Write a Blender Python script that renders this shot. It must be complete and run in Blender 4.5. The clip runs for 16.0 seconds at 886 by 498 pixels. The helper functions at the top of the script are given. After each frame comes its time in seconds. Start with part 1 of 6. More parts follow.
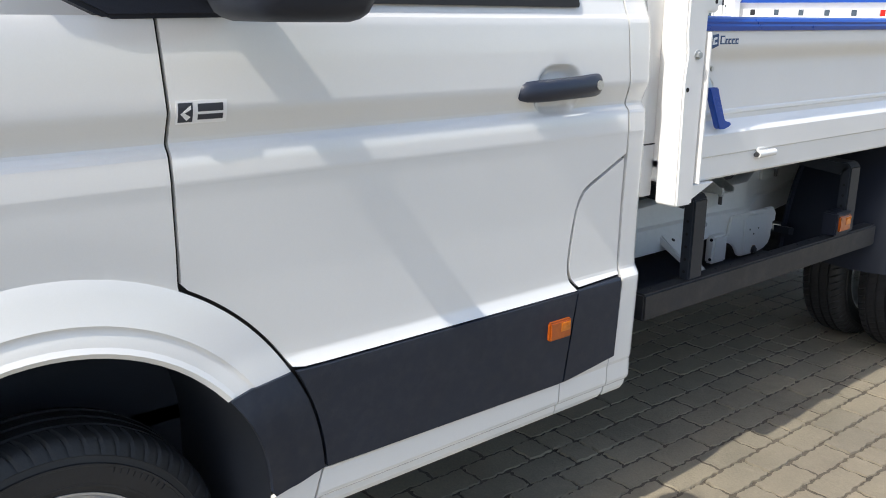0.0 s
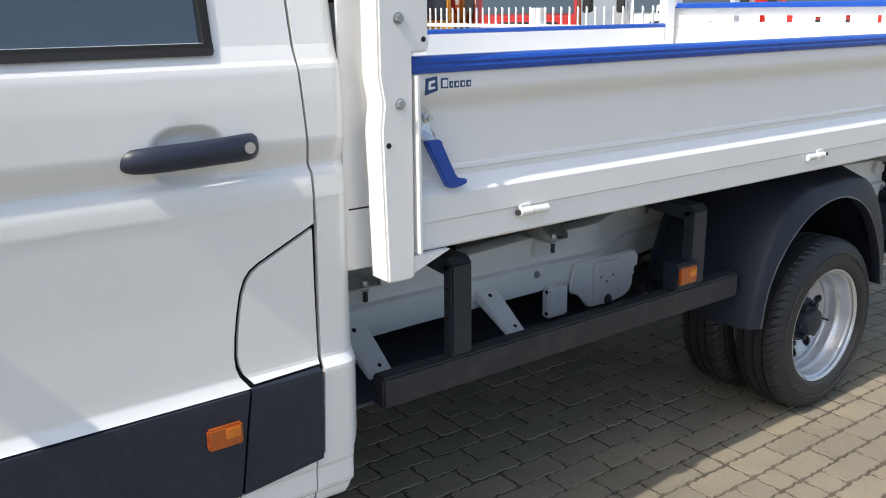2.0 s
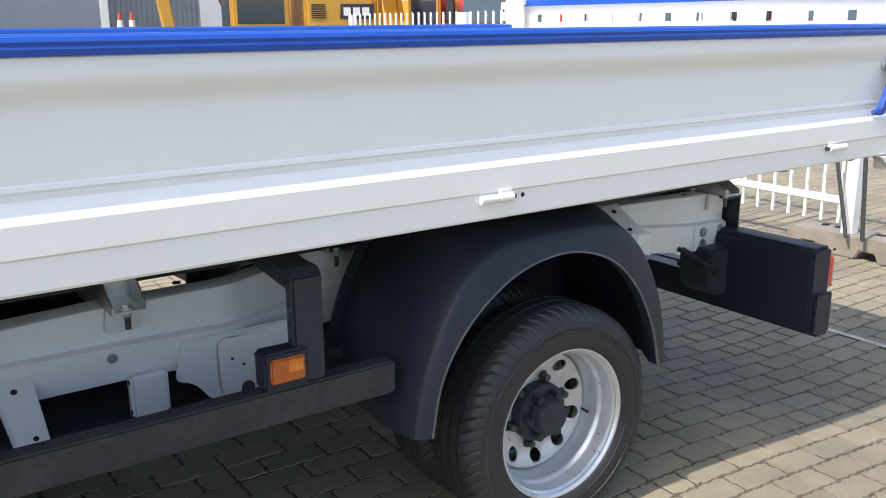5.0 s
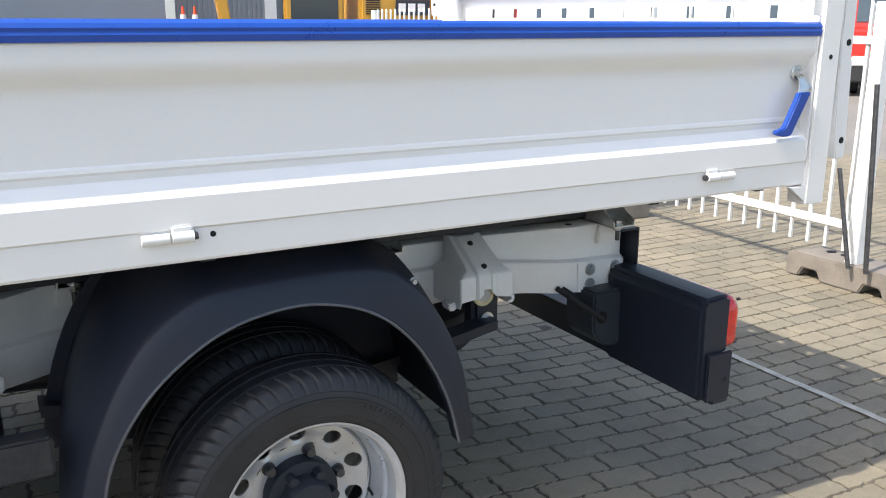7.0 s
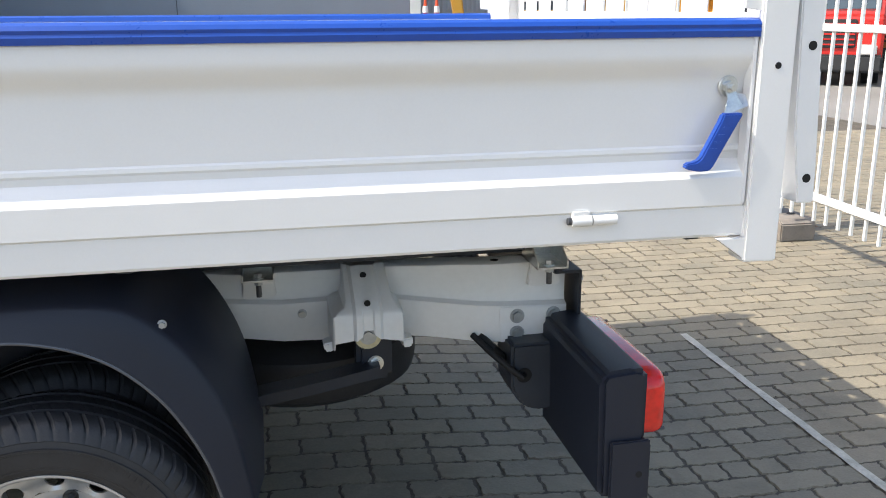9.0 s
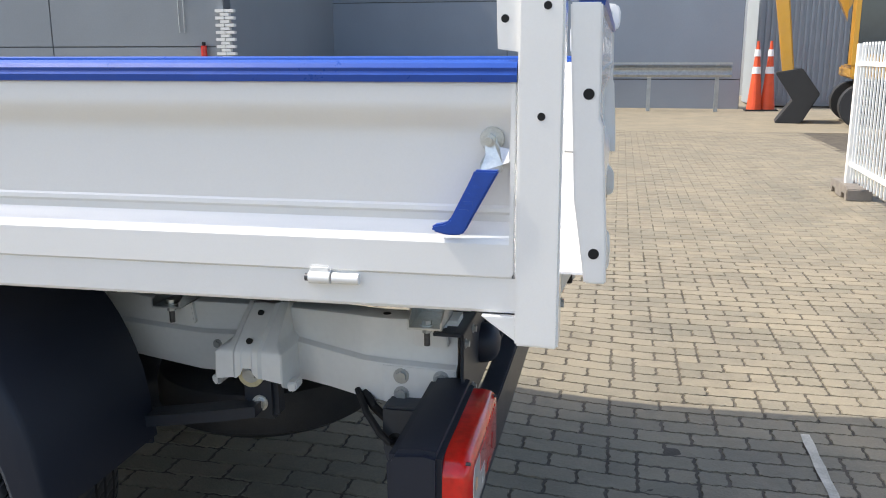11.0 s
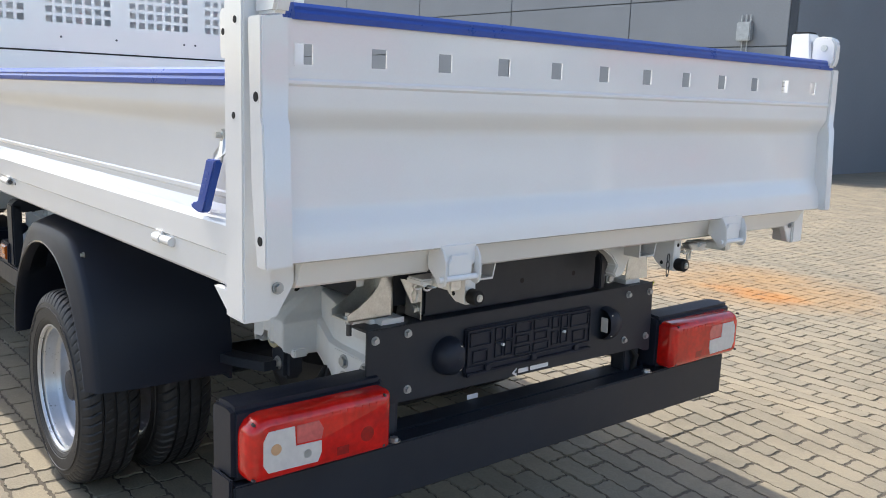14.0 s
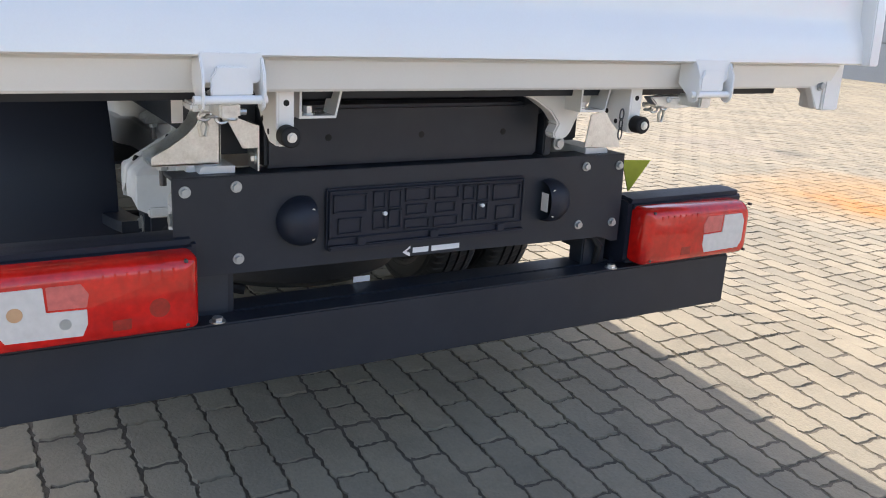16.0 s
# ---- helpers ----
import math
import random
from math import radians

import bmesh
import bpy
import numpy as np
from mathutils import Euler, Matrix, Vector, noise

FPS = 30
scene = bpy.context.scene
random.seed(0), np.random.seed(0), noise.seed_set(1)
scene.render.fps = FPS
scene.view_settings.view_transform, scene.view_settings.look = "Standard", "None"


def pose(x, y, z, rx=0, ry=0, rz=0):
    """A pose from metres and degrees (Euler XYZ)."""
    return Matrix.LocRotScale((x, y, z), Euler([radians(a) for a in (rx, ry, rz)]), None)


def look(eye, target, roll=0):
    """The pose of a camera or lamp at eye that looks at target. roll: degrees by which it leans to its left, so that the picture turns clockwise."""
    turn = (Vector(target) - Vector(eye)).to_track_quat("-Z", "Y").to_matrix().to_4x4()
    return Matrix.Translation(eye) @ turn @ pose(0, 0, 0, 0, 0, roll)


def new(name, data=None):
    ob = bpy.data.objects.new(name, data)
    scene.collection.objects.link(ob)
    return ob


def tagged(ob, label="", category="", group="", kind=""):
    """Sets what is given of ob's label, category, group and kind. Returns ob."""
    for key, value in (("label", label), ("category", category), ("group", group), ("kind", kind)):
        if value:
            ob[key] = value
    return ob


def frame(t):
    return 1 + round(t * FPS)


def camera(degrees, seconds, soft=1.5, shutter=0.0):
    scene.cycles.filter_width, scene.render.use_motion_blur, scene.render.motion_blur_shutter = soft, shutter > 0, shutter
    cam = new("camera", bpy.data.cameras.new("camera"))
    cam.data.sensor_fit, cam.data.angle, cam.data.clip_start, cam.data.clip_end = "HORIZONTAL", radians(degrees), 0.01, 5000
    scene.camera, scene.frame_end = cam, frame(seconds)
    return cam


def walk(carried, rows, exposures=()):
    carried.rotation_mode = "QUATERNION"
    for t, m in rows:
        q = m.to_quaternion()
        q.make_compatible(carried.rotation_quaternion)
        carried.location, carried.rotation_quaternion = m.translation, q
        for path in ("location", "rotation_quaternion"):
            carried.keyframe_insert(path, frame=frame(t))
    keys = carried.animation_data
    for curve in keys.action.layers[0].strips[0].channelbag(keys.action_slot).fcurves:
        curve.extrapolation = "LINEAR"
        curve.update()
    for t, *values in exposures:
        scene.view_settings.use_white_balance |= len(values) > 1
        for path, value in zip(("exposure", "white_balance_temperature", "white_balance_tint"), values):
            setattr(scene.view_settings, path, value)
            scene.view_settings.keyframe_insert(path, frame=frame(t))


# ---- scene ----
cam = camera(53.8, 16.0, soft=1.0)
PATH = [
    (0, (0.51, 0.351, 1.439), (1.746, 1.834, 0.917), 0.6),
    (0.5, (0.754, 0.33, 1.513), (1.958, 1.832, 0.971), 0.6),
    (1, (0.992, 0.292, 1.549), (2.168, 1.816, 1.007), 0.1),
    (1.5, (1.231, 0.169, 1.557), (2.391, 1.709, 1.027), -0.5),
    (2, (1.446, 0.133, 1.538), (2.597, 1.68, 1.008), -0.6),
    (2.5, (1.726, 0.165, 1.512), (2.868, 1.72, 0.985), -0.5),
    (3, (1.952, 0.141, 1.49), (3.088, 1.701, 0.963), -0.7),
    (3.5, (2.195, 0.045, 1.484), (3.328, 1.608, 0.961), -0.8),
    (4, (2.434, 0.057, 1.465), (3.56, 1.624, 0.94), -0.7),
    (4.2, (2.538, 0.074, 1.464), (3.66, 1.645, 0.942), -0.7),
    (6.3, (3.564, 0.146, 1.434), (4.588, 1.788, 0.929), 0.0),
    (6.5, (3.652, 0.148, 1.447), (4.655, 1.801, 0.935), -0.1),
    (7, (3.909, 0.106, 1.441), (4.849, 1.796, 0.931), 0.2),
    (7.5, (4.171, 0.075, 1.438), (5.017, 1.815, 0.931), 0.2),
    (8, (4.439, 0.123, 1.467), (5.2, 1.895, 0.936), 0.6),
    (8.5, (4.691, 0.144, 1.459), (5.291, 1.974, 0.923), 0.2),
    (9, (5.006, 0.114, 1.457), (5.395, 2.003, 0.926), -0.3),
    (9.5, (5.288, 0.164, 1.439), (5.564, 2.076, 0.919), -0.1),
    (10, (5.547, 0.227, 1.461), (5.644, 2.16, 0.957), 0.4),
    (10.2, (5.66, 0.227, 1.455), (5.658, 2.167, 0.966), 0.2),
    (12.3, (6.984, 0.354, 1.442), (5.948, 2.031, 1.1), 1.0),
    (12.5, (7.093, 0.391, 1.437), (5.948, 1.995, 1.095), 1.1),
    (13, (7.311, 0.579, 1.415), (5.989, 2.04, 1.07), 1.2),
    (13.5, (7.47, 0.775, 1.414), (6.061, 2.153, 1.07), 1.9),
    (14, (7.62, 0.952, 1.394), (6.108, 2.216, 1.05), 2.1),
    (14.5, (7.675, 1.168, 1.34), (6.051, 2.282, 0.989), 2.2),
    (15, (7.598, 1.412, 1.26), (5.93, 2.451, 0.888), 2.4),
    (15.5, (7.565, 1.612, 1.204), (5.911, 2.617, 0.7), 2.9),
    (16, (7.577, 1.81, 1.173), (5.928, 2.793, 0.613), 3.2),
]
EXPOSURES = [(0, 0.62, 6560, 8), (1, 0.62, 6570, 8), (2, 0.53, 6590, 8), (2.6, 0.56, 6590, 8), (3.0, 0.66, 6580, 8), (3.4, 0.82, 6570, 8), (4, 0.9, 6570, 8), (7, 0.9, 6650, 8), (9, 0.9, 6680, 8), (12.5, 0.8, 6670, 9), (14, 0.87, 6660, 9), (14.5, 0.95, 6630, 10), (15, 1.05, 6660, 10), (15.5, 1.13, 6720, 11), (16, 1.3, 6730, 12)]
walk(cam, [(t, look(eye, target, roll)) for t, eye, target, roll in PATH], EXPOSURES)

# ---- light ----
world = bpy.data.worlds.new("sky")
scene.world = world
world.use_nodes = True
SUN_ELEV, SUN_AZ = 52.4, 265.4
wn, wl = world.node_tree.nodes, world.node_tree.links
wn.clear()
sky = wn.new("ShaderNodeTexSky")
sky.sky_type, sky.sun_disc = "NISHITA", False
sky.sun_elevation, sky.sun_rotation = radians(SUN_ELEV), radians(SUN_AZ)
sky.dust_density, sky.ozone_density = 2.5, 0.8
back = wn.new("ShaderNodeBackground")
back.inputs["Strength"].default_value = 0.171
wout = wn.new("ShaderNodeOutputWorld")
wl.new(sky.outputs[0], back.inputs[0])
wl.new(back.outputs[0], wout.inputs[0])
sun_data = bpy.data.lights.new("sun", "SUN")
sun_data.energy, sun_data.angle, sun_data.color = 3.25, radians(0.53), (1.0, 0.95, 0.88)
sun = new("sun", sun_data)
sa, se = radians(SUN_AZ), radians(SUN_ELEV)
sun_from = Vector((math.sin(sa) * math.cos(se), math.cos(sa) * math.cos(se), math.sin(se)))
sun.matrix_world = look(sun_from * 50 + Vector((4, 3, 0)), (4, 3, 0))

# ---- materials ----


def material(name, base, rough=0.5, metal=0.0, coat=0.0, vary=0.08, scale=6.0, grain=60.0, bump=0.0, rvary=0.1,
             dust=0.0, dust_colour=(0.32, 0.28, 0.23), spec=0.5, island=0.0, hue=None, world=False):
    """Principled surface with variation at two scales: broad blotches and fine grain."""
    m = bpy.data.materials.new(name)
    m.use_nodes = True
    n, l = m.node_tree.nodes, m.node_tree.links
    b = n["Principled BSDF"]
    b.inputs["Metallic"].default_value = metal
    b.inputs["Coat Weight"].default_value = coat
    b.inputs["Coat Roughness"].default_value = 0.04
    b.inputs["Specular IOR Level"].default_value = spec
    place = n.new("ShaderNodeNewGeometry").outputs["Position"] if world else n.new("ShaderNodeTexCoord").outputs["Object"]
    big, fine = n.new("ShaderNodeTexNoise"), n.new("ShaderNodeTexNoise")
    big.inputs["Scale"].default_value, big.inputs["Detail"].default_value = scale, 5
    fine.inputs["Scale"].default_value, fine.inputs["Detail"].default_value = grain, 4
    l.new(place, big.inputs["Vector"])
    l.new(place, fine.inputs["Vector"])
    mix = n.new("ShaderNodeMath")
    mix.operation = "MULTIPLY_ADD"
    mix.inputs[1].default_value = 0.6
    l.new(big.outputs["Fac"], mix.inputs[0])
    f2 = n.new("ShaderNodeMath")
    f2.operation = "MULTIPLY"
    f2.inputs[1].default_value = 0.4
    l.new(fine.outputs["Fac"], f2.inputs[0])
    l.new(f2.outputs[0], mix.inputs[2])
    value = mix.outputs[0]
    if island:
        info = n.new("ShaderNodeObjectInfo") if island < 0 else n.new("ShaderNodeNewGeometry")
        out = info.outputs["Random"] if island < 0 else info.outputs["Random Per Island"]
        a = n.new("ShaderNodeMath")
        a.operation = "MULTIPLY_ADD"
        a.inputs[1].default_value = abs(island)
        l.new(out, a.inputs[0])
        l.new(value, a.inputs[2])
        sub = n.new("ShaderNodeMath")
        sub.operation = "SUBTRACT"
        sub.inputs[1].default_value = abs(island) / 2
        l.new(a.outputs[0], sub.inputs[0])
        value = sub.outputs[0]
    ramp = n.new("ShaderNodeValToRGB")
    c0 = [max(0, c * (1 - vary * 2.2)) for c in base]
    c1 = [min(1, c * (1 + vary * 2.2)) for c in base]
    if hue:
        c0 = [x * h for x, h in zip(c0, hue)]
    ramp.color_ramp.elements[0].position, ramp.color_ramp.elements[1].position = 0.25, 0.75
    ramp.color_ramp.elements[0].color, ramp.color_ramp.elements[1].color = (*c0, 1), (*c1, 1)
    l.new(value, ramp.inputs[0])
    colour = ramp.outputs[0]
    if dust:
        d = n.new("ShaderNodeTexNoise")
        d.inputs["Scale"].default_value, d.inputs["Detail"].default_value, d.inputs["Roughness"].default_value = scale * 2.3, 8, 0.7
        l.new(place, d.inputs["Vector"])
        dr = n.new("ShaderNodeMapRange")
        dr.inputs[1].default_value, dr.inputs[2].default_value = 0.45, 0.8
        dr.inputs[4].default_value = dust
        l.new(d.outputs["Fac"], dr.inputs[0])
        dm = n.new("ShaderNodeMix")
        dm.data_type = "RGBA"
        dm.inputs["B"].default_value = (*dust_colour, 1)
        l.new(dr.outputs[0], dm.inputs["Factor"])
        l.new(colour, dm.inputs["A"])
        colour = dm.outputs["Result"]
    l.new(colour, b.inputs["Base Color"])
    rr = n.new("ShaderNodeMapRange")
    rr.inputs[3].default_value, rr.inputs[4].default_value = max(0.02, rough - rvary), min(1, rough + rvary)
    l.new(mix.outputs[0], rr.inputs[0])
    l.new(rr.outputs[0], b.inputs["Roughness"])
    if bump:
        bp = n.new("ShaderNodeBump")
        bp.inputs["Strength"].default_value, bp.inputs["Distance"].default_value = bump, 0.004
        l.new(fine.outputs["Fac"], bp.inputs["Height"])
        l.new(bp.outputs[0], b.inputs["Normal"])
    return m


CAB_WHITE = material("cab_white_paint", (0.745, 0.74, 0.725), 0.17, coat=0.7, vary=0.012, scale=3, grain=300, rvary=0.04, dust=0.03)
BED_WHITE = material("body_white_paint", (0.79, 0.785, 0.77), 0.22, coat=0.45, vary=0.012, scale=4, grain=250, rvary=0.03, dust=0.015)
FRAME_WHITE = material("chassis_white_paint", (0.745, 0.745, 0.735), 0.36, coat=0.15, vary=0.025, scale=5, grain=60, rvary=0.08, dust=0.06, bump=0.02)
BLUE = material("blue_plastic", (0.012, 0.066, 0.35), 0.3, vary=0.04, scale=20, grain=200)
BLUE_GRIP = material("blue_grip_plastic", (0.01, 0.06, 0.33), 0.42, vary=0.06, scale=30, grain=200, bump=0.08)
BLACK_PAINT = material("black_powder_coat", (0.019, 0.024, 0.034), 0.42, spec=0.35, vary=0.06, scale=6, grain=400, bump=0.08, dust=0.022)
BLACK_PLASTIC = material("black_plastic", (0.0125, 0.0165, 0.0285), 0.48, spec=0.36, vary=0.04, scale=5, grain=350, bump=0.1)
GREY_TRIM = material("dark_grey_moulding", (0.014, 0.02, 0.035), 0.5, spec=0.4, vary=0.06, scale=12, grain=500, bump=0.12, dust=0.05)
RAIL_GREY = material("underrun_rail_grey", (0.019, 0.021, 0.027), 0.5, spec=0.4, vary=0.12, scale=10, grain=200, bump=0.08, dust=0.1)
RUBBER = material("tyre_rubber", (0.022, 0.023, 0.026), 0.52, vary=0.15, scale=14, grain=160, bump=0.15, spec=0.4, dust=0.08, dust_colour=(0.08, 0.075, 0.07))
LINER = material("felt_arch_liner", (0.028, 0.034, 0.048), 0.8, vary=0.12, scale=8, grain=300, bump=0.1)
SEAL = material("rubber_seal", (0.007, 0.007, 0.008), 0.7, vary=0.1)
RIM_SILVER = material("silver_wheel_paint", (0.56, 0.58, 0.61), 0.3, metal=0.55, vary=0.05, scale=20, grain=150, dust=0.05)
ZINC = material("zinc_plated_steel", (0.62, 0.63, 0.62), 0.33, metal=0.9, vary=0.1, scale=40, grain=200, rvary=0.15)
STEEL_DARK = material("dark_steel", (0.09, 0.09, 0.095), 0.45, metal=0.7, vary=0.2, scale=30)
RED_LENS = material("red_lamp_lens", (0.6, 0.009, 0.006), 0.12, coat=0.4, vary=0.2, scale=14, grain=60, rvary=0.03)
CLEAR_LENS = material("clear_lamp_lens", (0.66, 0.63, 0.6), 0.12, coat=0.6, vary=0.03, scale=60, rvary=0.03)
PINK_LENS = material("pale_red_lamp_lens", (0.62, 0.13, 0.12), 0.12, coat=0.6, vary=0.08, scale=60, rvary=0.03)
BULB_AMBER = material("pale_amber_bulb", (0.6, 0.36, 0.2), 0.3, vary=0.08)
AMBER_BRIGHT = material("bright_amber_reflector", (0.6, 0.17, 0.012), 0.2, coat=0.5, vary=0.12, scale=80, grain=300, rvary=0.04)
AMBER = material("amber_reflector", (0.36, 0.075, 0.008), 0.15, coat=0.6, vary=0.12, scale=60, grain=300, rvary=0.04)
TRAY_SLATE = material("slate_undertray_plastic", (0.036, 0.046, 0.066), 0.55, vary=0.12, scale=6, grain=200, bump=0.06, dust=0.08)
HOLE = material("hole_shadow_black", (0.006, 0.006, 0.006), 0.8, vary=0.05)
STICKER_WHITE = material("white_sticker", (0.8, 0.8, 0.8), 0.4, vary=0.02)
STICKER_NAVY = material("navy_sticker_ink", (0.02, 0.06, 0.16), 0.4, vary=0.04)
STICKER_DARK = material("dark_sticker_ink", (0.03, 0.035, 0.05), 0.35, vary=0.04)
YELLOW_FLAP = material("yellow_green_plastic", (0.42, 0.45, 0.03), 0.5, vary=0.08)
FENCE_WHITE = material("white_fence_paint", (0.78, 0.78, 0.76), 0.42, vary=0.03, scale=5, dust=0.12)
FOOT_CONCRETE = material("fence_foot_rubber", (0.2, 0.175, 0.15), 0.85, vary=0.15, scale=8, grain=120, bump=0.3, dust=0.25)
LINE_PAINT = material("worn_white_road_paint", (0.47, 0.44, 0.365), 0.7, vary=0.2, scale=14, grain=120, bump=0.2, dust=0.5, dust_colour=(0.3, 0.26, 0.21))
WALL_BLUE = material("blue_grey_cladding", (0.26, 0.295, 0.345), 0.5, vary=0.05, scale=0.7, grain=30, rvary=0.08, dust=0.05)
WALL_GREY = material("grey_cladding", (0.235, 0.255, 0.275), 0.5, vary=0.05, scale=0.7, grain=30, rvary=0.08, dust=0.05)
JOINT_DARK = material("cladding_joint", (0.1, 0.11, 0.12), 0.6, vary=0.08)
GALV = material("galvanised_steel", (0.42, 0.44, 0.45), 0.42, metal=0.7, vary=0.12, scale=12, grain=60)
MACHINE_YELLOW = material("machine_yellow_paint", (0.56, 0.3, 0.035), 0.35, coat=0.3, vary=0.06, scale=3, dust=0.15)
TRUCK_RED = material("red_lorry_paint", (0.55, 0.025, 0.02), 0.25, coat=0.5, vary=0.05, scale=2)
TRUCK_ORANGE = material("orange_machine_paint", (0.6, 0.16, 0.03), 0.35, coat=0.3, vary=0.06, scale=2)
TRUCK_CREAM = material("cream_lorry_stripe", (0.72, 0.62, 0.42), 0.35, vary=0.04)
LORRY_WHITE = material("white_lorry_paint", (0.75, 0.76, 0.76), 0.25, coat=0.4, vary=0.03, scale=2)
DARK_GLASS = material("dark_tinted_glass", (0.03, 0.045, 0.06), 0.05, coat=1.0, vary=0.05, rvary=0.02, spec=0.8)
CONTAINER_GREY = material("grey_container_paint", (0.3, 0.33, 0.36), 0.45, vary=0.06, scale=2, dust=0.1)
CONE_RED = material("red_cone_plastic", (0.7, 0.09, 0.03), 0.5, vary=0.06)
WHITE_BRICK = material("white_painted_brick", (0.7, 0.69, 0.66), 0.7, vary=0.05, scale=8, grain=60, bump=0.2)
CABIN_DARK = material("dark_cabin_trim", (0.02, 0.021, 0.023), 0.7, vary=0.1)


def paving_material(name, island):
    """Sun-bleached clay-coloured pavers: a tone for each stone, sand and dirt films, an orange spill, a darker strip
    beside the truck.
    """
    m = material(name, (0.222, 0.188, 0.131), 0.85, vary=0.11, scale=1.3, grain=110, bump=0.6, rvary=0.1, dust=0.45, dust_colour=(0.275, 0.237, 0.175), island=island, hue=(0.9, 0.97, 1.06), world=True)
    n, l = m.node_tree.nodes, m.node_tree.links
    b = n["Principled BSDF"]
    colour = b.inputs["Base Color"].links[0].from_socket
    geo = n.new("ShaderNodeNewGeometry")
    # orange spill, an uneven patch of its own shape on the ground beyond the truck
    warp = n.new("ShaderNodeTexNoise")
    warp.inputs["Scale"].default_value, warp.inputs["Detail"].default_value = 1.4, 6
    l.new(geo.outputs["Position"], warp.inputs["Vector"])
    sep = n.new("ShaderNodeSeparateXYZ")
    l.new(geo.outputs["Position"], sep.inputs[0])

    def grime(colour_in, scale, lo, hi, tint, amount):
        """Trodden-in dirt or pale scuffs in ragged patches."""
        g = n.new("ShaderNodeTexNoise")
        g.inputs["Scale"].default_value, g.inputs["Detail"].default_value, g.inputs["Roughness"].default_value = scale, 10, 0.72
        g.inputs["Distortion"].default_value = 0.6
        l.new(geo.outputs["Position"], g.inputs["Vector"])
        r_ = n.new("ShaderNodeMapRange")
        r_.inputs[1].default_value, r_.inputs[2].default_value = lo, hi
        r_.inputs[4].default_value = amount
        l.new(g.outputs["Fac"], r_.inputs[0])
        mx = n.new("ShaderNodeMix")
        mx.data_type = "RGBA"
        mx.inputs["B"].default_value = (*tint, 1)
        l.new(r_.outputs[0], mx.inputs["Factor"])
        l.new(colour_in, mx.inputs["A"])
        return mx.outputs["Result"]

    def speckle(colour_in):
        """Grit, chips and dark crumbs strewn over the stones."""
        g = n.new("ShaderNodeTexNoise")
        g.inputs["Scale"].default_value, g.inputs["Detail"].default_value, g.inputs["Roughness"].default_value = 38, 9, 0.85
        l.new(geo.outputs["Position"], g.inputs["Vector"])
        r_ = n.new("ShaderNodeMapRange")
        r_.inputs[1].default_value, r_.inputs[2].default_value = 0.6, 0.72
        r_.inputs[4].default_value = 0.55
        l.new(g.outputs["Fac"], r_.inputs[0])
        mx = n.new("ShaderNodeMix")
        mx.data_type = "RGBA"
        mx.inputs["B"].default_value = (0.09, 0.078, 0.062, 1)
        l.new(r_.outputs[0], mx.inputs["Factor"])
        l.new(colour_in, mx.inputs["A"])
        return mx.outputs["Result"]

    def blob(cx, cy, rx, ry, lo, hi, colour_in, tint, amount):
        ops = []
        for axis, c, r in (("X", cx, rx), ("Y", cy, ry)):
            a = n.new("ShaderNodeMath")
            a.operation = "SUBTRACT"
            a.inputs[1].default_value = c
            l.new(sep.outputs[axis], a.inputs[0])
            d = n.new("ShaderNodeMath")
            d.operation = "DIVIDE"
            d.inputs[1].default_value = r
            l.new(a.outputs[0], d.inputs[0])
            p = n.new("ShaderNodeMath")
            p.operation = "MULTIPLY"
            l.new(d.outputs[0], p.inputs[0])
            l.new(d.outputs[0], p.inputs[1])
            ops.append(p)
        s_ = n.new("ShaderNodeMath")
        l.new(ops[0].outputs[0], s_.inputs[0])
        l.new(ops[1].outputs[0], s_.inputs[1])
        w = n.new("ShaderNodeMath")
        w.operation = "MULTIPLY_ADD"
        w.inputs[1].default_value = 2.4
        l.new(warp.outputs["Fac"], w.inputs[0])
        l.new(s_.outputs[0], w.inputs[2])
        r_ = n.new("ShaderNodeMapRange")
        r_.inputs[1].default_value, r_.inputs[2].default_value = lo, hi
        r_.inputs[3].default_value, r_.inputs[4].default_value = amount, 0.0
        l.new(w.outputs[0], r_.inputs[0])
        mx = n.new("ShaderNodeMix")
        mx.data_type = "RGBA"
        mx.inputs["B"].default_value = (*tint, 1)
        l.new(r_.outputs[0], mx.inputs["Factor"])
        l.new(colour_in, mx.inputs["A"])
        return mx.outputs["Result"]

    c1 = blob(3.8, 7.55, 0.95, 0.95, 1.2, 2.5, colour, (0.31, 0.18, 0.07), 0.75)
    c1 = blob(3.95, 7.32, 0.5, 0.24, 1.1, 2.3, c1, (0.37, 0.155, 0.035), 0.85)
    c2 = blob(1.7, 8.4, 0.75, 0.75, 1.2, 2.1, c1, (0.22, 0.19, 0.15), 0.7)
    c3 = blob(2.2, 8.75, 0.35, 0.2, 1.2, 2.1, c2, (0.085, 0.0765, 0.068), 0.7)
    c3 = blob(4.43, 8.35, 0.5, 0.06, 1.2, 2.4, c3, (0.1, 0.085, 0.07), 0.6)
    c3 = grime(c3, 2.7, 0.47, 0.75, (0.115, 0.096, 0.07), 0.55)
    c3 = grime(c3, 9.0, 0.56, 0.74, (0.31, 0.268, 0.195), 0.45)
    c3 = blob(5.5, 7.55, 0.75, 0.06, 1.2, 2.6, c3, (0.102, 0.0892, 0.0765), 0.55)
    c3 = speckle(c3)
    # long, faint darker strip on the ground along the truck's near side
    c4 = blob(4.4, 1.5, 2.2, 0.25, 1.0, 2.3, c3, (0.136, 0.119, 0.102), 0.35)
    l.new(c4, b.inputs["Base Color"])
    return m


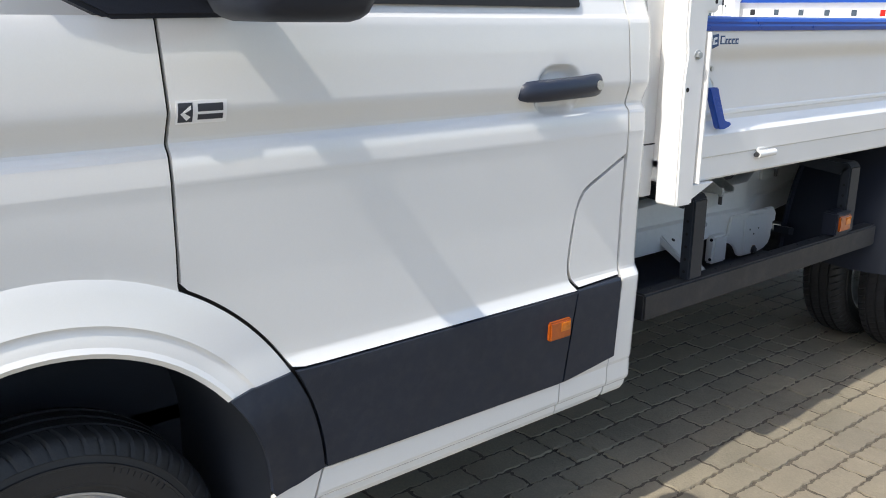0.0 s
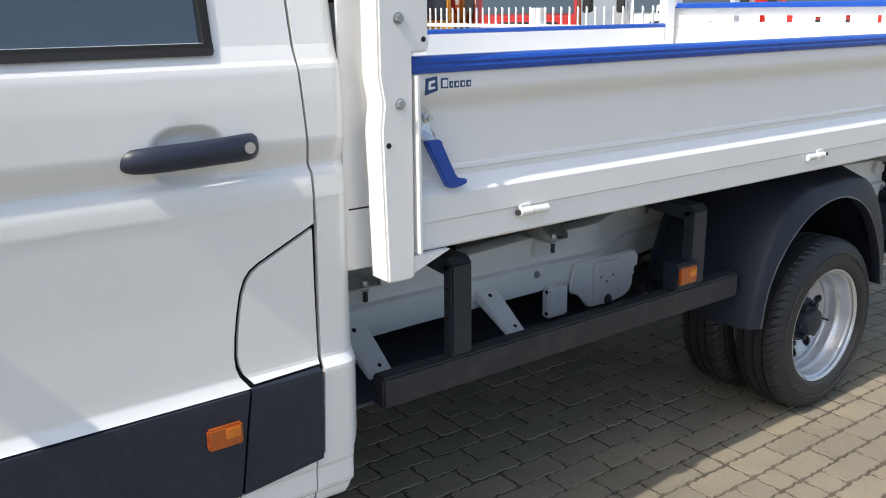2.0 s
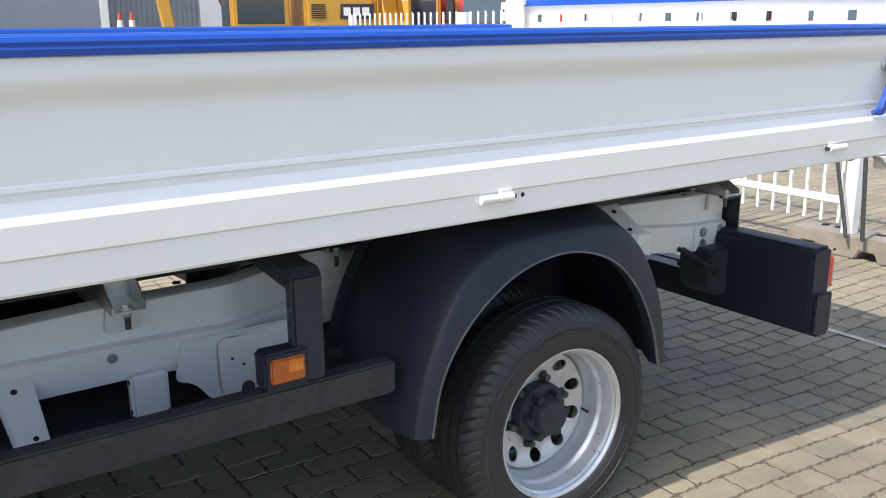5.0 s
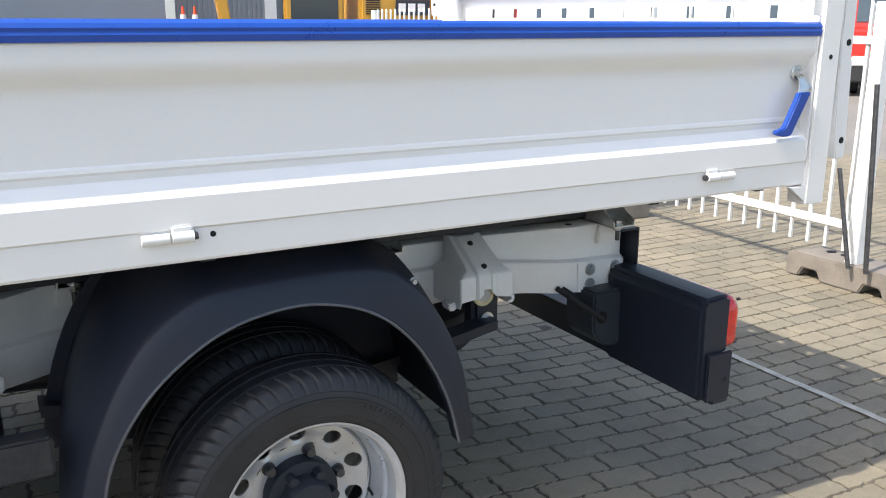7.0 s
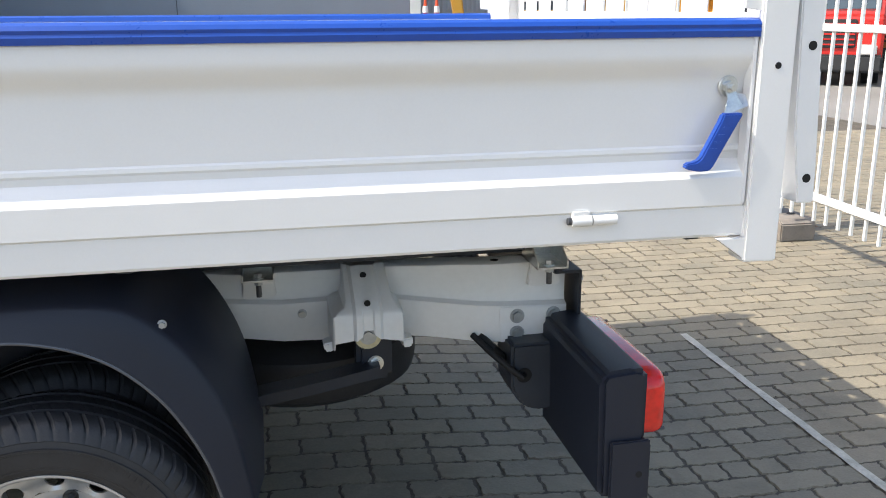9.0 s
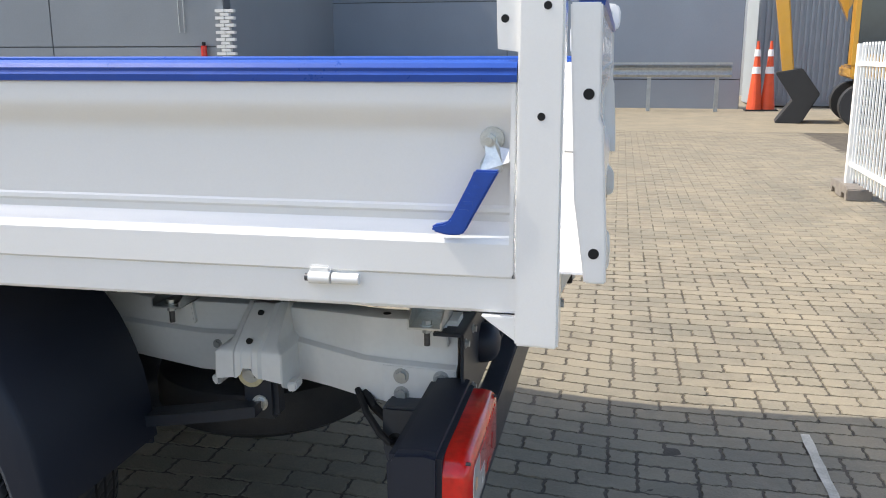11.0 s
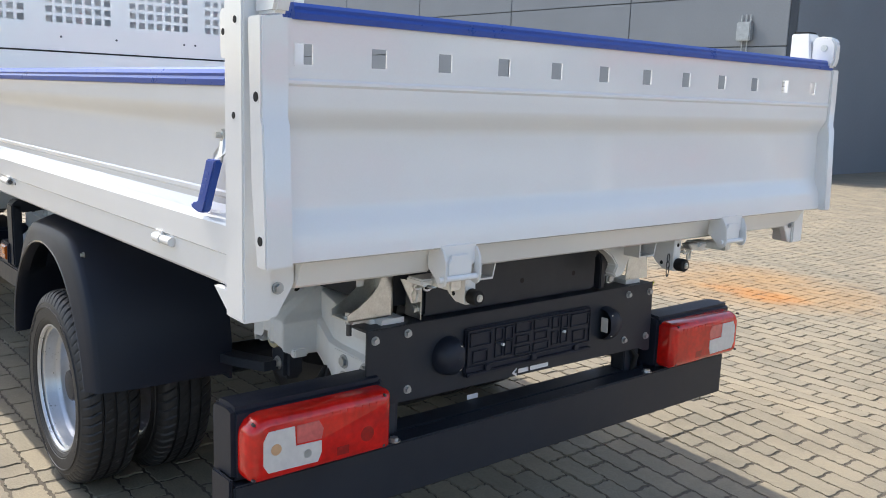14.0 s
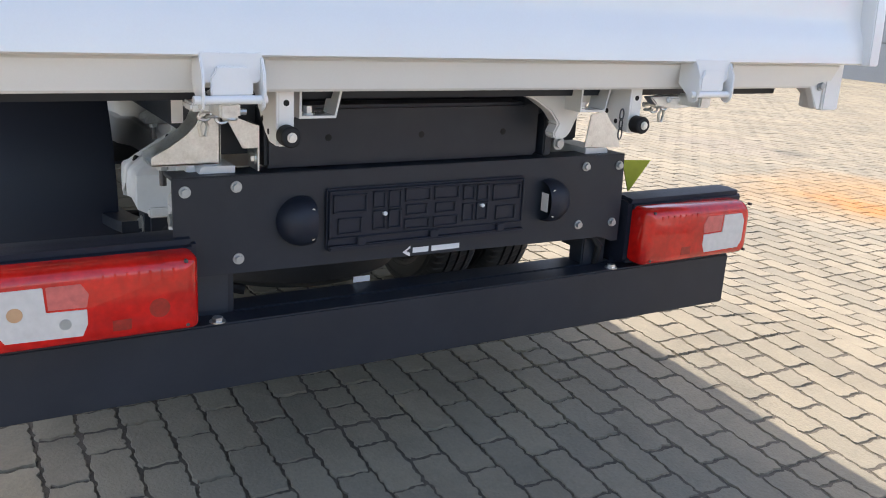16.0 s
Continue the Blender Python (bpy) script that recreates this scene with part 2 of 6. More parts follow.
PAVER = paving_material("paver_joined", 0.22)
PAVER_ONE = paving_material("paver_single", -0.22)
JOINT_SAND = material("joint_sand", (0.0808, 0.068, 0.051), 0.95, vary=0.3, scale=7, grain=150, bump=0.4)
ASPHALT = material("yard_surface", (0.2, 0.19, 0.175), 0.9, vary=0.12, scale=0.4, grain=60, bump=0.3)

# ---- mesh helpers ----


def part(name, bm, mat, parent=None, label="", smooth=False, m=None):
    """Links a bmesh as one mesh object under a thing or a part; its coordinates are the world's unless m is given."""
    me = bpy.data.meshes.new(name)
    bmesh.ops.recalc_face_normals(bm, faces=bm.faces[:])
    bm.to_mesh(me)
    bm.free()
    me.materials.append(mat)
    if smooth:
        me.shade_smooth()
        me.set_sharp_from_angle(angle=radians(smooth if smooth is not True else 35))
    return attach(name, me, parent, label, m)


def attach(name, me, parent=None, label="", m=None):
    ob = new(name, me)
    if parent is not None:
        ob.parent = parent
        if parent.type == "EMPTY" and parent.parent is None:
            ob.matrix_parent_inverse = Matrix.Translation(parent.location).inverted()
    if m is not None:
        ob.matrix_basis = m
    if label:
        ob["label"] = label
    return ob


def thing(name, x, y, z, label, category, group="", kind=""):
    e = new(name)
    e.location = (x, y, z)
    e.empty_display_size = 0.2
    return tagged(e, label, category, group, kind)


def box(bm, x0, x1, y0, y1, z0, z1, bev=0.0, seg=2):
    vs = [bm.verts.new((x, y, z)) for x in (x0, x1) for y in (y0, y1) for z in (z0, z1)]
    fs = [bm.faces.new([vs[i] for i in q]) for q in ((0, 1, 3, 2), (4, 6, 7, 5), (0, 4, 5, 1), (2, 3, 7, 6), (0, 2, 6, 4), (1, 5, 7, 3))]
    if bev:
        es = {e for f in fs for e in f.edges}
        bmesh.ops.bevel(bm, geom=list(es), offset=bev, segments=seg, affect="EDGES", clamp_overlap=True)
    return bm


def slab(x0, x1, y0, y1, z0, z1, bev=0.003):
    return box(bmesh.new(), x0, x1, y0, y1, z0, z1, bev)


def prism(bm, pts, axis, a0, a1, bev=0.0, seg=2):
    """A polygon drawn in the two other axes, pushed along one axis."""
    def at(p, a):
        return {"x": (a, p[0], p[1]), "y": (p[0], a, p[1]), "z": (p[0], p[1], a)}[axis]
    lo = [bm.verts.new(at(p, a0)) for p in pts]
    hi = [bm.verts.new(at(p, a1)) for p in pts]
    k = len(pts)
    fs = [bm.faces.new(lo), bm.faces.new(hi[::-1])]
    fs += [bm.faces.new((lo[i], hi[i], hi[(i + 1) % k], lo[(i + 1) % k])) for i in range(k)]
    bmesh.ops.recalc_face_normals(bm, faces=fs)
    if bev:
        bmesh.ops.bevel(bm, geom=list({e for f in fs for e in f.edges}), offset=bev, segments=seg, affect="EDGES", clamp_overlap=True)
    return bm


def pr(pts, axis, a0, a1, bev=0.0):
    return prism(bmesh.new(), pts, axis, a0, a1, bev)


def cyl(bm, p0, p1, r, n=16, r2=None):
    p0, p1 = Vector(p0), Vector(p1)
    d = p1 - p0
    q = d.to_track_quat("Z", "Y").to_matrix().to_4x4()
    m = Matrix.Translation((p0 + p1) / 2) @ q
    bmesh.ops.create_cone(bm, cap_ends=True, segments=n, radius1=r, radius2=r if r2 is None else r2, depth=d.length, matrix=m)
    return bm


def lathe(bm, prof, cx, cy, cz, n=48):
    """Rings (radius, y offset) turned about an axis along y."""
    rings = []
    for r, dy in prof:
        rings.append([bm.verts.new((cx + r * math.cos(2 * math.pi * i / n), cy + dy, cz + r * math.sin(2 * math.pi * i / n))) for i in range(n)])
    for a, b in zip(rings, rings[1:]):
        for i in range(n):
            bm.faces.new((a[i], a[(i + 1) % n], b[(i + 1) % n], b[i]))
    return bm


def tube(bm, pts, r, n=8):
    pts = [Vector(p) for p in pts]
    rings = []
    for i, p in enumerate(pts):
        d = (pts[min(i + 1, len(pts) - 1)] - pts[max(i - 1, 0)]).normalized()
        u = d.orthogonal().normalized() if i == 0 else (u - d * u.dot(d)).normalized()
        v = d.cross(u)
        rings.append([bm.verts.new(p + (u * math.cos(2 * math.pi * k / n) + v * math.sin(2 * math.pi * k / n)) * r) for k in range(n)])
    for a, b in zip(rings, rings[1:]):
        for k in range(n):
            bm.faces.new((a[k], a[(k + 1) % n], b[(k + 1) % n], b[k]))
    bm.faces.new(rings[0][::-1])
    bm.faces.new(rings[-1])
    return bm


def hexbolt(bm, p, axis, r=0.011, h=0.008):
    """A hexagon head on a washer, standing out along axis."""
    p, a = Vector(p), Vector(axis).normalized()
    cyl(bm, p, p + a * 0.0025, r * 1.45, 16)
    cyl(bm, p + a * 0.0025, p + a * (0.0025 + h), r, 6)
    return bm


def bolt(p, axis, parent, r=0.011, mat=None):
    return part("bolt", hexbolt(bmesh.new(), p, axis, r), mat or ZINC, parent)


def smooth01(x):
    x = min(1.0, max(0.0, x))
    return x * x * (3 - 2 * x)


def lerp_table(table, v):
    for (a, fa), (b, fb) in zip(table, table[1:]):
        if v <= b:
            return fa + (fb - fa) * (v - a) / (b - a) if v >= a else fa
    return table[-1][1]


def ground_z(x, y):
    """The yard falls a little behind and beyond the truck."""
    return 0.0 - 0.085 * max(smooth01((x - 4.9) / 1.6), smooth01((y - 4.0) / 1.6))


# ---- ground ----
bm = bmesh.new()
gx = [-300, -80, -20] + [-4 + 0.125 * i for i in range(161)] + [30, 80, 300]
gy = [-300, -80, -20] + [-4 + 0.125 * i for i in range(161)] + [30, 80, 300]
gr = random.Random(3)
vs = [[bm.verts.new((x, y, ground_z(x, y) - gr.uniform(0.0022, 0.0075))) for y in gy] for x in gx]
for i in range(len(gx) - 1):
    for j in range(len(gy) - 1):
        bm.faces.new((vs[i][j], vs[i + 1][j], vs[i + 1][j + 1], vs[i][j + 1]))
ground = part("ground", bm, JOINT_SAND)
tagged(ground, "sandy bed of the paved yard, reaching to the horizon", "ground", kind="structure")

# ---- the hall behind the yard ----


def wall_with_panels(name, x0, x1, y, z1, mat, label, rows, pitch):
    """A clad wall: sandwich panels stand proud of dark joints on a solid core."""
    zb = ground_z(0, y) - 0.05
    core = part(name, slab(x0, x1, y, y + 0.3, zb, z1, 0), JOINT_DARK)
    tagged(core, label, "wall", kind="structure")
    zs = [zb] + rows + [z1]
    x = x1
    while x > x0 + 0.1:
        xa = max(x0, x - pitch)
        for a, b in zip(zs, zs[1:]):
            part("panel", slab(xa + 0.012, x - 0.012, y - 0.03, y, a + 0.012, b - 0.012, 0.006), mat, core)
        x = xa
    return core


wall_with_panels("wall_north", -2.62, 9.4, 26.0, 8.6, WALL_BLUE, "blue-grey sandwich panel wall of the hall", [0.72, 2.9, 5.1, 7.2], 6.5)
wall_with_panels("wall_north_annex", -34.0, -2.32, 18.5, 8.6, WALL_GREY, "grey sandwich panel wall of the protruding hall bay", [0.7, 1.6, 2.7, 3.8, 5.6, 7.4], 4.2)
tagged(part("wall_annex_return", slab(-2.6, -2.32, 18.83, 25.97, -0.15, 8.6, 0.01), WALL_GREY), "grey clad return wall of the hall bay", "wall", kind="structure")
tagged(part("hall_roof_edge", slab(-34.0, 9.5, 25.95, 26.6, 8.62, 8.9, 0.02), GALV), "metal roof edge of the hall", "trim", kind="structure")

rail = thing("crash_barrier", 4.0, 24.6, -0.09, "galvanised steel crash barrier along the hall wall", "barrier")
wave = [(24.6, 0.82), (24.56, 0.88), (24.6, 0.94), (24.6, 1.0), (24.56, 1.06), (24.6, 1.12), (24.615, 1.12), (24.575, 1.06), (24.615, 1.0), (24.615, 0.94), (24.575, 0.88), (24.615, 0.82)]
part("beam", pr(wave, "x", -2.2, 9.0), GALV, rail)
part("top_rail", pr([(24.5, 1.15), (24.62, 1.15), (24.62, 1.2), (24.5, 1.2)], "x", -2.2, 9.0, 0.005), GALV, rail)
for k in range(7):
    part("post", slab(-1.9 + 1.75 * k, -1.8 + 1.75 * k, 24.62, 24.74, -0.1, 1.14, 0.008), GALV, rail)

junction = thing("junction_box", -4.0, 18.4, 3.05, "grey metal junction box with conduits on the hall wall", "junction box")
part("housing", slab(-3.47, -3.13, 18.33, 18.468, 2.82, 3.22, 0.02), GALV, junction)
for k in range(3):
    part("conduit", cyl(bmesh.new(), (-3.40 + 0.105 * k, 18.43, 3.2), (-3.40 + 0.105 * k, 18.43, 3.38), 0.02, 10), GALV, junction)
for k in range(2):
    part("conduit", cyl(bmesh.new(), (-3.36 + 0.12 * k, 18.43, 1.9), (-3.36 + 0.12 * k, 18.43, 2.84), 0.014, 8), GALV, junction)

pillar = thing("brick_pillar", -2.35, 18.4, -0.09, "white painted brick pillar at the corner of the hall bay", "pillar")
pm = pr([(-0.105, -0.06), (0.105, -0.06), (0.105, 0.06), (-0.105, 0.06)], "z", 0, 0.066, 0.006)
me = bpy.data.meshes.new("brick")
pm.to_mesh(me)
pm.free()
me.materials.append(WHITE_BRICK)
for k in range(33):
    for dx in ((0.0,) if k % 2 else (-0.11, 0.11)):
        attach("brick", me, pillar, m=pose(-2.25 + dx, 18.39, -0.085 + 0.075 * k))

ext = thing("fire_extinguisher", -2.75, 18.4, 1.3, "small red fire extinguisher hanging on the hall wall", "extinguisher")
part("cylinder", cyl(bmesh.new(), (-2.78, 18.37, 1.36), (-2.78, 18.37, 1.62), 0.065, 16), TRUCK_RED, ext)
part("valve", slab(-2.81, -2.75, 18.33, 18.41, 1.62, 1.7, 0.01), SEAL, ext)
part("bracket", slab(-2.8, -2.76, 18.43, 18.472, 1.4, 1.58, 0.004), GALV, ext)

# ---- the truck ----
YC = 2.825
truck = thing("tipper_truck", 3.6, YC, 0.0, "white light tipper truck with blue-capped dropsides, parked on the paving", "truck")

ARCH_X, ARCH_Z, ARCH_R = 0.854, 0.483, 0.406
FLARE = [(0.0, -0.021), (0.034, -0.0145), (0.039, -0.013), (0.043, -0.0135), (0.048, -0.0165), (0.119, 0.001), (0.1245, 0.003), (0.135, 0.0035), (0.19, 0.0)]
SIDE = [(0.39, 1.84), (0.40, 1.81), (0.408, 1.80), (0.42, 1.7955), (0.436, 1.7945), (0.443, 1.787), (0.452, 1.7845), (0.50, 1.786), (0.51, 1.783), (0.745, 1.7745), (0.751, 1.7752), (0.772, 1.7888), (0.78, 1.7905), (0.80, 1.7915), (0.95, 1.7915), (1.141, 1.7865), (1.147, 1.7855), (1.154, 1.7858), (1.194, 1.7892), (1.202, 1.7925), (1.2115, 1.8005), (1.2175, 1.8025), (1.225, 1.8015), (1.262, 1.787), (1.27, 1.7845),
        (1.278, 1.7838), (1.36, 1.788), (1.42, 1.793), (1.43, 1.796), (1.44, 1.802), (1.47, 1.813), (1.95, 1.90)]
WING_SIDE = [(0.39, 1.79), (0.68, 1.777), (0.80, 1.7905), (0.95, 1.7915)]


def cab_y(x, z):
    """The cab's near side: its section, drawn in at the rear corner, flared round the wheel arch."""
    d = math.hypot(x - ARCH_X, z - ARCH_Z) - ARCH_R
    y = lerp_table(WING_SIDE, z) if d < 0.126 and z < 0.95 else lerp_table(SIDE, z)
    if x > 2.385:
        y += 0.018 * ((x - 2.385) / 0.034) ** 2
    if d < 0.19:
        y += lerp_table(FLARE, max(d, 0.0)) * (0.35 + 0.65 * smooth01((z - 0.40) / 0.28))
    e = abs((x - 2.062) / 0.082) ** 2.6 + abs((z - 1.262) / (0.066 if z > 1.262 else 0.058)) ** 2.6
    if e < 1:
        y += 0.021 * smooth01((1 - e) * 1.3)
    if x < 0.75:
        y += 0.05 * ((0.75 - x) / 1.0) ** 2
    return y


def skin(name, outline, mat, parent, label="", thick=0.012, out=0.0, step=0.035, smooth=9, extra=()):
    """A pressed panel of the cab side: an outline in x and z, bent over the cab's section, with thickness."""
    bm = bmesh.new()
    bm.faces.new([bm.verts.new((x, 0, z)) for x, z in outline])
    xs = [p[0] for p in outline]
    zs = [p[1] for p in outline]
    cuts = [(("x"), min(xs) + step * i) for i in range(1, int((max(xs) - min(xs)) / step) + 1)]
    zc = sorted({z for z, _ in SIDE} | {min(zs) + 0.03 * i for i in range(1, int((max(zs) - min(zs)) / 0.03) + 1)})
    cuts += [("z", z) for z in zc if min(zs) < z < max(zs)]
    cuts += list(extra)
    for ax, v in cuts:
        co, no = ((v, 0, 0), (1, 0, 0)) if ax == "x" else ((0, 0, v), (0, 0, 1))
        bmesh.ops.bisect_plane(bm, geom=bm.verts[:] + bm.edges[:] + bm.faces[:], plane_co=co, plane_no=no, dist=0.0004)
    ext = bmesh.ops.extrude_face_region(bm, geom=bm.faces[:])
    back = {v for v in ext["geom"] if isinstance(v, bmesh.types.BMVert)}
    for v in bm.verts:
        y = cab_y(v.co.x, v.co.z) - out
        v.co.y = y + (thick if v in back else 0)
    return part(name, bm, mat, parent, label, smooth=smooth)


def arc(cx, cz, r, a0, a1, n, sx=1.0):
    return [(cx + sx * r * math.cos(radians(a0 + (a1 - a0) * i / n)), cz + r * math.sin(radians(a0 + (a1 - a0) * i / n))) for i in range(n + 1)]


G = 0.0036
# front wing, with the round of the arch as its lower edge
wing_seam = [(1.092, 1.43), (1.100, 1.27), (1.098, 1.20), (1.101, 0.965)]
SEAM_R = ARCH_R + 0.1275
wing = arc(ARCH_X, ARCH_Z, SEAM_R - G, 172, 62.5, 36)
wing_out = [(-0.25, 1.43), (-0.25, 0.55)] + wing + [(1.101 - G, 0.962)] + [(x - G, z) for x, z in wing_seam[::-1]]
front_wing = skin("front_wing", wing_out, CAB_WHITE, truck, step=0.018, smooth=14)
# the raised flare round the arch, pressed in rings
flare = bmesh.new()
rows_ = []
for d in (0.0, 0.017, 0.034, 0.039, 0.043, 0.048, 0.06, 0.08, 0.1, 0.119, 0.1275 - G):
    rows_.append([])
    for k in range(91):
        t = radians(172 - 143.8 * k / 90)
        x, z = ARCH_X + (ARCH_R + d) * math.cos(t), ARCH_Z + (ARCH_R + d) * math.sin(t)
        rows_[-1].append((x, cab_y(x, z), z))
fv = [[flare.verts.new(p) for p in r_] for r_ in rows_]
for a, b in zip(fv, fv[1:]):
    for k in range(90):
        flare.faces.new((a[k], a[k + 1], b[k + 1], b[k]))
ext_ = bmesh.ops.extrude_face_region(flare, geom=flare.faces[:])
for v in ext_["geom"]:
    if isinstance(v, bmesh.types.BMVert):
        v.co.y += 0.012
part("arch_flare", flare, CAB_WHITE, front_wing, "white flare pressed round the wheel arch", smooth=28)
# the flared lip of the arch
lip = bmesh.new()
rings = []
for a in range(0, 31):
    t = radians(175 - 137 * a / 30)
    ring = []
    for r, dy in ((ARCH_R + 0.012, 0.0), (ARCH_R + 0.002, -0.003), (ARCH_R - 0.008, 0.004), (ARCH_R - 0.008, 0.05), (ARCH_R + 0.012, 0.05)):
        x, z = ARCH_X + r * math.cos(t), ARCH_Z + r * math.sin(t)
        ring.append(lip.verts.new((x, cab_y(x, max(z, 0.5)) + dy, z)))
    rings.append(ring)
for a, b in zip(rings, rings[1:]):
    for k in range(5):
        lip.faces.new((a[k], a[(k + 1) % 5], b[(k + 1) % 5], b[k]))
part("arch_lip", lip, CAB_WHITE, front_wing, smooth=True)
liner = bmesh.new()
for a in range(31):
    t = radians(180 - 180 * a / 30)
    x, z = ARCH_X + (ARCH_R + 0.005) * math.cos(t), ARCH_Z + (ARCH_R + 0.005) * math.sin(t)
    rings[a] = [liner.verts.new((x, yy, z)) for yy in (1.80, 2.25)]
for a, b in zip(rings, rings[1:]):
    liner.faces.new((a[0], b[0], b[1], a[1]))
back_ = [r[1] for r in rings]
liner.faces.new(back_)
for sx_ in (0, -1):
    e0, e1 = rings[sx_]
    q0, q1 = (liner.verts.new((v_.co.x, v_.co.y, 0.2)) for v_ in (e0, e1))
    liner.faces.new((e0, e1, q1, q0))
box(liner, ARCH_X - 0.42, ARCH_X + 0.42, 2.25, 2.27, 0.14, 0.52)
part("wheel_arch_liner", liner, LINER, truck, smooth=True)

# front door, cut away along the arch and along the fuel flap
door_out = [(x + G, z) for x, z in wing_seam] + arc(ARCH_X, ARCH_Z, SEAM_R + G, 60.8, 30.6, 18) + [(1.34, 0.752), (2.149, 0.752), (2.131, 0.778), (2.1235, 0.80), (2.122, 0.825), (2.126, 0.87), (2.134, 0.92), (2.144, 0.965), (2.154, 0.992), (2.168, 1.011), (2.19, 1.025),
            (2.326, 1.090), (2.326, 1.205), (2.317, 1.27), (2.308, 1.43), (1.60, 1.43)]
front_door = skin("front_door", door_out, CAB_WHITE, truck, smooth=24, extra=[("x", 1.976 + 0.0043 * i) for i in range(41)] + [("z", 1.201 + 0.0043 * i) for i in range(31)])
# window frame above the belt
for pts in ([(1.092, 1.43), (2.308, 1.43), (2.306, 1.479), (1.092, 1.479)], [(2.135, 1.479), (2.306, 1.479), (2.30, 1.95), (2.135, 1.95)], [(1.092, 1.479), (1.19, 1.479), (1.60, 1.9), (1.55, 1.95)],
            [(1.6, 1.9), (2.135, 1.9), (2.135, 1.95), (1.55, 1.95)]):
    skin("window_frame", pts, CAB_WHITE, front_door, thick=0.03, step=0.3)
skin("window_seal", [(1.1, 1.455), (2.13, 1.455), (2.135, 1.462), (2.135, 1.478), (1.1, 1.478)], SEAL, front_door, out=0.008, thick=0.02, step=0.3)
skin("window_seal", [(2.118, 1.478), (2.135, 1.478), (2.135, 1.9), (2.118, 1.9)], SEAL, front_door, out=0.006, thick=0.02, step=0.3)
skin("window_glass", [(1.19, 1.47), (2.125, 1.47), (2.125, 1.9), (1.6, 1.9)], DARK_GLASS, front_door, "dark tinted side window", out=-0.008, thick=0.005, step=0.3)
skin("window_divider", [(1.586, 1.478), (1.612, 1.478), (1.612, 1.9), (1.586, 1.9)], SEAL, front_door, "black window divider", out=0.003, thick=0.012, step=0.3)
# mouldings and sill
MOULD = 0.006
mf = [(1.172, 0.733), (1.225, 0.742)] + arc(ARCH_X, ARCH_Z, SEAM_R - G, 29.6, 3.2, 12) + [(1.262, 0.493)] + [(ARCH_X + (ARCH_R - 0.005) * math.cos(radians(a)), ARCH_Z + (ARCH_R - 0.005) * math.sin(radians(a))) for a in (3, 8, 13, 18, 23, 28, 33, 38)]
skin("front_moulding", mf, GREY_TRIM, front_wing, "dark grey plastic moulding behind the wheel arch", out=MOULD, smooth=40, step=0.012)
skin("door_moulding", arc(ARCH_X, ARCH_Z, SEAM_R + G, 3.2, 29.4, 12) + [(2.143, 0.749), (2.13, 0.66), (2.11, 0.505)], GREY_TRIM, front_door, "dark grey plastic door moulding", out=MOULD)
skin("rear_moulding", [(2.149, 0.752), (2.318, 0.757), (2.316, 0.53), (2.117, 0.505), (2.136, 0.66)], GREY_TRIM, truck, "dark grey plastic moulding of the cab corner", out=MOULD)
skin("sill", [(1.385, 0.5075), (2.108, 0.502), (2.104, 0.425), (2.10, 0.405), (1.352, 0.405), (1.364, 0.44)], CAB_WHITE, truck, "white painted sill")
skin("sill", [(1.258, 0.488), (1.379, 0.507), (1.357, 0.44), (1.344, 0.405), (1.25, 0.405)], CAB_WHITE, truck, "white painted sill")
skin("sill", [(2.112, 0.501), (2.30, 0.526), (2.297, 0.43), (2.285, 0.41), (2.107, 0.405)], CAB_WHITE, truck)
flap = [(2.195, 1.0175), (2.3225, 1.0795), (2.3225, 0.762), (2.1575, 0.757), (2.1385, 0.781), (2.1315, 0.802), (2.130, 0.825), (2.134, 0.87), (2.142, 0.919), (2.152, 0.963), (2.162, 0.9865), (2.1745, 1.0035)]
skin("fuel_flap", [(2.236 + (x - 2.236) * 0.983, 0.91 + (z - 0.91) * 0.991) for x, z in flap], CAB_WHITE, truck, "white fuel filler flap")
skin("cab_corner", [(2.332, 1.205), (2.323, 1.27), (2.314, 1.43), (2.306, 1.95), (2.419, 1.95), (2.419, 0.80), (2.423, 0.765), (2.423, 0.565), (2.405, 0.53), (2.40, 0.44), (2.38, 0.41), (2.30, 0.41), (2.304, 0.53), (2.324, 0.54), (2.330, 0.76), (2.334, 1.09)], CAB_WHITE, truck, "white rear corner panel of the cab", thick=0.014, step=0.006, smooth=9)
# dark seal behind the seams, cab shell
skin("door_seal", [(1.02, 1.43), (2.39, 1.43), (2.39, 0.6), (2.25, 0.44), (1.34, 0.42), (1.3, 0.6), (1.27, 0.75), (1.05, 0.95)], SEAL, truck, out=-0.0185, thick=0.01, step=0.05)
shell = bmesh.new()
prism(shell, [(-0.9, 0.55), (-0.85, 1.15), (0.05, 1.42), (0.75, 2.15), (1.1, 2.48), (2.3, 2.52), (2.40, 2.4), (2.41, 0.7), (1.5, 0.55), (1.35, 1.0), (0.1, 1.0), (0.0, 0.55)], "y", 1.99, 2 * YC - 1.80, 0.02)
part("cab_body", shell, CAB_WHITE, truck, "white painted steel cab", smooth=25)
up = bmesh.new()
prism(up, [(1.90, 1.952), (1.905, 2.0), (1.96, 2.42), (2.1, 2.51), (2.1, 1.952)], "x", 1.0, 2.41, 0.015)
part("cab_upper_side", up, CAB_WHITE, truck, smooth=25)
part("back_wall", slab(2.375, 2.41, 1.845, 1.992, 0.66, 1.95, 0.012), CAB_WHITE, truck)
part("cab_floor", slab(1.34, 2.38, 1.83, 2.4, 0.40, 0.52, 0.02), BLACK_PLASTIC, truck)

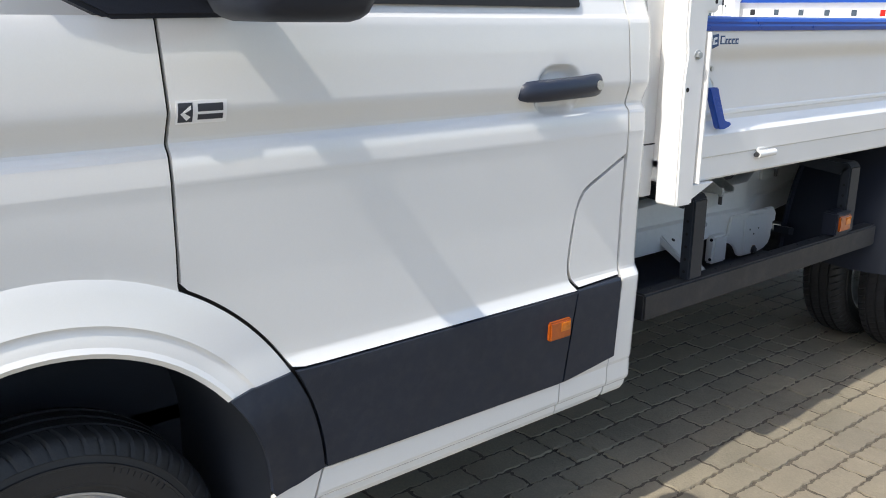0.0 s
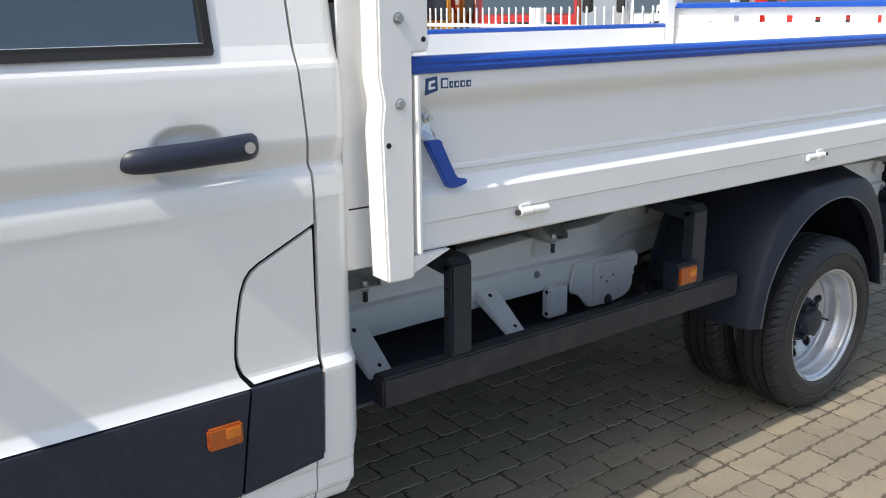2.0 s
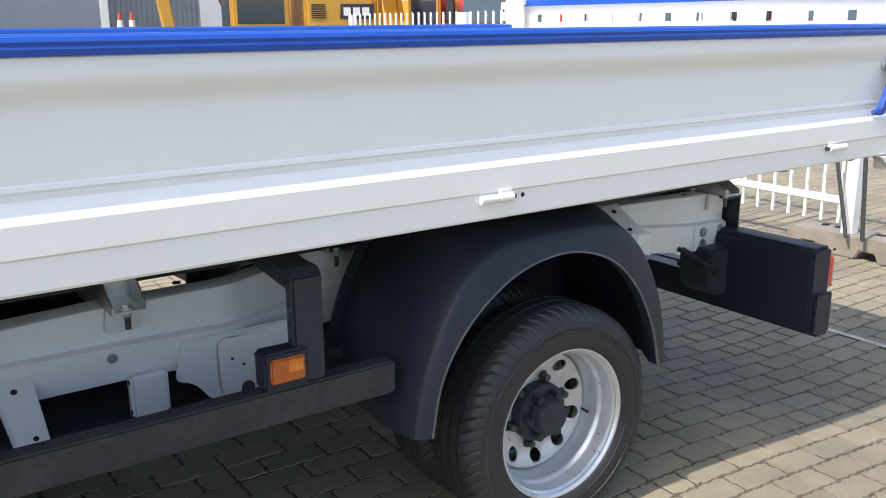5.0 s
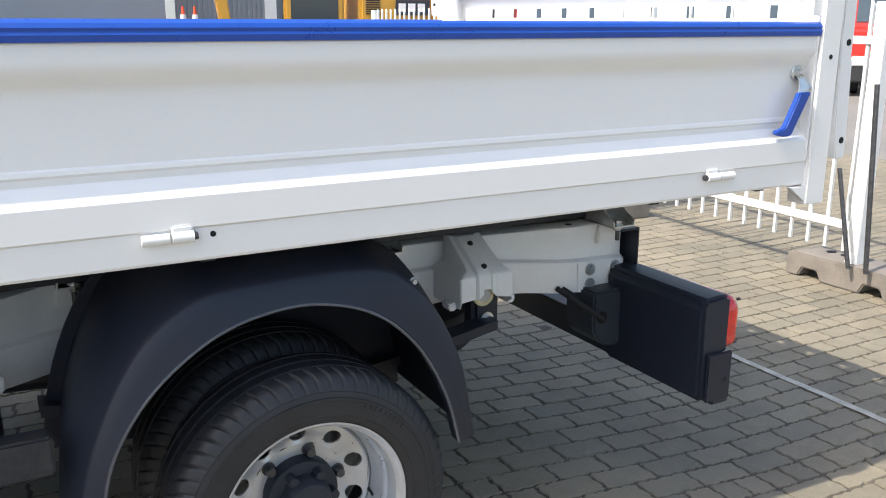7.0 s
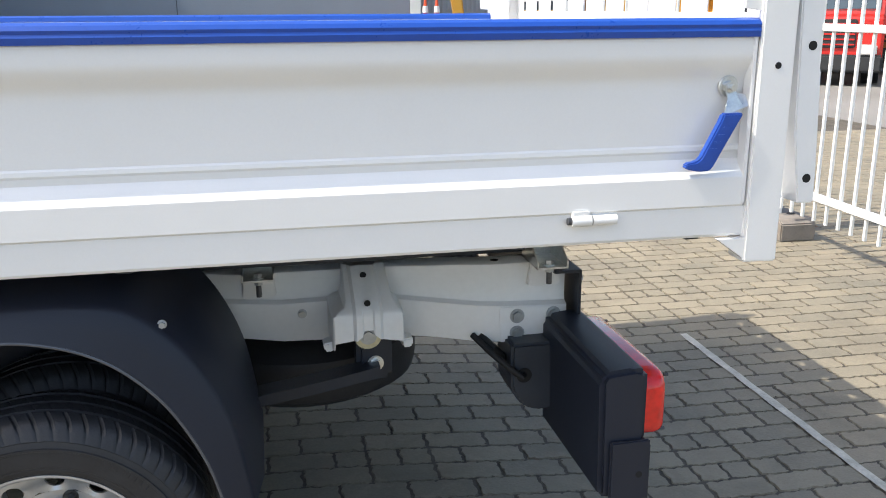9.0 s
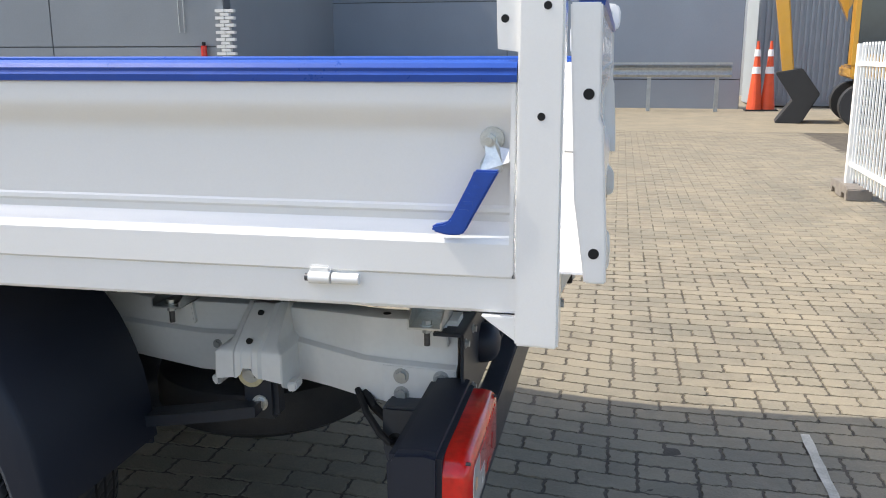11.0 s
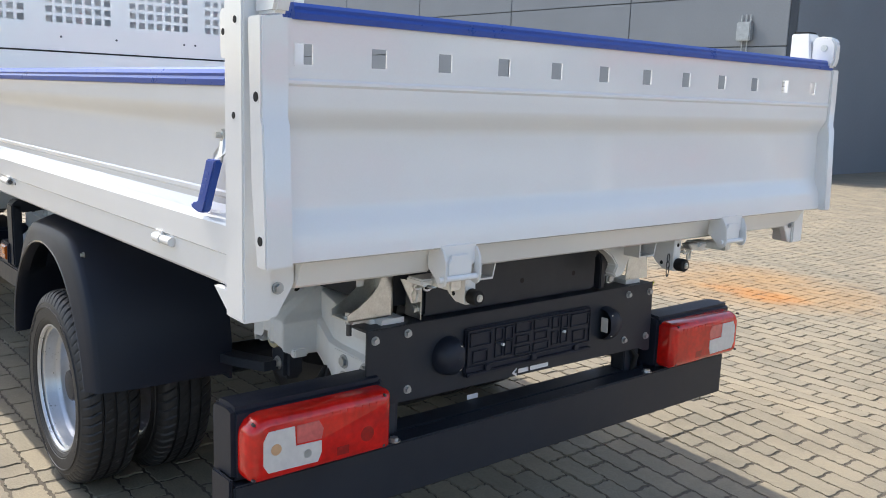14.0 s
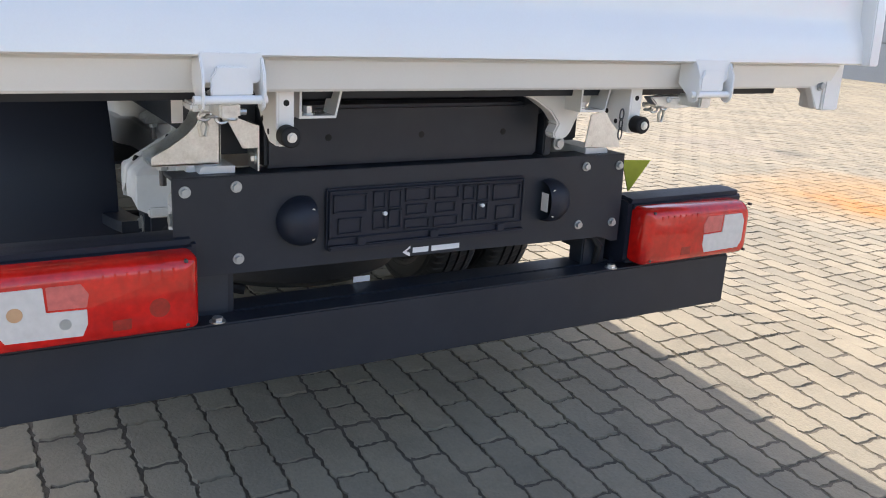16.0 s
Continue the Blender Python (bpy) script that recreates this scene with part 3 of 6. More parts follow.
# door handle in its scoop
handle = bmesh.new()
ys = lerp_table(SIDE, 1.262)
hx = [(1.926, 0.004, 0.008), (1.929, 0.012, 0.015), (1.936, 0.019, 0.0195), (1.95, 0.026, 0.0235), (1.98, 0.033, 0.0255), (2.02, 0.037, 0.026), (2.07, 0.038, 0.026), (2.12, 0.036, 0.0265), (2.16, 0.032, 0.0275), (2.182, 0.0295, 0.0275), (2.196, 0.024, 0.026), (2.204, 0.016, 0.0215), (2.208, 0.008, 0.014), (2.2095, 0.003, 0.006)]
rings = []
for x, dy, hh in hx:
    rings.append([handle.verts.new((x, ys + 0.006 - dy + 0.016 * (1 - math.cos(2 * math.pi * k / 12)), 1.2655 + (x - 1.94) * 0.03 + hh * math.sin(2 * math.pi * k / 12))) for k in range(12)])
for a, b in zip(rings, rings[1:]):
    for k in range(12):
        handle.faces.new((a[k], a[(k + 1) % 12], b[(k + 1) % 12], b[k]))
handle.faces.new(rings[0])
handle.faces.new(rings[-1][::-1])
part("door_handle", handle, material("handle_black_plastic", (0.016, 0.022, 0.04), 0.42, vary=0.06, grain=400, bump=0.08), front_door, "dark plastic door handle", smooth=True)
lock = cyl(bmesh.new(), (2.1785, ys - 0.0262, 1.273), (2.1785, ys - 0.018, 1.273), 0.0115, 24)
part("lock", lock, ZINC, front_door, "chromed key lock")


def marker_lamp(name, x0, x1, y, z0, z1, parent, label):
    """A flat amber lamp: a smooth window and a finely ribbed reflector half."""
    m = part(name, slab(x0, x1, y - 0.006, y + 0.01, z0, z1, 0.004), AMBER, parent, label, smooth=40)
    xm, zm = x0 + (x1 - x0) * 0.5, z0 + (z1 - z0) * 0.4
    part("reflector", slab(xm, x1 - 0.006, y - 0.0072, y - 0.0055, zm, z1 - 0.006, 0.0005), AMBER_BRIGHT, m, "ribbed reflector field")
    for k in range(7):
        xx = xm + 0.003 + (x1 - xm - 0.012) * k / 6
        part("rib", slab(xx - 0.0013, xx + 0.0013, y - 0.0085, y - 0.007, z1 - 0.015, z1 - 0.007, 0), AMBER_BRIGHT, m)
    return m


marker_lamp("side_marker", 2.04, 2.118, 1.7665, 0.64, 0.69, front_door, "amber side marker lamp")


def badge_dealer(x0, z0, w, h, parent):
    """A small badge stuck on the door, following its curve: a dark square with a mark, and two bars."""
    def rect(a, b, c, d):
        return [(x0 + a * w, z0 + c * h), (x0 + b * w, z0 + c * h), (x0 + b * w, z0 + d * h), (x0 + a * w, z0 + d * h)]
    skin("dealer_badge", rect(0, 1, 0, 1), STICKER_WHITE, parent, "white dealer badge with a dark square and two bars", out=0.0015, thick=0.001, step=0.3)
    skin("badge_square", rect(0.04, 0.32, 0.08, 0.92), STICKER_DARK, parent, out=0.0022, thick=0.0006, step=0.3)
    skin("badge_mark", [(x0 + u * w, z0 + v * h) for u, v in ((0.08, 0.45), (0.28, 0.8), (0.28, 0.62), (0.16, 0.48), (0.28, 0.3), (0.2, 0.15))], STICKER_WHITE, parent, out=0.0029, thick=0.0006, step=0.3)
    skin("badge_bar", rect(0.42, 0.92, 0.52, 0.86), STICKER_DARK, parent, out=0.0022, thick=0.0006, step=0.3)
    skin("badge_bar", rect(0.42, 0.92, 0.16, 0.4), STICKER_DARK, parent, out=0.0022, thick=0.0006, step=0.3)


badge_dealer(1.112, 1.25, 0.094, 0.04, front_door)

# exterior mirror
mir = bmesh.new()
rings = []
for k, (t, s) in enumerate([(0, 0.66), (0.012, 0.78), (0.035, 0.88), (0.08, 0.95), (0.2, 1.0), (0.5, 1.02), (0.8, 0.99), (0.94, 0.85), (1, 0.5)]):
    z = 1.424 + 0.39 * t
    ring = []
    for i in range(16):
        a = 2 * math.pi * i / 16
        ca, sa_ = math.cos(a), math.sin(a)
        ring.append(mir.verts.new((1.204 + 0.108 * s * math.copysign(abs(ca) ** 0.45, ca), 1.55 + 0.12 * s * math.copysign(abs(sa_) ** 0.45, sa_), z)))
    rings.append(ring)
for a, b in zip(rings, rings[1:]):
    for i in range(16):
        mir.faces.new((a[i], a[(i + 1) % 16], b[(i + 1) % 16], b[i]))
mir.faces.new(rings[0][::-1])
mir.faces.new(rings[-1])
mirror = part("side_mirror", mir, BLACK_PLASTIC, truck, "black exterior mirror", smooth=60)
part("mirror_arm", tube(bmesh.new(), [(1.20, 1.62, 1.51), (1.205, 1.70, 1.50), (1.205, 1.77, 1.495), (1.19, 1.84, 1.49)], 0.045, 12), BLACK_PLASTIC, mirror, smooth=True)
part("mirror_base", pr([(0.955, 1.452), (1.013, 1.424), (1.235, 1.428), (1.245, 1.45), (1.2, 1.56), (1.0, 1.56), (0.86, 1.5)], "y", 1.785, 1.83, 0.008), BLACK_PLASTIC, truck, "black mirror base")

# ---- wheels ----


def tyre_mesh(width):
    """A road tyre turned about y: three straight grooves, sliced ribs, slanting cuts over the shoulders."""
    w = width / 2
    prof = [(0.214, -w + 0.022), (0.222, -w + 0.013), (0.226, -w + 0.0125), (0.229, -w + 0.0085), (0.24, -w + 0.0035), (0.2445, -w + 0.0035), (0.246, -w + 0.0015), (0.266, -w), (0.281, -w + 0.0005), (0.2825, -w - 0.002), (0.287, -w - 0.002), (0.2885, -w + 0.002),
            (0.300, -w + 0.005), (0.302, -w + 0.004), (0.308, -w + 0.007), (0.32, -w + 0.0125), (0.329, -w + 0.0185), (0.335, -w + 0.026), (0.339, -w + 0.036)]
    tread = [(0.341, -0.054)]
    for g in (-0.04, 0.0, 0.04):
        tread += [(0.3425, g - 0.0052), (0.333, g - 0.0042), (0.333, g + 0.0042), (0.3425, g + 0.0052), (0.343, g + 0.02)]
    full = prof + tread[:-1] + [(0.341, 0.054)] + [(r, -d) for r, d in prof[::-1]]
    bm = bmesh.new()
    n = 384
    rings = []
    for r, dy in full:
        ring = []
        for i in range(n):
            rr = r
            if abs(dy) > 0.046 and 0.305 < r < 0.3415 and i % 6 == 0:
                rr -= 0.006 if r > 0.325 else 0.004
            elif abs(dy) < 0.046 and r > 0.3428 and i % 6 == 3:
                rr -= 0.0035
            a = 2 * math.pi * (i + (9.0 * dy / w if r > 0.3 else -6.8 if dy < 0 else 6.8)) / n
            ring.append(bm.verts.new((rr * math.cos(a), dy, rr * math.sin(a))))
        rings.append(ring)
    for a, b in zip(rings, rings[1:]):
        for i in range(n):
            bm.faces.new((a[i], a[(i + 1) % n], b[(i + 1) % n], b[i]))
    return bm


def finish(name, bm, mat, smooth=30):
    me_ = bpy.data.meshes.new(name)
    bmesh.ops.recalc_face_normals(bm, faces=bm.faces[:])
    bm.to_mesh(me_)
    bm.free()
    me_.materials.append(mat)
    if smooth:
        me_.shade_smooth()
        me_.set_sharp_from_angle(angle=radians(smooth))
    return me_


TYRE = finish("tyre", tyre_mesh(0.2), RUBBER, 24)


def rim_mesh(depth):
    """A deep-dished steel wheel, its barrel rolled in steps down to the disc."""
    bm = bmesh.new()
    lathe(bm, [(0.213, -0.080), (0.219, -0.088), (0.224, -0.089), (0.2245, -0.083), (0.219, -0.077), (0.208, -0.070), (0.2055, -0.062), (0.2045, -0.034), (0.201, -0.028), (0.196, -0.022), (0.1945, -0.014), (0.194, 0.012), (0.19, 0.018), (0.1865, 0.026), (0.186, depth - 0.085)], 0, 0, 0, 72)
    lathe(bm, [(0.205, 0.08), (0.19, 0.06), (0.188, depth - 0.085)], 0, 0, 0, 48)
    return bm


def disc_y(r, depth):
    """The dish: a cone from the barrel down to the flat mounting face."""
    return lerp_table([(0.0, depth - 0.078), (0.118, depth - 0.078), (0.126, depth - 0.074), (0.168, depth - 0.094), (0.178, depth - 0.093), (0.187, depth - 0.082)], r)


def disc_mesh(depth):
    """The wheel disc with ten round hand holes cut through it."""
    bm = bmesh.new()
    holes, n, rc, hr = 10, 24, 0.147, 0.0205
    r0, r1 = 0.118, 0.175
    hw = math.pi / holes
    faces_ = []
    for back in (0.0, 0.006):
        rings_ = []
        for h in range(holes):
            ac = 2 * math.pi * (h + 0.5) / holes
            inner_, outer_ = [], []
            for i in range(n):
                a = 2 * math.pi * i / n
                u, v = math.cos(a), math.sin(a)
                k = min(hw * rc / abs(u) if abs(u) > 1e-6 else 9, ((r1 - rc) if v > 0 else (rc - r0)) / abs(v) if abs(v) > 1e-6 else 9)
                for lst, q in ((inner_, hr), (outer_, k)):
                    r, t = rc + v * q, ac + u * q / rc
                    lst.append(bm.verts.new((r * math.cos(t), disc_y(r, depth) + back, r * math.sin(t))))
            for i in range(n):
                bm.faces.new((inner_[i], inner_[(i + 1) % n], outer_[(i + 1) % n], outer_[i]))
            rings_.append(inner_)
        faces_.append(rings_)
    for a, b in zip(*faces_):
        for i in range(n):
            bm.faces.new((a[i], a[(i + 1) % n], b[(i + 1) % n], b[i]))
    lathe(bm, [(r, disc_y(r, depth)) for r in (0.175, 0.178, 0.187)], 0, 0, 0, 60)
    lathe(bm, [(r, disc_y(r, depth)) for r in (0.05, 0.1, 0.118)], 0, 0, 0, 60)
    return bm


DEPTH_REAR = 0.118
RIM_R = finish("rim", rim_mesh(DEPTH_REAR), RIM_SILVER, 40)
DISC_R = finish("wheel_disc", disc_mesh(DEPTH_REAR), RIM_SILVER, 30)
hub = bmesh.new()
lathe(hub, [(0.0001, -0.048), (0.03, -0.048), (0.05, -0.044), (0.058, -0.03), (0.06, 0.0), (0.086, 0.006), (0.09, 0.014), (0.091, 0.07)], 0, 0, 0, 36)
KNOB = finish("hub_bolt", cyl(bmesh.new(), (0, -0.04, 0), (0, 0.03, 0), 0.0125, 8), BLACK_PAINT, 40)
HUB = finish("hub", hub, BLACK_PAINT, 40)


MARK = finish("sidewall_mark", pr([(-0.006, -0.003), (0.006, -0.0035), (0.006, 0.0035), (-0.006, 0.003)], "y", -0.0012, 0.001, 0), RUBBER, 0)


def wheel(name, x, y, z, flip, parent, label, outer=True):
    """flip: the dish looks towards +y."""
    m = Matrix.Translation((x, y, z)) @ (pose(0, 0, 0, 0, 0, 180) if flip else Matrix())
    t = attach(name, TYRE, parent, label, m)
    attach("rim", RIM_R, t)
    if outer:
        for k0, nn in ((0, 9), (30, 6), (62, 9), (95, 5)):
            for k in range(nn):
                a = radians(3.0 * (k0 + k) + 40)
                attach("sidewall_mark", MARK, t, m=Matrix.Translation((0.2765 * math.cos(a), -0.1005, 0.2765 * math.sin(a))) @ Matrix.Rotation(-a, 4, "Y"))
    if outer:
        attach("wheel_disc", DISC_R, t)
        attach("hub", HUB, t, "black greased hub")
        for k in range(6):
            a = 2 * math.pi * k / 6
            attach("hub_bolt", KNOB, t, m=Matrix.Translation((0.066 * math.cos(a), 0.012, 0.066 * math.sin(a))))
        for k in range(6):
            a = 2 * math.pi * k / 6 + 0.26
            nut = hexbolt(bmesh.new(), (0.103 * math.cos(a), DEPTH_REAR - 0.079, 0.103 * math.sin(a)), (0, -1, 0), 0.0115, 0.022)
            part("wheel_nut", nut, STEEL_DARK, t)
        part("valve", tube(bmesh.new(), [(0.178, 0.05, -0.04), (0.176, 0.02, -0.041), (0.174, -0.004, -0.042)], 0.0035), SEAL, t)
    return t


RW = (4.526, 0.342)
wheel("rear_wheel", RW[0], 1.887, RW[1], False, truck, "outer twin rear wheel with black tyre and silver steel rim")
wheel("rear_wheel", RW[0], 2.14, RW[1], False, truck, "inner twin rear wheel", outer=False)
wheel("rear_wheel", RW[0], 2 * YC - 1.887, RW[1], True, truck, "outer twin rear wheel with black tyre and silver steel rim")
wheel("rear_wheel", RW[0], 2 * YC - 2.14, RW[1], True, truck, "inner twin rear wheel", outer=False)
wheel("front_wheel", 0.872, 2.0, RW[1], False, truck, "front wheel with black tyre and silver steel rim")
wheel("front_wheel", 0.872, 2 * YC - 2.0, RW[1], True, truck, "front wheel with black tyre and silver steel rim")
part("rear_axle", cyl(bmesh.new(), (RW[0], 2.2, RW[1]), (RW[0], 3.5, RW[1]), 0.06, 16), BLACK_PAINT, truck)
part("differential", lathe(bmesh.new(), [(0.001, -0.14), (0.09, -0.13), (0.15, -0.07), (0.165, 0.0), (0.15, 0.07), (0.09, 0.13), (0.001, 0.14)], RW[0], YC, RW[1], 24), BLACK_PAINT, truck, smooth=True)

# ---- load bed ----
X0, X1 = 2.565, 5.985
PROFILE = [(1.747, 1.402), (1.745, 1.398), (1.745, 1.368), (1.7458, 1.361), (1.7485, 1.353), (1.754, 1.343), (1.761, 1.333), (1.767, 1.3245), (1.771, 1.317), (1.7733, 1.308), (1.774, 1.296), (1.774, 1.182), (1.771, 1.178), (1.770, 1.170), (1.7735, 1.165), (1.774, 1.152), (1.770, 1.146),
           (1.748, 1.124), (1.744, 1.116), (1.744, 1.058), (1.748, 1.054)]


def dropside(name, flip):
    pts = PROFILE + [(1.79, 1.054), (1.792, 1.424), (1.76, 1.424), (1.76, 1.402)]
    if flip:
        pts = [(2 * YC - y, z) for y, z in pts]
    s_ = part(name, pr(pts, "x", X0, X1), BED_WHITE, truck, "white pressed steel dropside", smooth=25)
    sg = -1 if flip else 1
    cy = 2 * YC if flip else 0
    cap = [(1.738, 1.400), (1.736, 1.412), (1.739, 1.418), (1.737, 1.424), (1.742, 1.432), (1.752, 1.437), (1.782, 1.437), (1.794, 1.431), (1.797, 1.417), (1.7935, 1.415), (1.785, 1.402)]
    cap = [(cy + sg * y, z) for y, z in cap]
    part("top_cap", pr(cap, "x", X0 - 0.004, X1 + 0.004), BLUE, s_, "blue plastic protective cap", smooth=20)
    return s_


near_side = dropside("dropside", False)
dropside("dropside", True)
# end folds of the near side
part("end_fold", pr([(1.719, 1.398), (1.719, 0.992), (1.772, 0.992), (1.772, 1.398)], "x", X0 - 0.004, X0 + 0.004, 0.001), BED_WHITE, near_side)
part("end_fold", pr([(1.742, 1.402), (1.742, 1.06), (1.772, 1.06), (1.772, 1.402)], "x", X1 - 0.006, X1 + 0.003, 0.0015), BED_WHITE, near_side)


def frame_side(flip):
    pts = [(1.749, 1.0535), (1.749, 1.046), (1.75, 0.994), (1.754, 0.988), (1.83, 0.988), (1.83, 0.994), (1.758, 0.996), (1.758, 1.0535)]
    if flip:
        pts = [(2 * YC - y, z) for y, z in pts]
    return part("bed_side_rail", pr(pts, "x", 2.553, 6.06), BED_WHITE, truck, "white side rail of the load bed")


frame_side(False)
frame_side(True)
part("bed_floor", slab(2.5, 6.05, 1.802, 2 * YC - 1.802, 1.03, 1.0505, 0.002), BED_WHITE, truck, "white steel floor of the load bed")
for k in range(9):
    x = 2.7 + 0.4 * k
    part("crossmember", pr([(x, 1.028), (x + 0.05, 1.028), (x + 0.05, 1.02), (x + 0.04, 0.96), (x + 0.01, 0.96), (x, 1.02)], "y", 1.84, 2 * YC - 1.84), BLACK_PAINT, truck)


def hinge(x, s=1):
    """A rolled leaf on the dropside and its barrel on the bed rail; s: the way the barrel lies."""
    def span(a, b):
        return sorted((x + s * a, x + s * b))
    h = bmesh.new()
    box(h, *span(-0.043, -0.002), 1.739, 1.751, 1.033, 1.064, 0.004)
    cyl(h, (x - s * 0.043, 1.741, 1.041), (x - s * 0.002, 1.741, 1.041), 0.0115, 16)
    part("hinge_leaf", h, BED_WHITE, near_side, smooth=True)
    h = bmesh.new()
    cyl(h, (x + s * 0.002, 1.742, 1.041), (x + s * 0.053, 1.742, 1.041), 0.0105, 16)
    box(h, *span(0.004, 0.05), 1.742, 1.752, 1.028, 1.046, 0.004)
    part("hinge_barrel", h, BED_WHITE, near_side, smooth=True)
    part("hinge_pin", cyl(bmesh.new(), (x - s * 0.051, 1.741, 1.041), (x - s * 0.043, 1.741, 1.041), 0.0075, 12), STEEL_DARK, near_side)


for x, s in ((2.927, 1), (4.234, -1), (5.649, 1)):
    hinge(x, s)
part("bolt_hole", cyl(bmesh.new(), (4.316, 1.7485, 1.039), (4.316, 1.752, 1.039), 0.006, 12), HOLE, near_side)


def lever(x, s, parent):
    """Dropside latch: zinc plate on a bolt, cranked, with a blue grip ending in a hooked toe; s is the way the toe points."""
    washer = lathe(bmesh.new(), [(0.004, 0.0), (0.0205, 0.0), (0.022, 0.002), (0.022, 0.006), (0.004, 0.006)], x - s * 0.003, 1.766, 1.301, 24)
    p = part("latch_plate", washer, ZINC, parent, "zinc-plated latch plate with a bolt and washer", smooth=30)
    bb = hexbolt(bmesh.new(), (x, 1.766, 1.3), (0, -1, 0), 0.0125, 0.013)
    cyl(bb, (x, 1.754, 1.3), (x, 1.738, 1.3), 0.0065, 12)
    part("latch_bolt", bb, ZINC, p)
    # the arm swings out from the bolt, bends towards the post and drops into the grip
    pts = [(0.012, 1.306), (0.0, 1.313), (-0.01, 1.306), (-0.018, 1.288), (-0.036, 1.285), (-0.037, 1.263), (-0.026, 1.259), (-0.023, 1.245), (0.016, 1.245), (0.014, 1.262), (0.006, 1.278)]
    arm = bmesh.new()
    prism(arm, [(x + s * a, z) for a, z in pts][::s], "y", 1.741, 1.745, 0.0008)
    for v in arm.verts:
        v.co.y += 0.017 * smooth01((v.co.z - 1.262) / 0.03)
    part("crank", arm, ZINC, p)
    g = bmesh.new()
    x0, x1 = x + s * 0.001, x + s * 0.058
    lo, hi = 1.147, 1.25
    ring = [(x0 - s * 0.022, hi), (x0 + s * 0.022, hi), (x0 + s * 0.026, hi - 0.012), (x1 + s * 0.008, lo + 0.014), (x1 + s * 0.018, lo + 0.007), (x1 + s * 0.038, lo + 0.004), (x1 + s * 0.042, lo - 0.001), (x1 + s * 0.038, lo - 0.008), (x1 + s * 0.012, lo - 0.014), (x1 - s * 0.012, lo - 0.013), (x1 - s * 0.019, lo - 0.007), (x1 - s * 0.029, lo + 0.012)]
    prism(g, ring if s > 0 else ring[::-1], "y", 1.728, 1.747, 0.003)
    part("latch_grip", g, BLUE_GRIP, p, "blue plastic latch grip", smooth=40)
    for k in range(4):
        z = hi - 0.03 - 0.014 * k
        xx = x0 + (x1 - x0) * (hi - z) / (hi - lo)
        part("grip_mark", slab(xx - 0.008, xx + 0.008, 1.7272, 1.7282, z - 0.003, z + 0.003, 0), BLUE, p)


lever(2.61, 1, near_side)
lever(5.941, -1, near_side)


def maker_logo(x, z, parent):
    y = 1.7435
    part("logo_mark", pr([(x, z - 0.021), (x + 0.001, z + 0.016), (x + 0.033, z + 0.02), (x + 0.035, z - 0.012)], "y", y, y + 0.003), STICKER_NAVY, parent, "navy maker's mark")
    part("logo_mark_inner", pr([(x + 0.008, z - 0.009), (x + 0.009, z + 0.009), (x + 0.026, z + 0.012), (x + 0.026, z + 0.006), (x + 0.015, z + 0.004), (x + 0.015, z - 0.004), (x + 0.026, z - 0.002), (x + 0.027, z - 0.007)], "y", y - 0.001, y), STICKER_WHITE, parent)
    x += 0.044
    for w, h in ((0.02, 0.023), (0.0095, 0.015), (0.013, 0.015), (0.013, 0.015), (0.013, 0.015)):
        part("logo_bar", slab(x, x + w, y, y + 0.002, z - 0.008, z - 0.008 + h, 0), STICKER_NAVY, parent)
        part("logo_bar_gap", slab(x + 0.004, x + w - 0.003, y - 0.001, y, z - 0.0045, z - 0.012 + h, 0), BED_WHITE, parent)
        x += w + 0.0045


maker_logo(2.600, 1.372, near_side)

def punched(bm, prof, cols, is_hole, axis_at, thick):
    """A bent sheet: rows of prof over columns cols, cells left open where is_hole says so, then given thickness."""
    vs_ = [[bm.verts.new(axis_at(p, c)) for c in cols] for p in prof]
    for i in range(len(prof) - 1):
        for j in range(len(cols) - 1):
            if not is_hole(i, j):
                bm.faces.new((vs_[i][j], vs_[i][j + 1], vs_[i + 1][j + 1], vs_[i + 1][j]))
    bmesh.ops.delete(bm, geom=[v for v in bm.verts if not v.link_faces], context="VERTS")
    ext = bmesh.ops.extrude_face_region(bm, geom=bm.faces[:])
    for v in ext["geom"]:
        if isinstance(v, bmesh.types.BMVert):
            v.co.x -= thick
    return bm


# front posts and headboard
fp = bmesh.new()
prism(fp, [(2.478, 0.935), (2.552, 0.935), (2.556, 1.446), (2.60, 1.448), (2.60, 2.12), (2.47, 2.12), (2.468, 1.40), (2.478, 1.34), (2.47, 1.28)], "y", 1.728, 1.80, 0.005)
front_post = part("front_post", fp, BED_WHITE, truck, "white corner post of the headboard", smooth=True)
for z in (1.339, 1.52):
    bolt((2.519, 1.728, z), (0, -1, 0), front_post, 0.0092, GALV)
part("bolt_hole", cyl(bmesh.new(), (2.488, 1.7272, 1.25), (2.488, 1.735, 1.25), 0.0065, 12), HOLE, front_post)
part("bolt_hole", cyl(bmesh.new(), (2.585, 1.7272, 1.475), (2.585, 1.735, 1.475), 0.006, 12), HOLE, front_post)
part("post_flange", slab(2.428, 2.50, 1.83, 1.838, 0.95, 2.1, 0.002), BED_WHITE, front_post)
part("flange_seam", slab(2.44, 2.50, 1.8285, 1.831, 1.094, 1.098, 0), SEAL, front_post)
part("post_foot", pr([(2.553, 0.986), (2.66, 0.986), (2.553, 0.945)], "y", 1.735, 1.755, 0.001), BED_WHITE, front_post)
part("front_post", slab(2.47, 2.60, 2 * YC - 1.80, 2 * YC - 1.728, 0.935, 2.12, 0.005), BED_WHITE, truck)

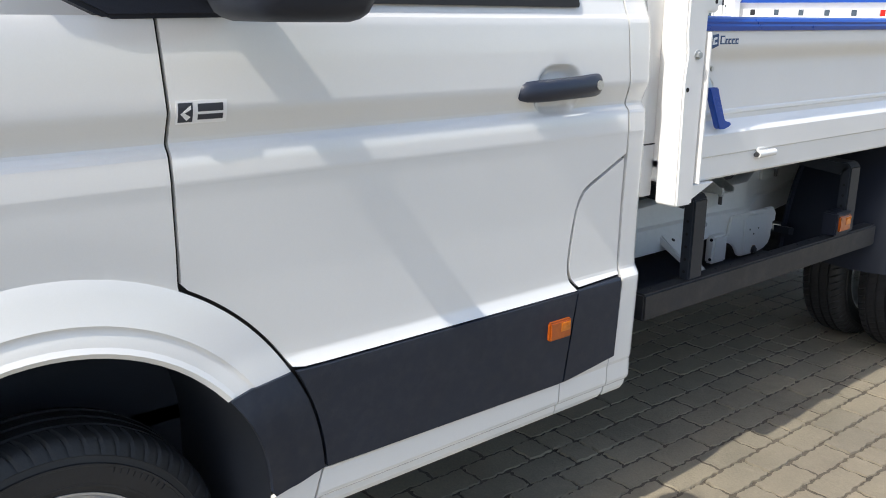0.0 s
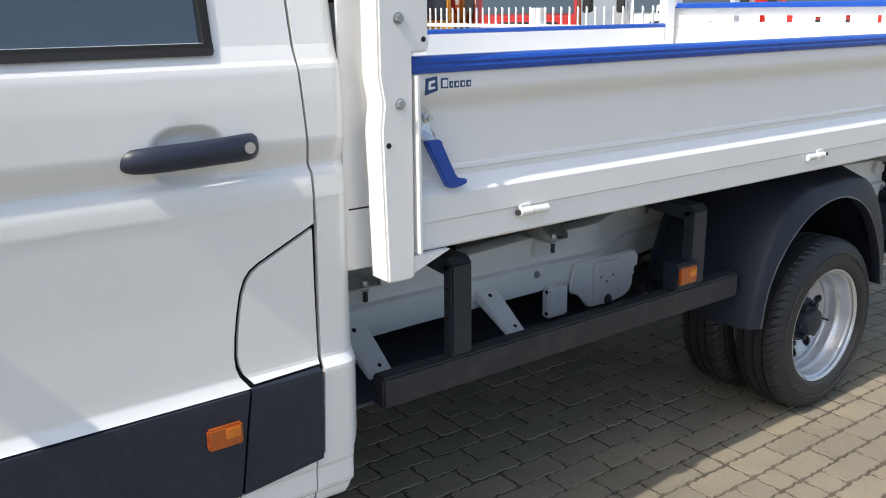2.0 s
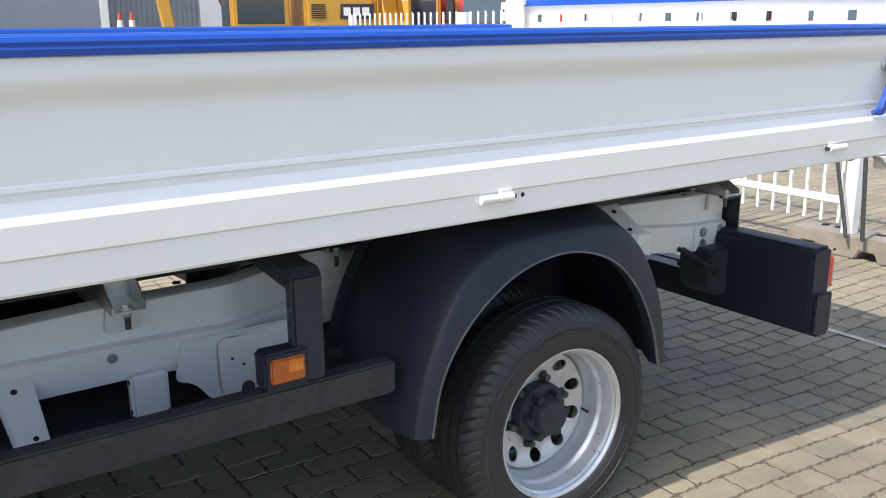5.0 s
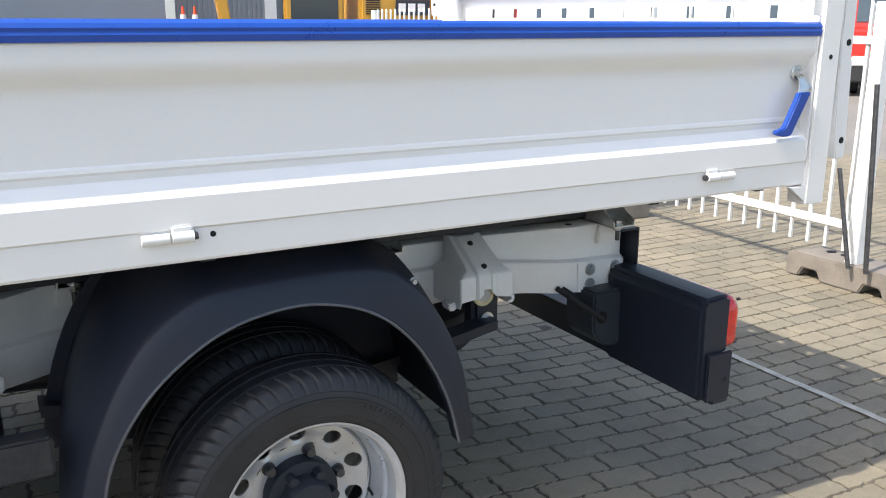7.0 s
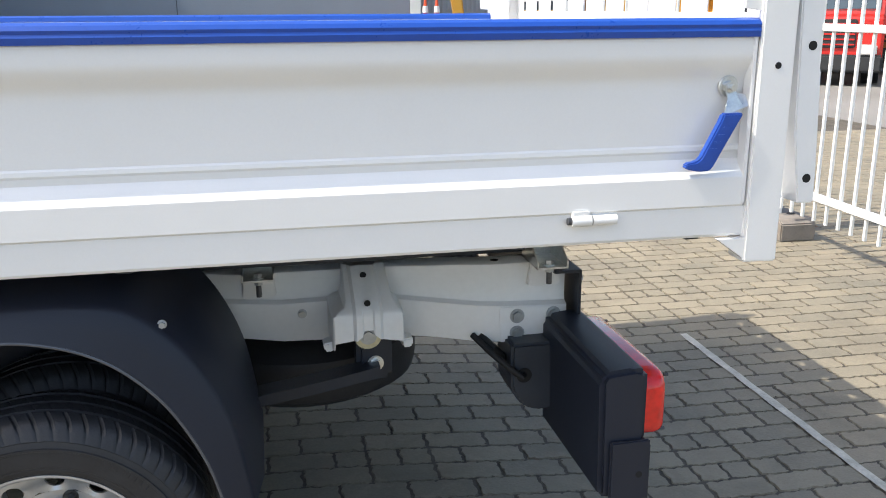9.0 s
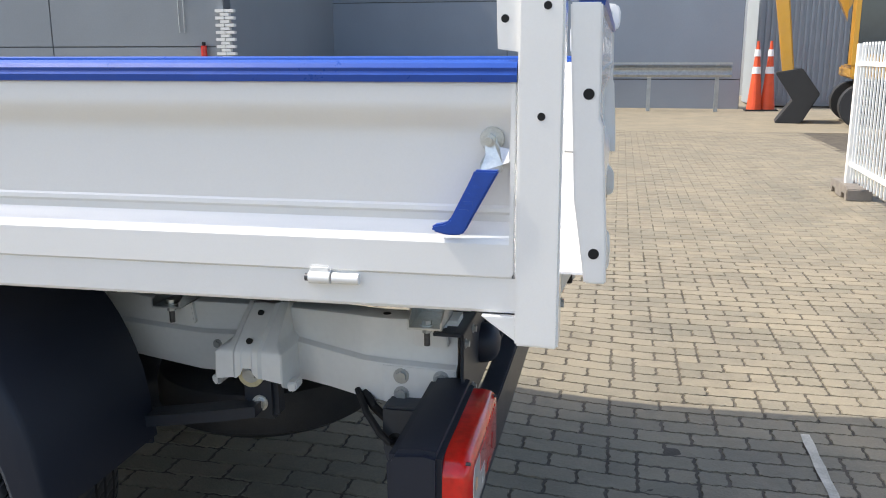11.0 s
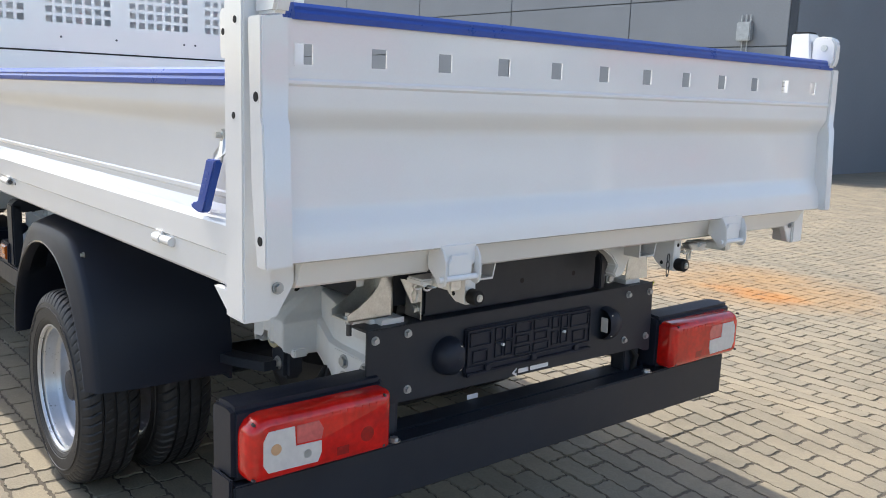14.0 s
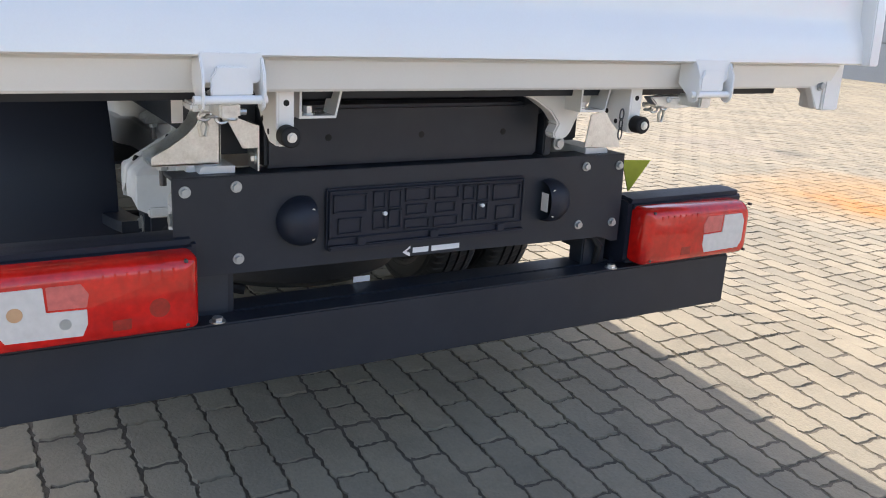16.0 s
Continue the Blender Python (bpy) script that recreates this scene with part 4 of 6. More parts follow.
HX = 2.50
headboard = part("headboard", slab(HX, HX + 0.04, 1.802, 2 * YC - 1.802, 0.99, 1.555, 0.006), BED_WHITE, truck, "white headboard with a perforated steel screen")
part("seam", slab(HX - 0.002, HX + 0.006, 1.81, 2 * YC - 1.81, 1.555, 1.565, 0), SEAL, headboard)
# perforated screen: sheet strips round square holes
Z0, HS, HP = 1.715, 0.034, 0.052
groups = [(1.92 + 0.455 * k, 7) for k in range(4)] + [(3.81, 1)]
holes = []
for y0, nn in groups:
    holes += [(y0 + HP * i, y0 + HP * i + HS) for i in range(nn)]
scr_rows = [(HX + 0.016, 1.565)]
for k in range(8):
    scr_rows += [(HX + 0.016, Z0 + HP * k), (HX + 0.016, Z0 + HP * k + HS)]
scr_cols = [1.802] + [y for ab in holes for y in ab] + [2 * YC - 1.802]


def screen_sheet(bm, prof, cols, is_hole, thick):
    return punched(bm, prof, cols, is_hole, lambda p, c: (p[0], c, p[1]), thick)


part("perforated_screen", screen_sheet(bmesh.new(), scr_rows + [(HX + 0.016, 2.12)], scr_cols, lambda i, j: i % 2 == 1 and j % 2 == 1, 0.005), BED_WHITE, headboard, "white sheet with rows of square holes")
for y in (2.05, 2.45, 2.75, 3.15, 3.22, 3.4, 3.48, 3.75):
    part("rivet", cyl(bmesh.new(), (HX + 0.0165, y, 1.64), (HX + 0.02, y, 1.64), 0.006, 10), STEEL_DARK, headboard)
part("screen_edge", slab(HX, HX + 0.02, 1.802, 2 * YC - 1.802, 2.08, 2.12, 0.003), BED_WHITE, headboard)

# rear posts
def rear_post(flip):
    m = (lambda y: 2 * YC - y) if flip else (lambda y: y)
    ya, yb = sorted((m(1.735), m(1.80)))
    p = part("rear_post", pr([(5.992, 0.932), (6.07, 0.930), (6.068, 1.55), (6.055, 1.65), (5.99, 1.65)], "y", ya, yb, 0.004), BED_WHITE, truck, "white rear corner post of the load bed", smooth=True)
    part("post_cap", slab(5.995, 6.05, ya + 0.006, yb - 0.006, 1.648, 1.656, 0.002), SEAL, p)
    yo = m(1.735)
    s_ = -1 if not flip else 1
    part("bolt_hole", cyl(bmesh.new(), (6.032, yo + s_ * 0.001, 1.343), (6.032, yo - s_ * 0.004, 1.343), 0.007, 12), HOLE, p)
    part("bolt_hole", cyl(bmesh.new(), (6.039, yo + s_ * 0.001, 1.525), (6.039, yo - s_ * 0.004, 1.525), 0.007, 12), HOLE, p)
    # striker plate inside, foot gusset
    part("striker_plate", pr([(5.955, 1.455), (5.992, 1.45), (5.992, 1.548), (5.96, 1.55), (5.952, 1.54)], "y", *sorted((m(1.745), m(1.75))), 0.001), BED_WHITE, p)
    part("striker_hole", cyl(bmesh.new(), (5.967, m(1.7445), 1.505), (5.967, m(1.751), 1.505), 0.007, 12), HOLE, p)
    part("post_gusset", pr([(5.993, 0.985), (5.93, 0.985), (5.993, 0.94)], "y", *sorted((m(1.738), m(1.756))), 0.001), BED_WHITE, p)
    # rear foot plate with bolt
    part("post_foot_plate", pr([(m(1.80), 0.932), (m(1.815), 0.935), (m(1.855), 1.0), (m(1.855), 1.055), (m(1.80), 1.055)], "x", 6.04, 6.062, 0.002), BED_WHITE, p)
    bolt((6.064, m(1.815), 0.995), (1, 0, 0), p, 0.009, GALV)
    # tailgate pivot at the top
    h = bmesh.new()
    prism(h, [(6.066, 1.535), (6.14, 1.535), (6.15, 1.56), (6.15, 1.615), (6.135, 1.635), (6.09, 1.64), (6.066, 1.63)], "y", *sorted((m(1.762), m(1.796))), 0.006)
    part("tailgate_pivot", h, BED_WHITE, p, smooth=True)
    part("pivot_pin", cyl(bmesh.new(), (6.11, m(1.748), 1.60), (6.11, m(1.80), 1.60), 0.011, 14), ZINC, p)


rear_post(False)
rear_post(True)

# ---- tailgate ----
GP = [(6.122, 1.530), (6.122, 1.418), (6.1255, 1.414), (6.1255, 1.408), (6.122, 1.403), (6.122, 1.366), (6.1205, 1.358), (6.116, 1.347), (6.109, 1.335), (6.102, 1.324), (6.0985, 1.316), (6.097, 1.304), (6.0985, 1.26), (6.103, 1.168), (6.1045, 1.157), (6.109, 1.146), (6.119, 1.122), (6.124, 1.106), (6.129, 1.058)]
GY0, GY1 = 1.80, 3.899
gate_holes = [(1.839 + 0.1767 * k - 0.019, 1.839 + 0.1767 * k + 0.019) for k in range(12)]
HZ0, HZ1 = 1.445, 1.484
gate_rows = [(6.122, 1.530), (6.122, HZ1), (6.122, HZ0)] + GP[1:] + [(6.122, 1.054), (6.03, 1.0535)]
gate_cols = [GY0] + [y for ab in gate_holes for y in ab] + [GY1]
gb = punched(bmesh.new(), gate_rows, gate_cols, lambda i, j: i == 1 and j % 2 == 1, lambda p, c: (p[0], c, p[1]), 0.004)
tailgate = part("tailgate", gb, BED_WHITE, truck, "white pressed steel tailgate with a row of square holes", smooth=25)
part("top_cap", pr([(6.13, 1.528), (6.132, 1.54), (6.128, 1.546), (6.13, 1.552), (6.124, 1.559), (6.09, 1.559), (6.085, 1.553), (6.085, 1.528)], "y", GY0 + 0.012, GY1 - 0.012), BLUE, tailgate, "blue plastic protective cap", smooth=20)
part("hole_rim", slab(6.1222, 6.1232, gate_holes[0][0] - 0.004, gate_holes[0][0], HZ0 - 0.003, HZ1 + 0.003, 0), BED_WHITE, tailgate)
for ya, yb in ((1.742, 1.802), (3.897, 3.937)):
    pts = [(6.075, 1.53), (6.128, 1.53), (6.130, 1.42), (6.13, 1.34), (6.136, 1.33), (6.148, 1.13), (6.150, 1.053), (6.112, 1.053), (6.09, 1.2)]
    part("gate_end", pr(pts, "y", ya, yb, 0.003), BED_WHITE, tailgate, smooth=True)
    yo, s_ = (ya, -1) if ya < 2 else (yb, 1)
    for x, z in ((6.11, 1.381), (6.127, 1.107)):
        part("gate_hole", cyl(bmesh.new(), (x, yo + s_ * 0.001, z), (x, yo - s_ * 0.004, z), 0.0095, 16), HOLE, tailgate)

# rear beam below the gate
rb = [(6.02, 1.051), (6.084, 1.051), (6.088, 1.046), (6.062, 0.993), (6.056, 0.988), (6.02, 0.987)]
for ya, yb in ((1.858, 2.212), (2.318, 3.368), (3.478, 3.868)):
    part("rear_beam", pr(rb, "y", ya, yb), BED_WHITE, truck, "white rear cross beam of the load bed", smooth=20)
part("rear_beam_core", slab(6.0, 6.05, 1.86, 2 * YC - 1.86, 0.995, 1.045, 0.004), BED_WHITE, truck)

# ---- gate catches below the tailgate ----


def catch(y0, y1, ya):
    """A tab of the gate between two hooked cheeks with a cross pin; beside it an angled arm with a rubber roller."""
    yc = (y0 + y1) / 2
    tab = [(y0, 1.062), (y1, 1.062), (y1, 1.022), (y1 - 0.008, 1.012), (y0 + 0.008, 1.012), (y0, 1.022)]
    c = part("gate_catch", pr(tab, "x", 6.124, 6.132, 0.0015), BED_WHITE, tailgate, "white gate catch with a cross pin")
    cheek = [(6.085, 1.05), (6.136, 1.055), (6.15, 1.03), (6.153, 0.99), (6.148, 0.972), (6.136, 0.965), (6.122, 0.969), (6.114, 0.982), (6.085, 1.005)]
    for y in (y0 - 0.001, y1 - 0.004):
        part("catch_cheek", pr(cheek, "y", y, y + 0.005, 0.0015), BED_WHITE, c, smooth=30)
    leaf_ = [(yc - 0.036, 0.992), (yc - 0.036, 1.022), (yc - 0.029, 1.03), (yc - 0.027, 1.04), (yc + 0.027, 1.04), (yc + 0.029, 1.03), (yc + 0.036, 1.022), (yc + 0.036, 0.992)]
    part("hinge_leaf", pr(leaf_, "x", 6.1322, 6.138, 0.002), BED_WHITE, c)
    part("catch_pin", cyl(bmesh.new(), (6.138, y0 - 0.012, 0.985), (6.138, y1 + 0.006, 0.985), 0.0075, 14), BED_WHITE, c)
    for dy in (-0.028, 0.012):
        part("catch_bolt", hexbolt(bmesh.new(), (6.12, yc + dy, 1.0), (0.5, 0.3, -0.8), 0.008, 0.012), ZINC, c)
    part("catch_block", slab(6.05, 6.125, yc - 0.018, yc + 0.018, 0.952, 0.978, 0.004), ZINC, c)
    part("block_tongue", slab(6.0, 6.06, yc - 0.05, yc + 0.03, 0.955, 0.97, 0.004), BED_WHITE, c)
    a = part("roller_arm", pr([(6.028, 0.986), (5.915, 0.986), (5.915, 0.955), (5.965, 0.902), (5.99, 0.886), (6.028, 0.884)], "y", ya - 0.018, ya - 0.013, 0.001), BED_WHITE, truck, "white angled arm with a black rubber roller")
    part("arm_flange", pr([(ya - 0.0128, 0.986), (ya + 0.017, 0.986), (ya + 0.017, 0.888), (ya + 0.012, 0.883), (ya - 0.0128, 0.883)], "x", 6.023, 6.028, 0.001), BED_WHITE, a)
    part("rubber_roller", lathe(bmesh.new(), [(0.001, -0.017), (0.017, -0.017), (0.02, -0.013), (0.02, 0.013), (0.017, 0.017), (0.001, 0.017)], 0, 0, 0, 24), SEAL, a, smooth=30, m=Matrix.Translation((6.046, ya, 0.905)) @ pose(0, 0, 0, 0, 0, 90))
    part("roller_bolt", hexbolt(bmesh.new(), (6.063, ya, 0.905), (1, 0, 0), 0.0065, 0.003), ZINC, a)
    part("arm_hole", cyl(bmesh.new(), (6.0275, ya + 0.002, 0.964), (6.0285, ya + 0.002, 0.964), 0.006, 12), HOLE, a)
    for x, z in ((5.95, 0.925), (5.985, 0.905)):
        part("arm_hole", cyl(bmesh.new(), (x, ya - 0.0185, z), (x, ya - 0.0175, z), 0.006, 12), HOLE, a)


catch(2.192, 2.298, 2.377)
catch(3.305, 3.414, 3.235)
# shackle, links and rods that work the catches
for y0, s in ((2.236, 1), (3.36, -1)):
    ch = bmesh.new()
    for k in range(4):
        y = y0 + s * 0.016 * k
        ring = [(5.99 + (0.007 * math.sin(a) if k % 2 else 0.002), y + 0.012 * math.cos(a), 0.938 - 0.003 * k + (0.002 if k % 2 else 0.008 * math.sin(a))) for a in [i * math.pi / 6 for i in range(13)]]
        tube(ch, ring, 0.0028, 6)
    part("catch_chain", ch, ZINC, truck, "zinc-plated catch chain", smooth=True)
    part("latch_rod", tube(bmesh.new(), [(6.03, y0 - s * 0.03, 0.962), (6.0, y0 + s * 0.01, 0.95), (6.0, y0 + s * 0.075, 0.945)], 0.006, 8), ZINC, truck, smooth=True)
    part("shackle", tube(bmesh.new(), [(5.99, y0, 0.935), (5.985, y0 - s * 0.008, 0.918), (5.985, y0 - s * 0.004, 0.9), (5.985, y0 + s * 0.004, 0.9), (5.985, y0 + s * 0.008, 0.918), (5.99, y0, 0.935)], 0.0035, 8), ZINC, truck, smooth=True)
part("catch_link", pr([(3.26, 0.968), (3.36, 0.972), (3.4, 0.962), (3.4, 0.945), (3.34, 0.94), (3.28, 0.95)], "x", 6.02, 6.05, 0.003), ZINC, truck, "zinc-plated catch linkage")
# folded brackets under the bed floor
for y0, y1 in ((2.425, 2.502), (3.115, 3.19)):
    u = bmesh.new()
    prism(u, [(y0, 0.985), (y0, 0.926), (y1, 0.926), (y1 + 0.014, 0.985), (y1 + 0.009, 0.985), (y1 - 0.003, 0.931), (y0 + 0.005, 0.931), (y0 + 0.005, 0.985)], "x", 5.915, 5.975)
    b_ = part("tipping_bracket", u, BED_WHITE, truck, "white folded bracket below the bed")
    part("bracket_bolt", hexbolt(bmesh.new(), (5.945, (y0 + y1) / 2 - 0.01, 0.931), (0, 0, 1), 0.01, 0.014), ZINC, b_)
casting = [(2.99, 0.985), (3.235, 0.985), (3.235, 0.95), (3.19, 0.915), (3.165, 0.862), (3.15, 0.848), (3.12, 0.848), (3.112, 0.86), (3.125, 0.885), (3.1, 0.915), (3.05, 0.945), (2.99, 0.962)]
part("tipping_bearing", pr(casting, "x", 5.845, 5.885, 0.004), BED_WHITE, truck, "white cast bearing of the tipping bed", smooth=30)
ch = bmesh.new()
for k in range(3):
    tube(ch, [(6.02 + (0.005 * math.cos(a) if k % 2 else 0), 3.203 + (0 if k % 2 else 0.006 * math.cos(a)), 0.925 - 0.022 * k + 0.014 * math.sin(a)) for a in [i * math.pi / 5 for i in range(11)]], 0.0018, 5)
part("safety_chain", ch, STEEL_DARK, truck, smooth=True)

# ---- chassis ----


RAIL_Y = [(3.70, 2.257), (3.76, 2.264), (4.04, 2.392), (4.1, 2.402), (5.19, 2.402), (5.25, 2.392), (5.55, 2.265), (5.61, 2.257)]
RAIL_TOP = [(2.4, 0.76), (3.07, 0.762), (3.43, 0.778), (3.9, 0.78), (4.15, 0.80), (4.6, 0.81), (4.9, 0.772), (5.2, 0.77), (5.31, 0.78), (5.53, 0.798), (5.79, 0.802)]
RAIL_LEDGE = [(2.4, 0.68), (2.97, 0.68), (3.45, 0.678), (3.84, 0.667), (4.15, 0.665), (4.4, 0.70), (4.75, 0.71), (5.03, 0.686), (5.2, 0.688), (5.34, 0.695), (5.59, 0.688), (5.79, 0.68)]
RAIL_LOW = [(2.4, 0.50), (2.47, 0.525), (2.55, 0.575), (2.9, 0.58), (3.5, 0.582), (3.9, 0.56), (4.13, 0.565), (4.4, 0.60), (4.75, 0.62), (5.03, 0.575), (5.15, 0.571), (5.36, 0.587), (5.44, 0.588), (5.6, 0.581), (5.79, 0.577)]


def rail(flip):
    """A pressed box rail, drawn in over the axle; its lower half stands proud below a ledge."""
    m = (lambda y: 2 * YC - y) if flip else (lambda y: y)
    xs = sorted({x for tab in (RAIL_Y, RAIL_TOP, RAIL_LEDGE, RAIL_LOW) for x, _ in tab} | {2.4 + 0.06 * k for k in range(57)})
    bm_ = bmesh.new()
    rows_ = []
    for x in xs:
        yl, t, l, b = (lerp_table(tab, x) for tab in (RAIL_Y, RAIL_TOP, RAIL_LEDGE, RAIL_LOW))
        y0 = yl + 0.021
        sec = [(y0 + 0.075, t), (y0 + 0.008, t), (y0 + 0.002, t - 0.003), (y0, t - 0.01), (y0, l + 0.012), (y0 - 0.003, l + 0.006), (y0 - 0.017, l), (yl + 0.001, l - 0.002), (yl, l - 0.007), (yl, b + 0.008), (yl + 0.003, b + 0.002), (yl + 0.01, b), (y0 + 0.075, b)]
        rows_.append([bm_.verts.new((x, m(y), z)) for y, z in sec])
    n_ = len(rows_[0])
    for a_, b_ in zip(rows_, rows_[1:]):
        for k in range(n_):
            bm_.faces.new((a_[k], a_[(k + 1) % n_], b_[(k + 1) % n_], b_[k]))
    bm_.faces.new(rows_[0])
    bm_.faces.new(rows_[-1][::-1])
    r = part("chassis_rail", bm_, FRAME_WHITE, truck, "white painted pressed steel chassis rail", smooth=30)
    if not flip:
        for x in (5.65, 5.752):
            for z in (0.656, 0.608):
                bolt((x, 2.254, z), (0, -1, 0), r, 0.014, GALV)
        for x, z in ((3.428, 0.65), (5.083, 0.655)):
            bolt((x, lerp_table(RAIL_Y, x), z), (0, -1, 0), r, 0.009, GALV)
        for x in (3.62, 5.6):
            part("rail_hole", cyl(bmesh.new(), (x, m(lerp_table(RAIL_Y, x) + 0.055), 0.7965), (x, m(lerp_table(RAIL_Y, x) + 0.055), 0.8), 0.011, 12), HOLE, r)
    return r


near_rail = rail(False)
rail(True)
part("joint_plate", pr([(5.60, 0.682), (5.787, 0.676), (5.787, 0.582), (5.605, 0.584)], "y", 2.2535, 2.2568, 0.0008), FRAME_WHITE, near_rail)
# spring hanger: a ribbed channel leaning out from the rail, with ragged feet
rows_ = [(0.792, 2.384, 2.366, 5.192, 5.308), (0.772, 2.352, 2.334, 5.192, 5.31), (0.724, 2.276, 2.257, 5.19, 5.316), (0.712, 2.256, 2.241, 5.184, 5.322), (0.702, 2.241, 2.233, 5.162, 5.335), (0.694, 2.236, 2.229, 5.152, 5.34), (0.66, 2.234, 2.226, 5.152, 5.341)]
hg = bmesh.new()
grid_ = []
for z, yw, yr, xl, xr in rows_ + [None]:
    if z is None:
        break
    cols = [(xl, 2.41), (xl, yw + 0.03), (xl + 0.002, yw + 0.004), (xl + 0.006, yw), (5.206, yw), (5.214, yr), (5.229, yr), (5.234, yr + 0.004), (5.257, yr + 0.004), (5.262, yr), (5.276, yr), (5.284, yw), (xr - 0.006, yw), (xr - 0.002, yw + 0.004), (xr, yw + 0.03), (xr, 2.41)]
    grid_.append([hg.verts.new((x, y, z)) for x, y in cols])
    if z == 0.66:
        feet = (0.598, 0.6, 0.604, 0.622, 0.628, 0.628, 0.64, 0.655, 0.655, 0.642, 0.63, 0.627, 0.618, 0.607, 0.594, 0.585)
        grid_.append([hg.verts.new((x, y, f)) for (x, y), f in zip(cols, feet)])
        break
for a_, b_ in zip(grid_, grid_[1:]):
    for k in range(len(a_) - 1):
        hg.faces.new((a_[k], a_[k + 1], b_[k + 1], b_[k]))
bmesh.ops.recalc_face_normals(hg, faces=hg.faces[:])
bmesh.ops.solidify(hg, geom=hg.faces[:], thickness=0.004)
hanger = part("spring_hanger", hg, FRAME_WHITE, truck, "white pressed steel spring hanger", smooth=30)
part("bush_plate", cyl(bmesh.new(), (5.245, 2.262, 0.632), (5.245, 2.252, 0.632), 0.036, 24), material("yellow_passivated_steel", (0.5, 0.46, 0.3), 0.4, metal=0.3, vary=0.15, scale=40), hanger)
bolt((5.245, 2.252, 0.632), (0, -1, 0), hanger, 0.016, GALV)
for z, y in ((0.7745, 2.3355), (0.7225, 2.2525)):
    part("rib_hole", cyl(bmesh.new(), (5.2455, y - 0.0005, z), (5.2455, y + 0.012, z - 0.006), 0.0085, 12), HOLE, hanger)
for x0, x1, z0 in ((5.128, 5.158, 0.603), (5.335, 5.366, 0.598)):
    part("hanger_foot", pr([(x0, z0 + 0.012), (x1, z0 + 0.016), (x1, z0 - 0.006), ((x0 + x1) / 2, z0 - 0.014), (x0 + 0.004, z0 - 0.008)], "y", 2.262, 2.31, 0.004), FRAME_WHITE, hanger)
part("spring_eye", slab(5.215, 5.31, 2.262, 2.33, 0.50, 0.63, 0.014), BLACK_PAINT, truck, "dark spring shackle")
bolt((5.264, 2.262, 0.55), (0, -1, 0), truck, 0.015)
leaf = bmesh.new()
pts = [(4.0 + 1.27 * k / 12, 0.56 - 0.075 * math.sin(math.pi * k / 12)) for k in range(13)]
prism(leaf, pts + [(x, z - 0.03) for x, z in pts[::-1]], "y", 2.21, 2.28)
part("leaf_spring", leaf, BLACK_PAINT, truck, "black leaf spring", smooth=True)
# spare wheel hung below the frame, its rounded edge shows behind the rear wheel
part("spare_wheel", lathe(bmesh.new(), [(0.001, -0.05), (0.18, -0.05), (0.2, -0.085), (0.29, -0.088), (0.335, -0.06), (0.343, -0.03), (0.343, 0.03), (0.335, 0.06), (0.29, 0.088), (0.2, 0.085), (0.18, 0.05), (0.001, 0.05)], 0, 0, 0, 40), RUBBER, truck, "spare wheel under the frame", smooth=True, m=pose(5.10, 2.72, 0.45, 90, 0, 0))
part("frame_crossbeam", slab(4.86, 4.94, 2.46, 3.24, 0.62, 0.74, 0.008), FRAME_WHITE, truck)
part("frame_crossbeam", slab(3.5, 3.58, 2.32, 3.38, 0.62, 0.74, 0.008), FRAME_WHITE, truck)
# long inner tank and shaft, dark, between the rails
part("drive_shaft", cyl(bmesh.new(), (2.4, YC, 0.5), (4.5, YC, 0.38), 0.045, 14), BLACK_PAINT, truck)
part("exhaust_box", cyl(bmesh.new(), (2.5, 3.05, 0.5), (3.6, 3.05, 0.5), 0.13, 20), STEEL_DARK, truck, smooth=True)
# bracket plate on the rail with a bolt, box section, outriggers
bp_ = bmesh.new()
prism(bp_, [(3.60, 0.66), (3.91, 0.66), (3.935, 0.632), (3.932, 0.596), (3.914, 0.592), (3.918, 0.565), (3.907, 0.56), (3.908, 0.53), (3.893, 0.502), (3.862, 0.486), (3.78, 0.476), (3.686, 0.478), (3.662, 0.488), (3.645, 0.512), (3.63, 0.53), (3.612, 0.542), (3.58, 0.553), (3.578, 0.575)], "y", 2.2395, 2.2535, 0.004)
bracket = part("spring_bracket", bp_, FRAME_WHITE, truck, "white pressed spring bracket with a rusty bolt", smooth=30)
part("bracket_pressing", pr([(3.684, 0.634), (3.702, 0.652), (3.825, 0.648), (3.848, 0.632), (3.862, 0.512), (3.85, 0.49), (3.78, 0.479), (3.70, 0.483), (3.69, 0.5)], "y", 2.2315, 2.24, 0.005), FRAME_WHITE, bracket, smooth=30)
bolt((3.765, 2.2315, 0.496), (0, -1, 0), bracket, 0.013, STEEL_DARK)
part("rust_stain", cyl(bmesh.new(), (3.765, 2.2311, 0.4985), (3.765, 2.2318, 0.4985), 0.0185, 20), material("rust_run", (0.36, 0.24, 0.12), 0.8, vary=0.25, scale=80), bracket)
for x, z in ((3.726, 0.588), (3.79, 0.586), (3.757, 0.566)):
    part("bracket_hole", cyl(bmesh.new(), (x, 2.2308, z), (x, 2.2325, z), 0.0042, 10), HOLE, bracket)
bs = bmesh.new()
box(bs, 3.457, 3.553, 2.222, 2.262, 0.487, 0.60, 0.008)
part("box_bracket", bs, FRAME_WHITE, truck)
for z in (0.585, 0.505):
    part("bracket_hole", cyl(bmesh.new(), (3.4565, 2.235, z), (3.458, 2.235, z), 0.007, 10), HOLE, truck)


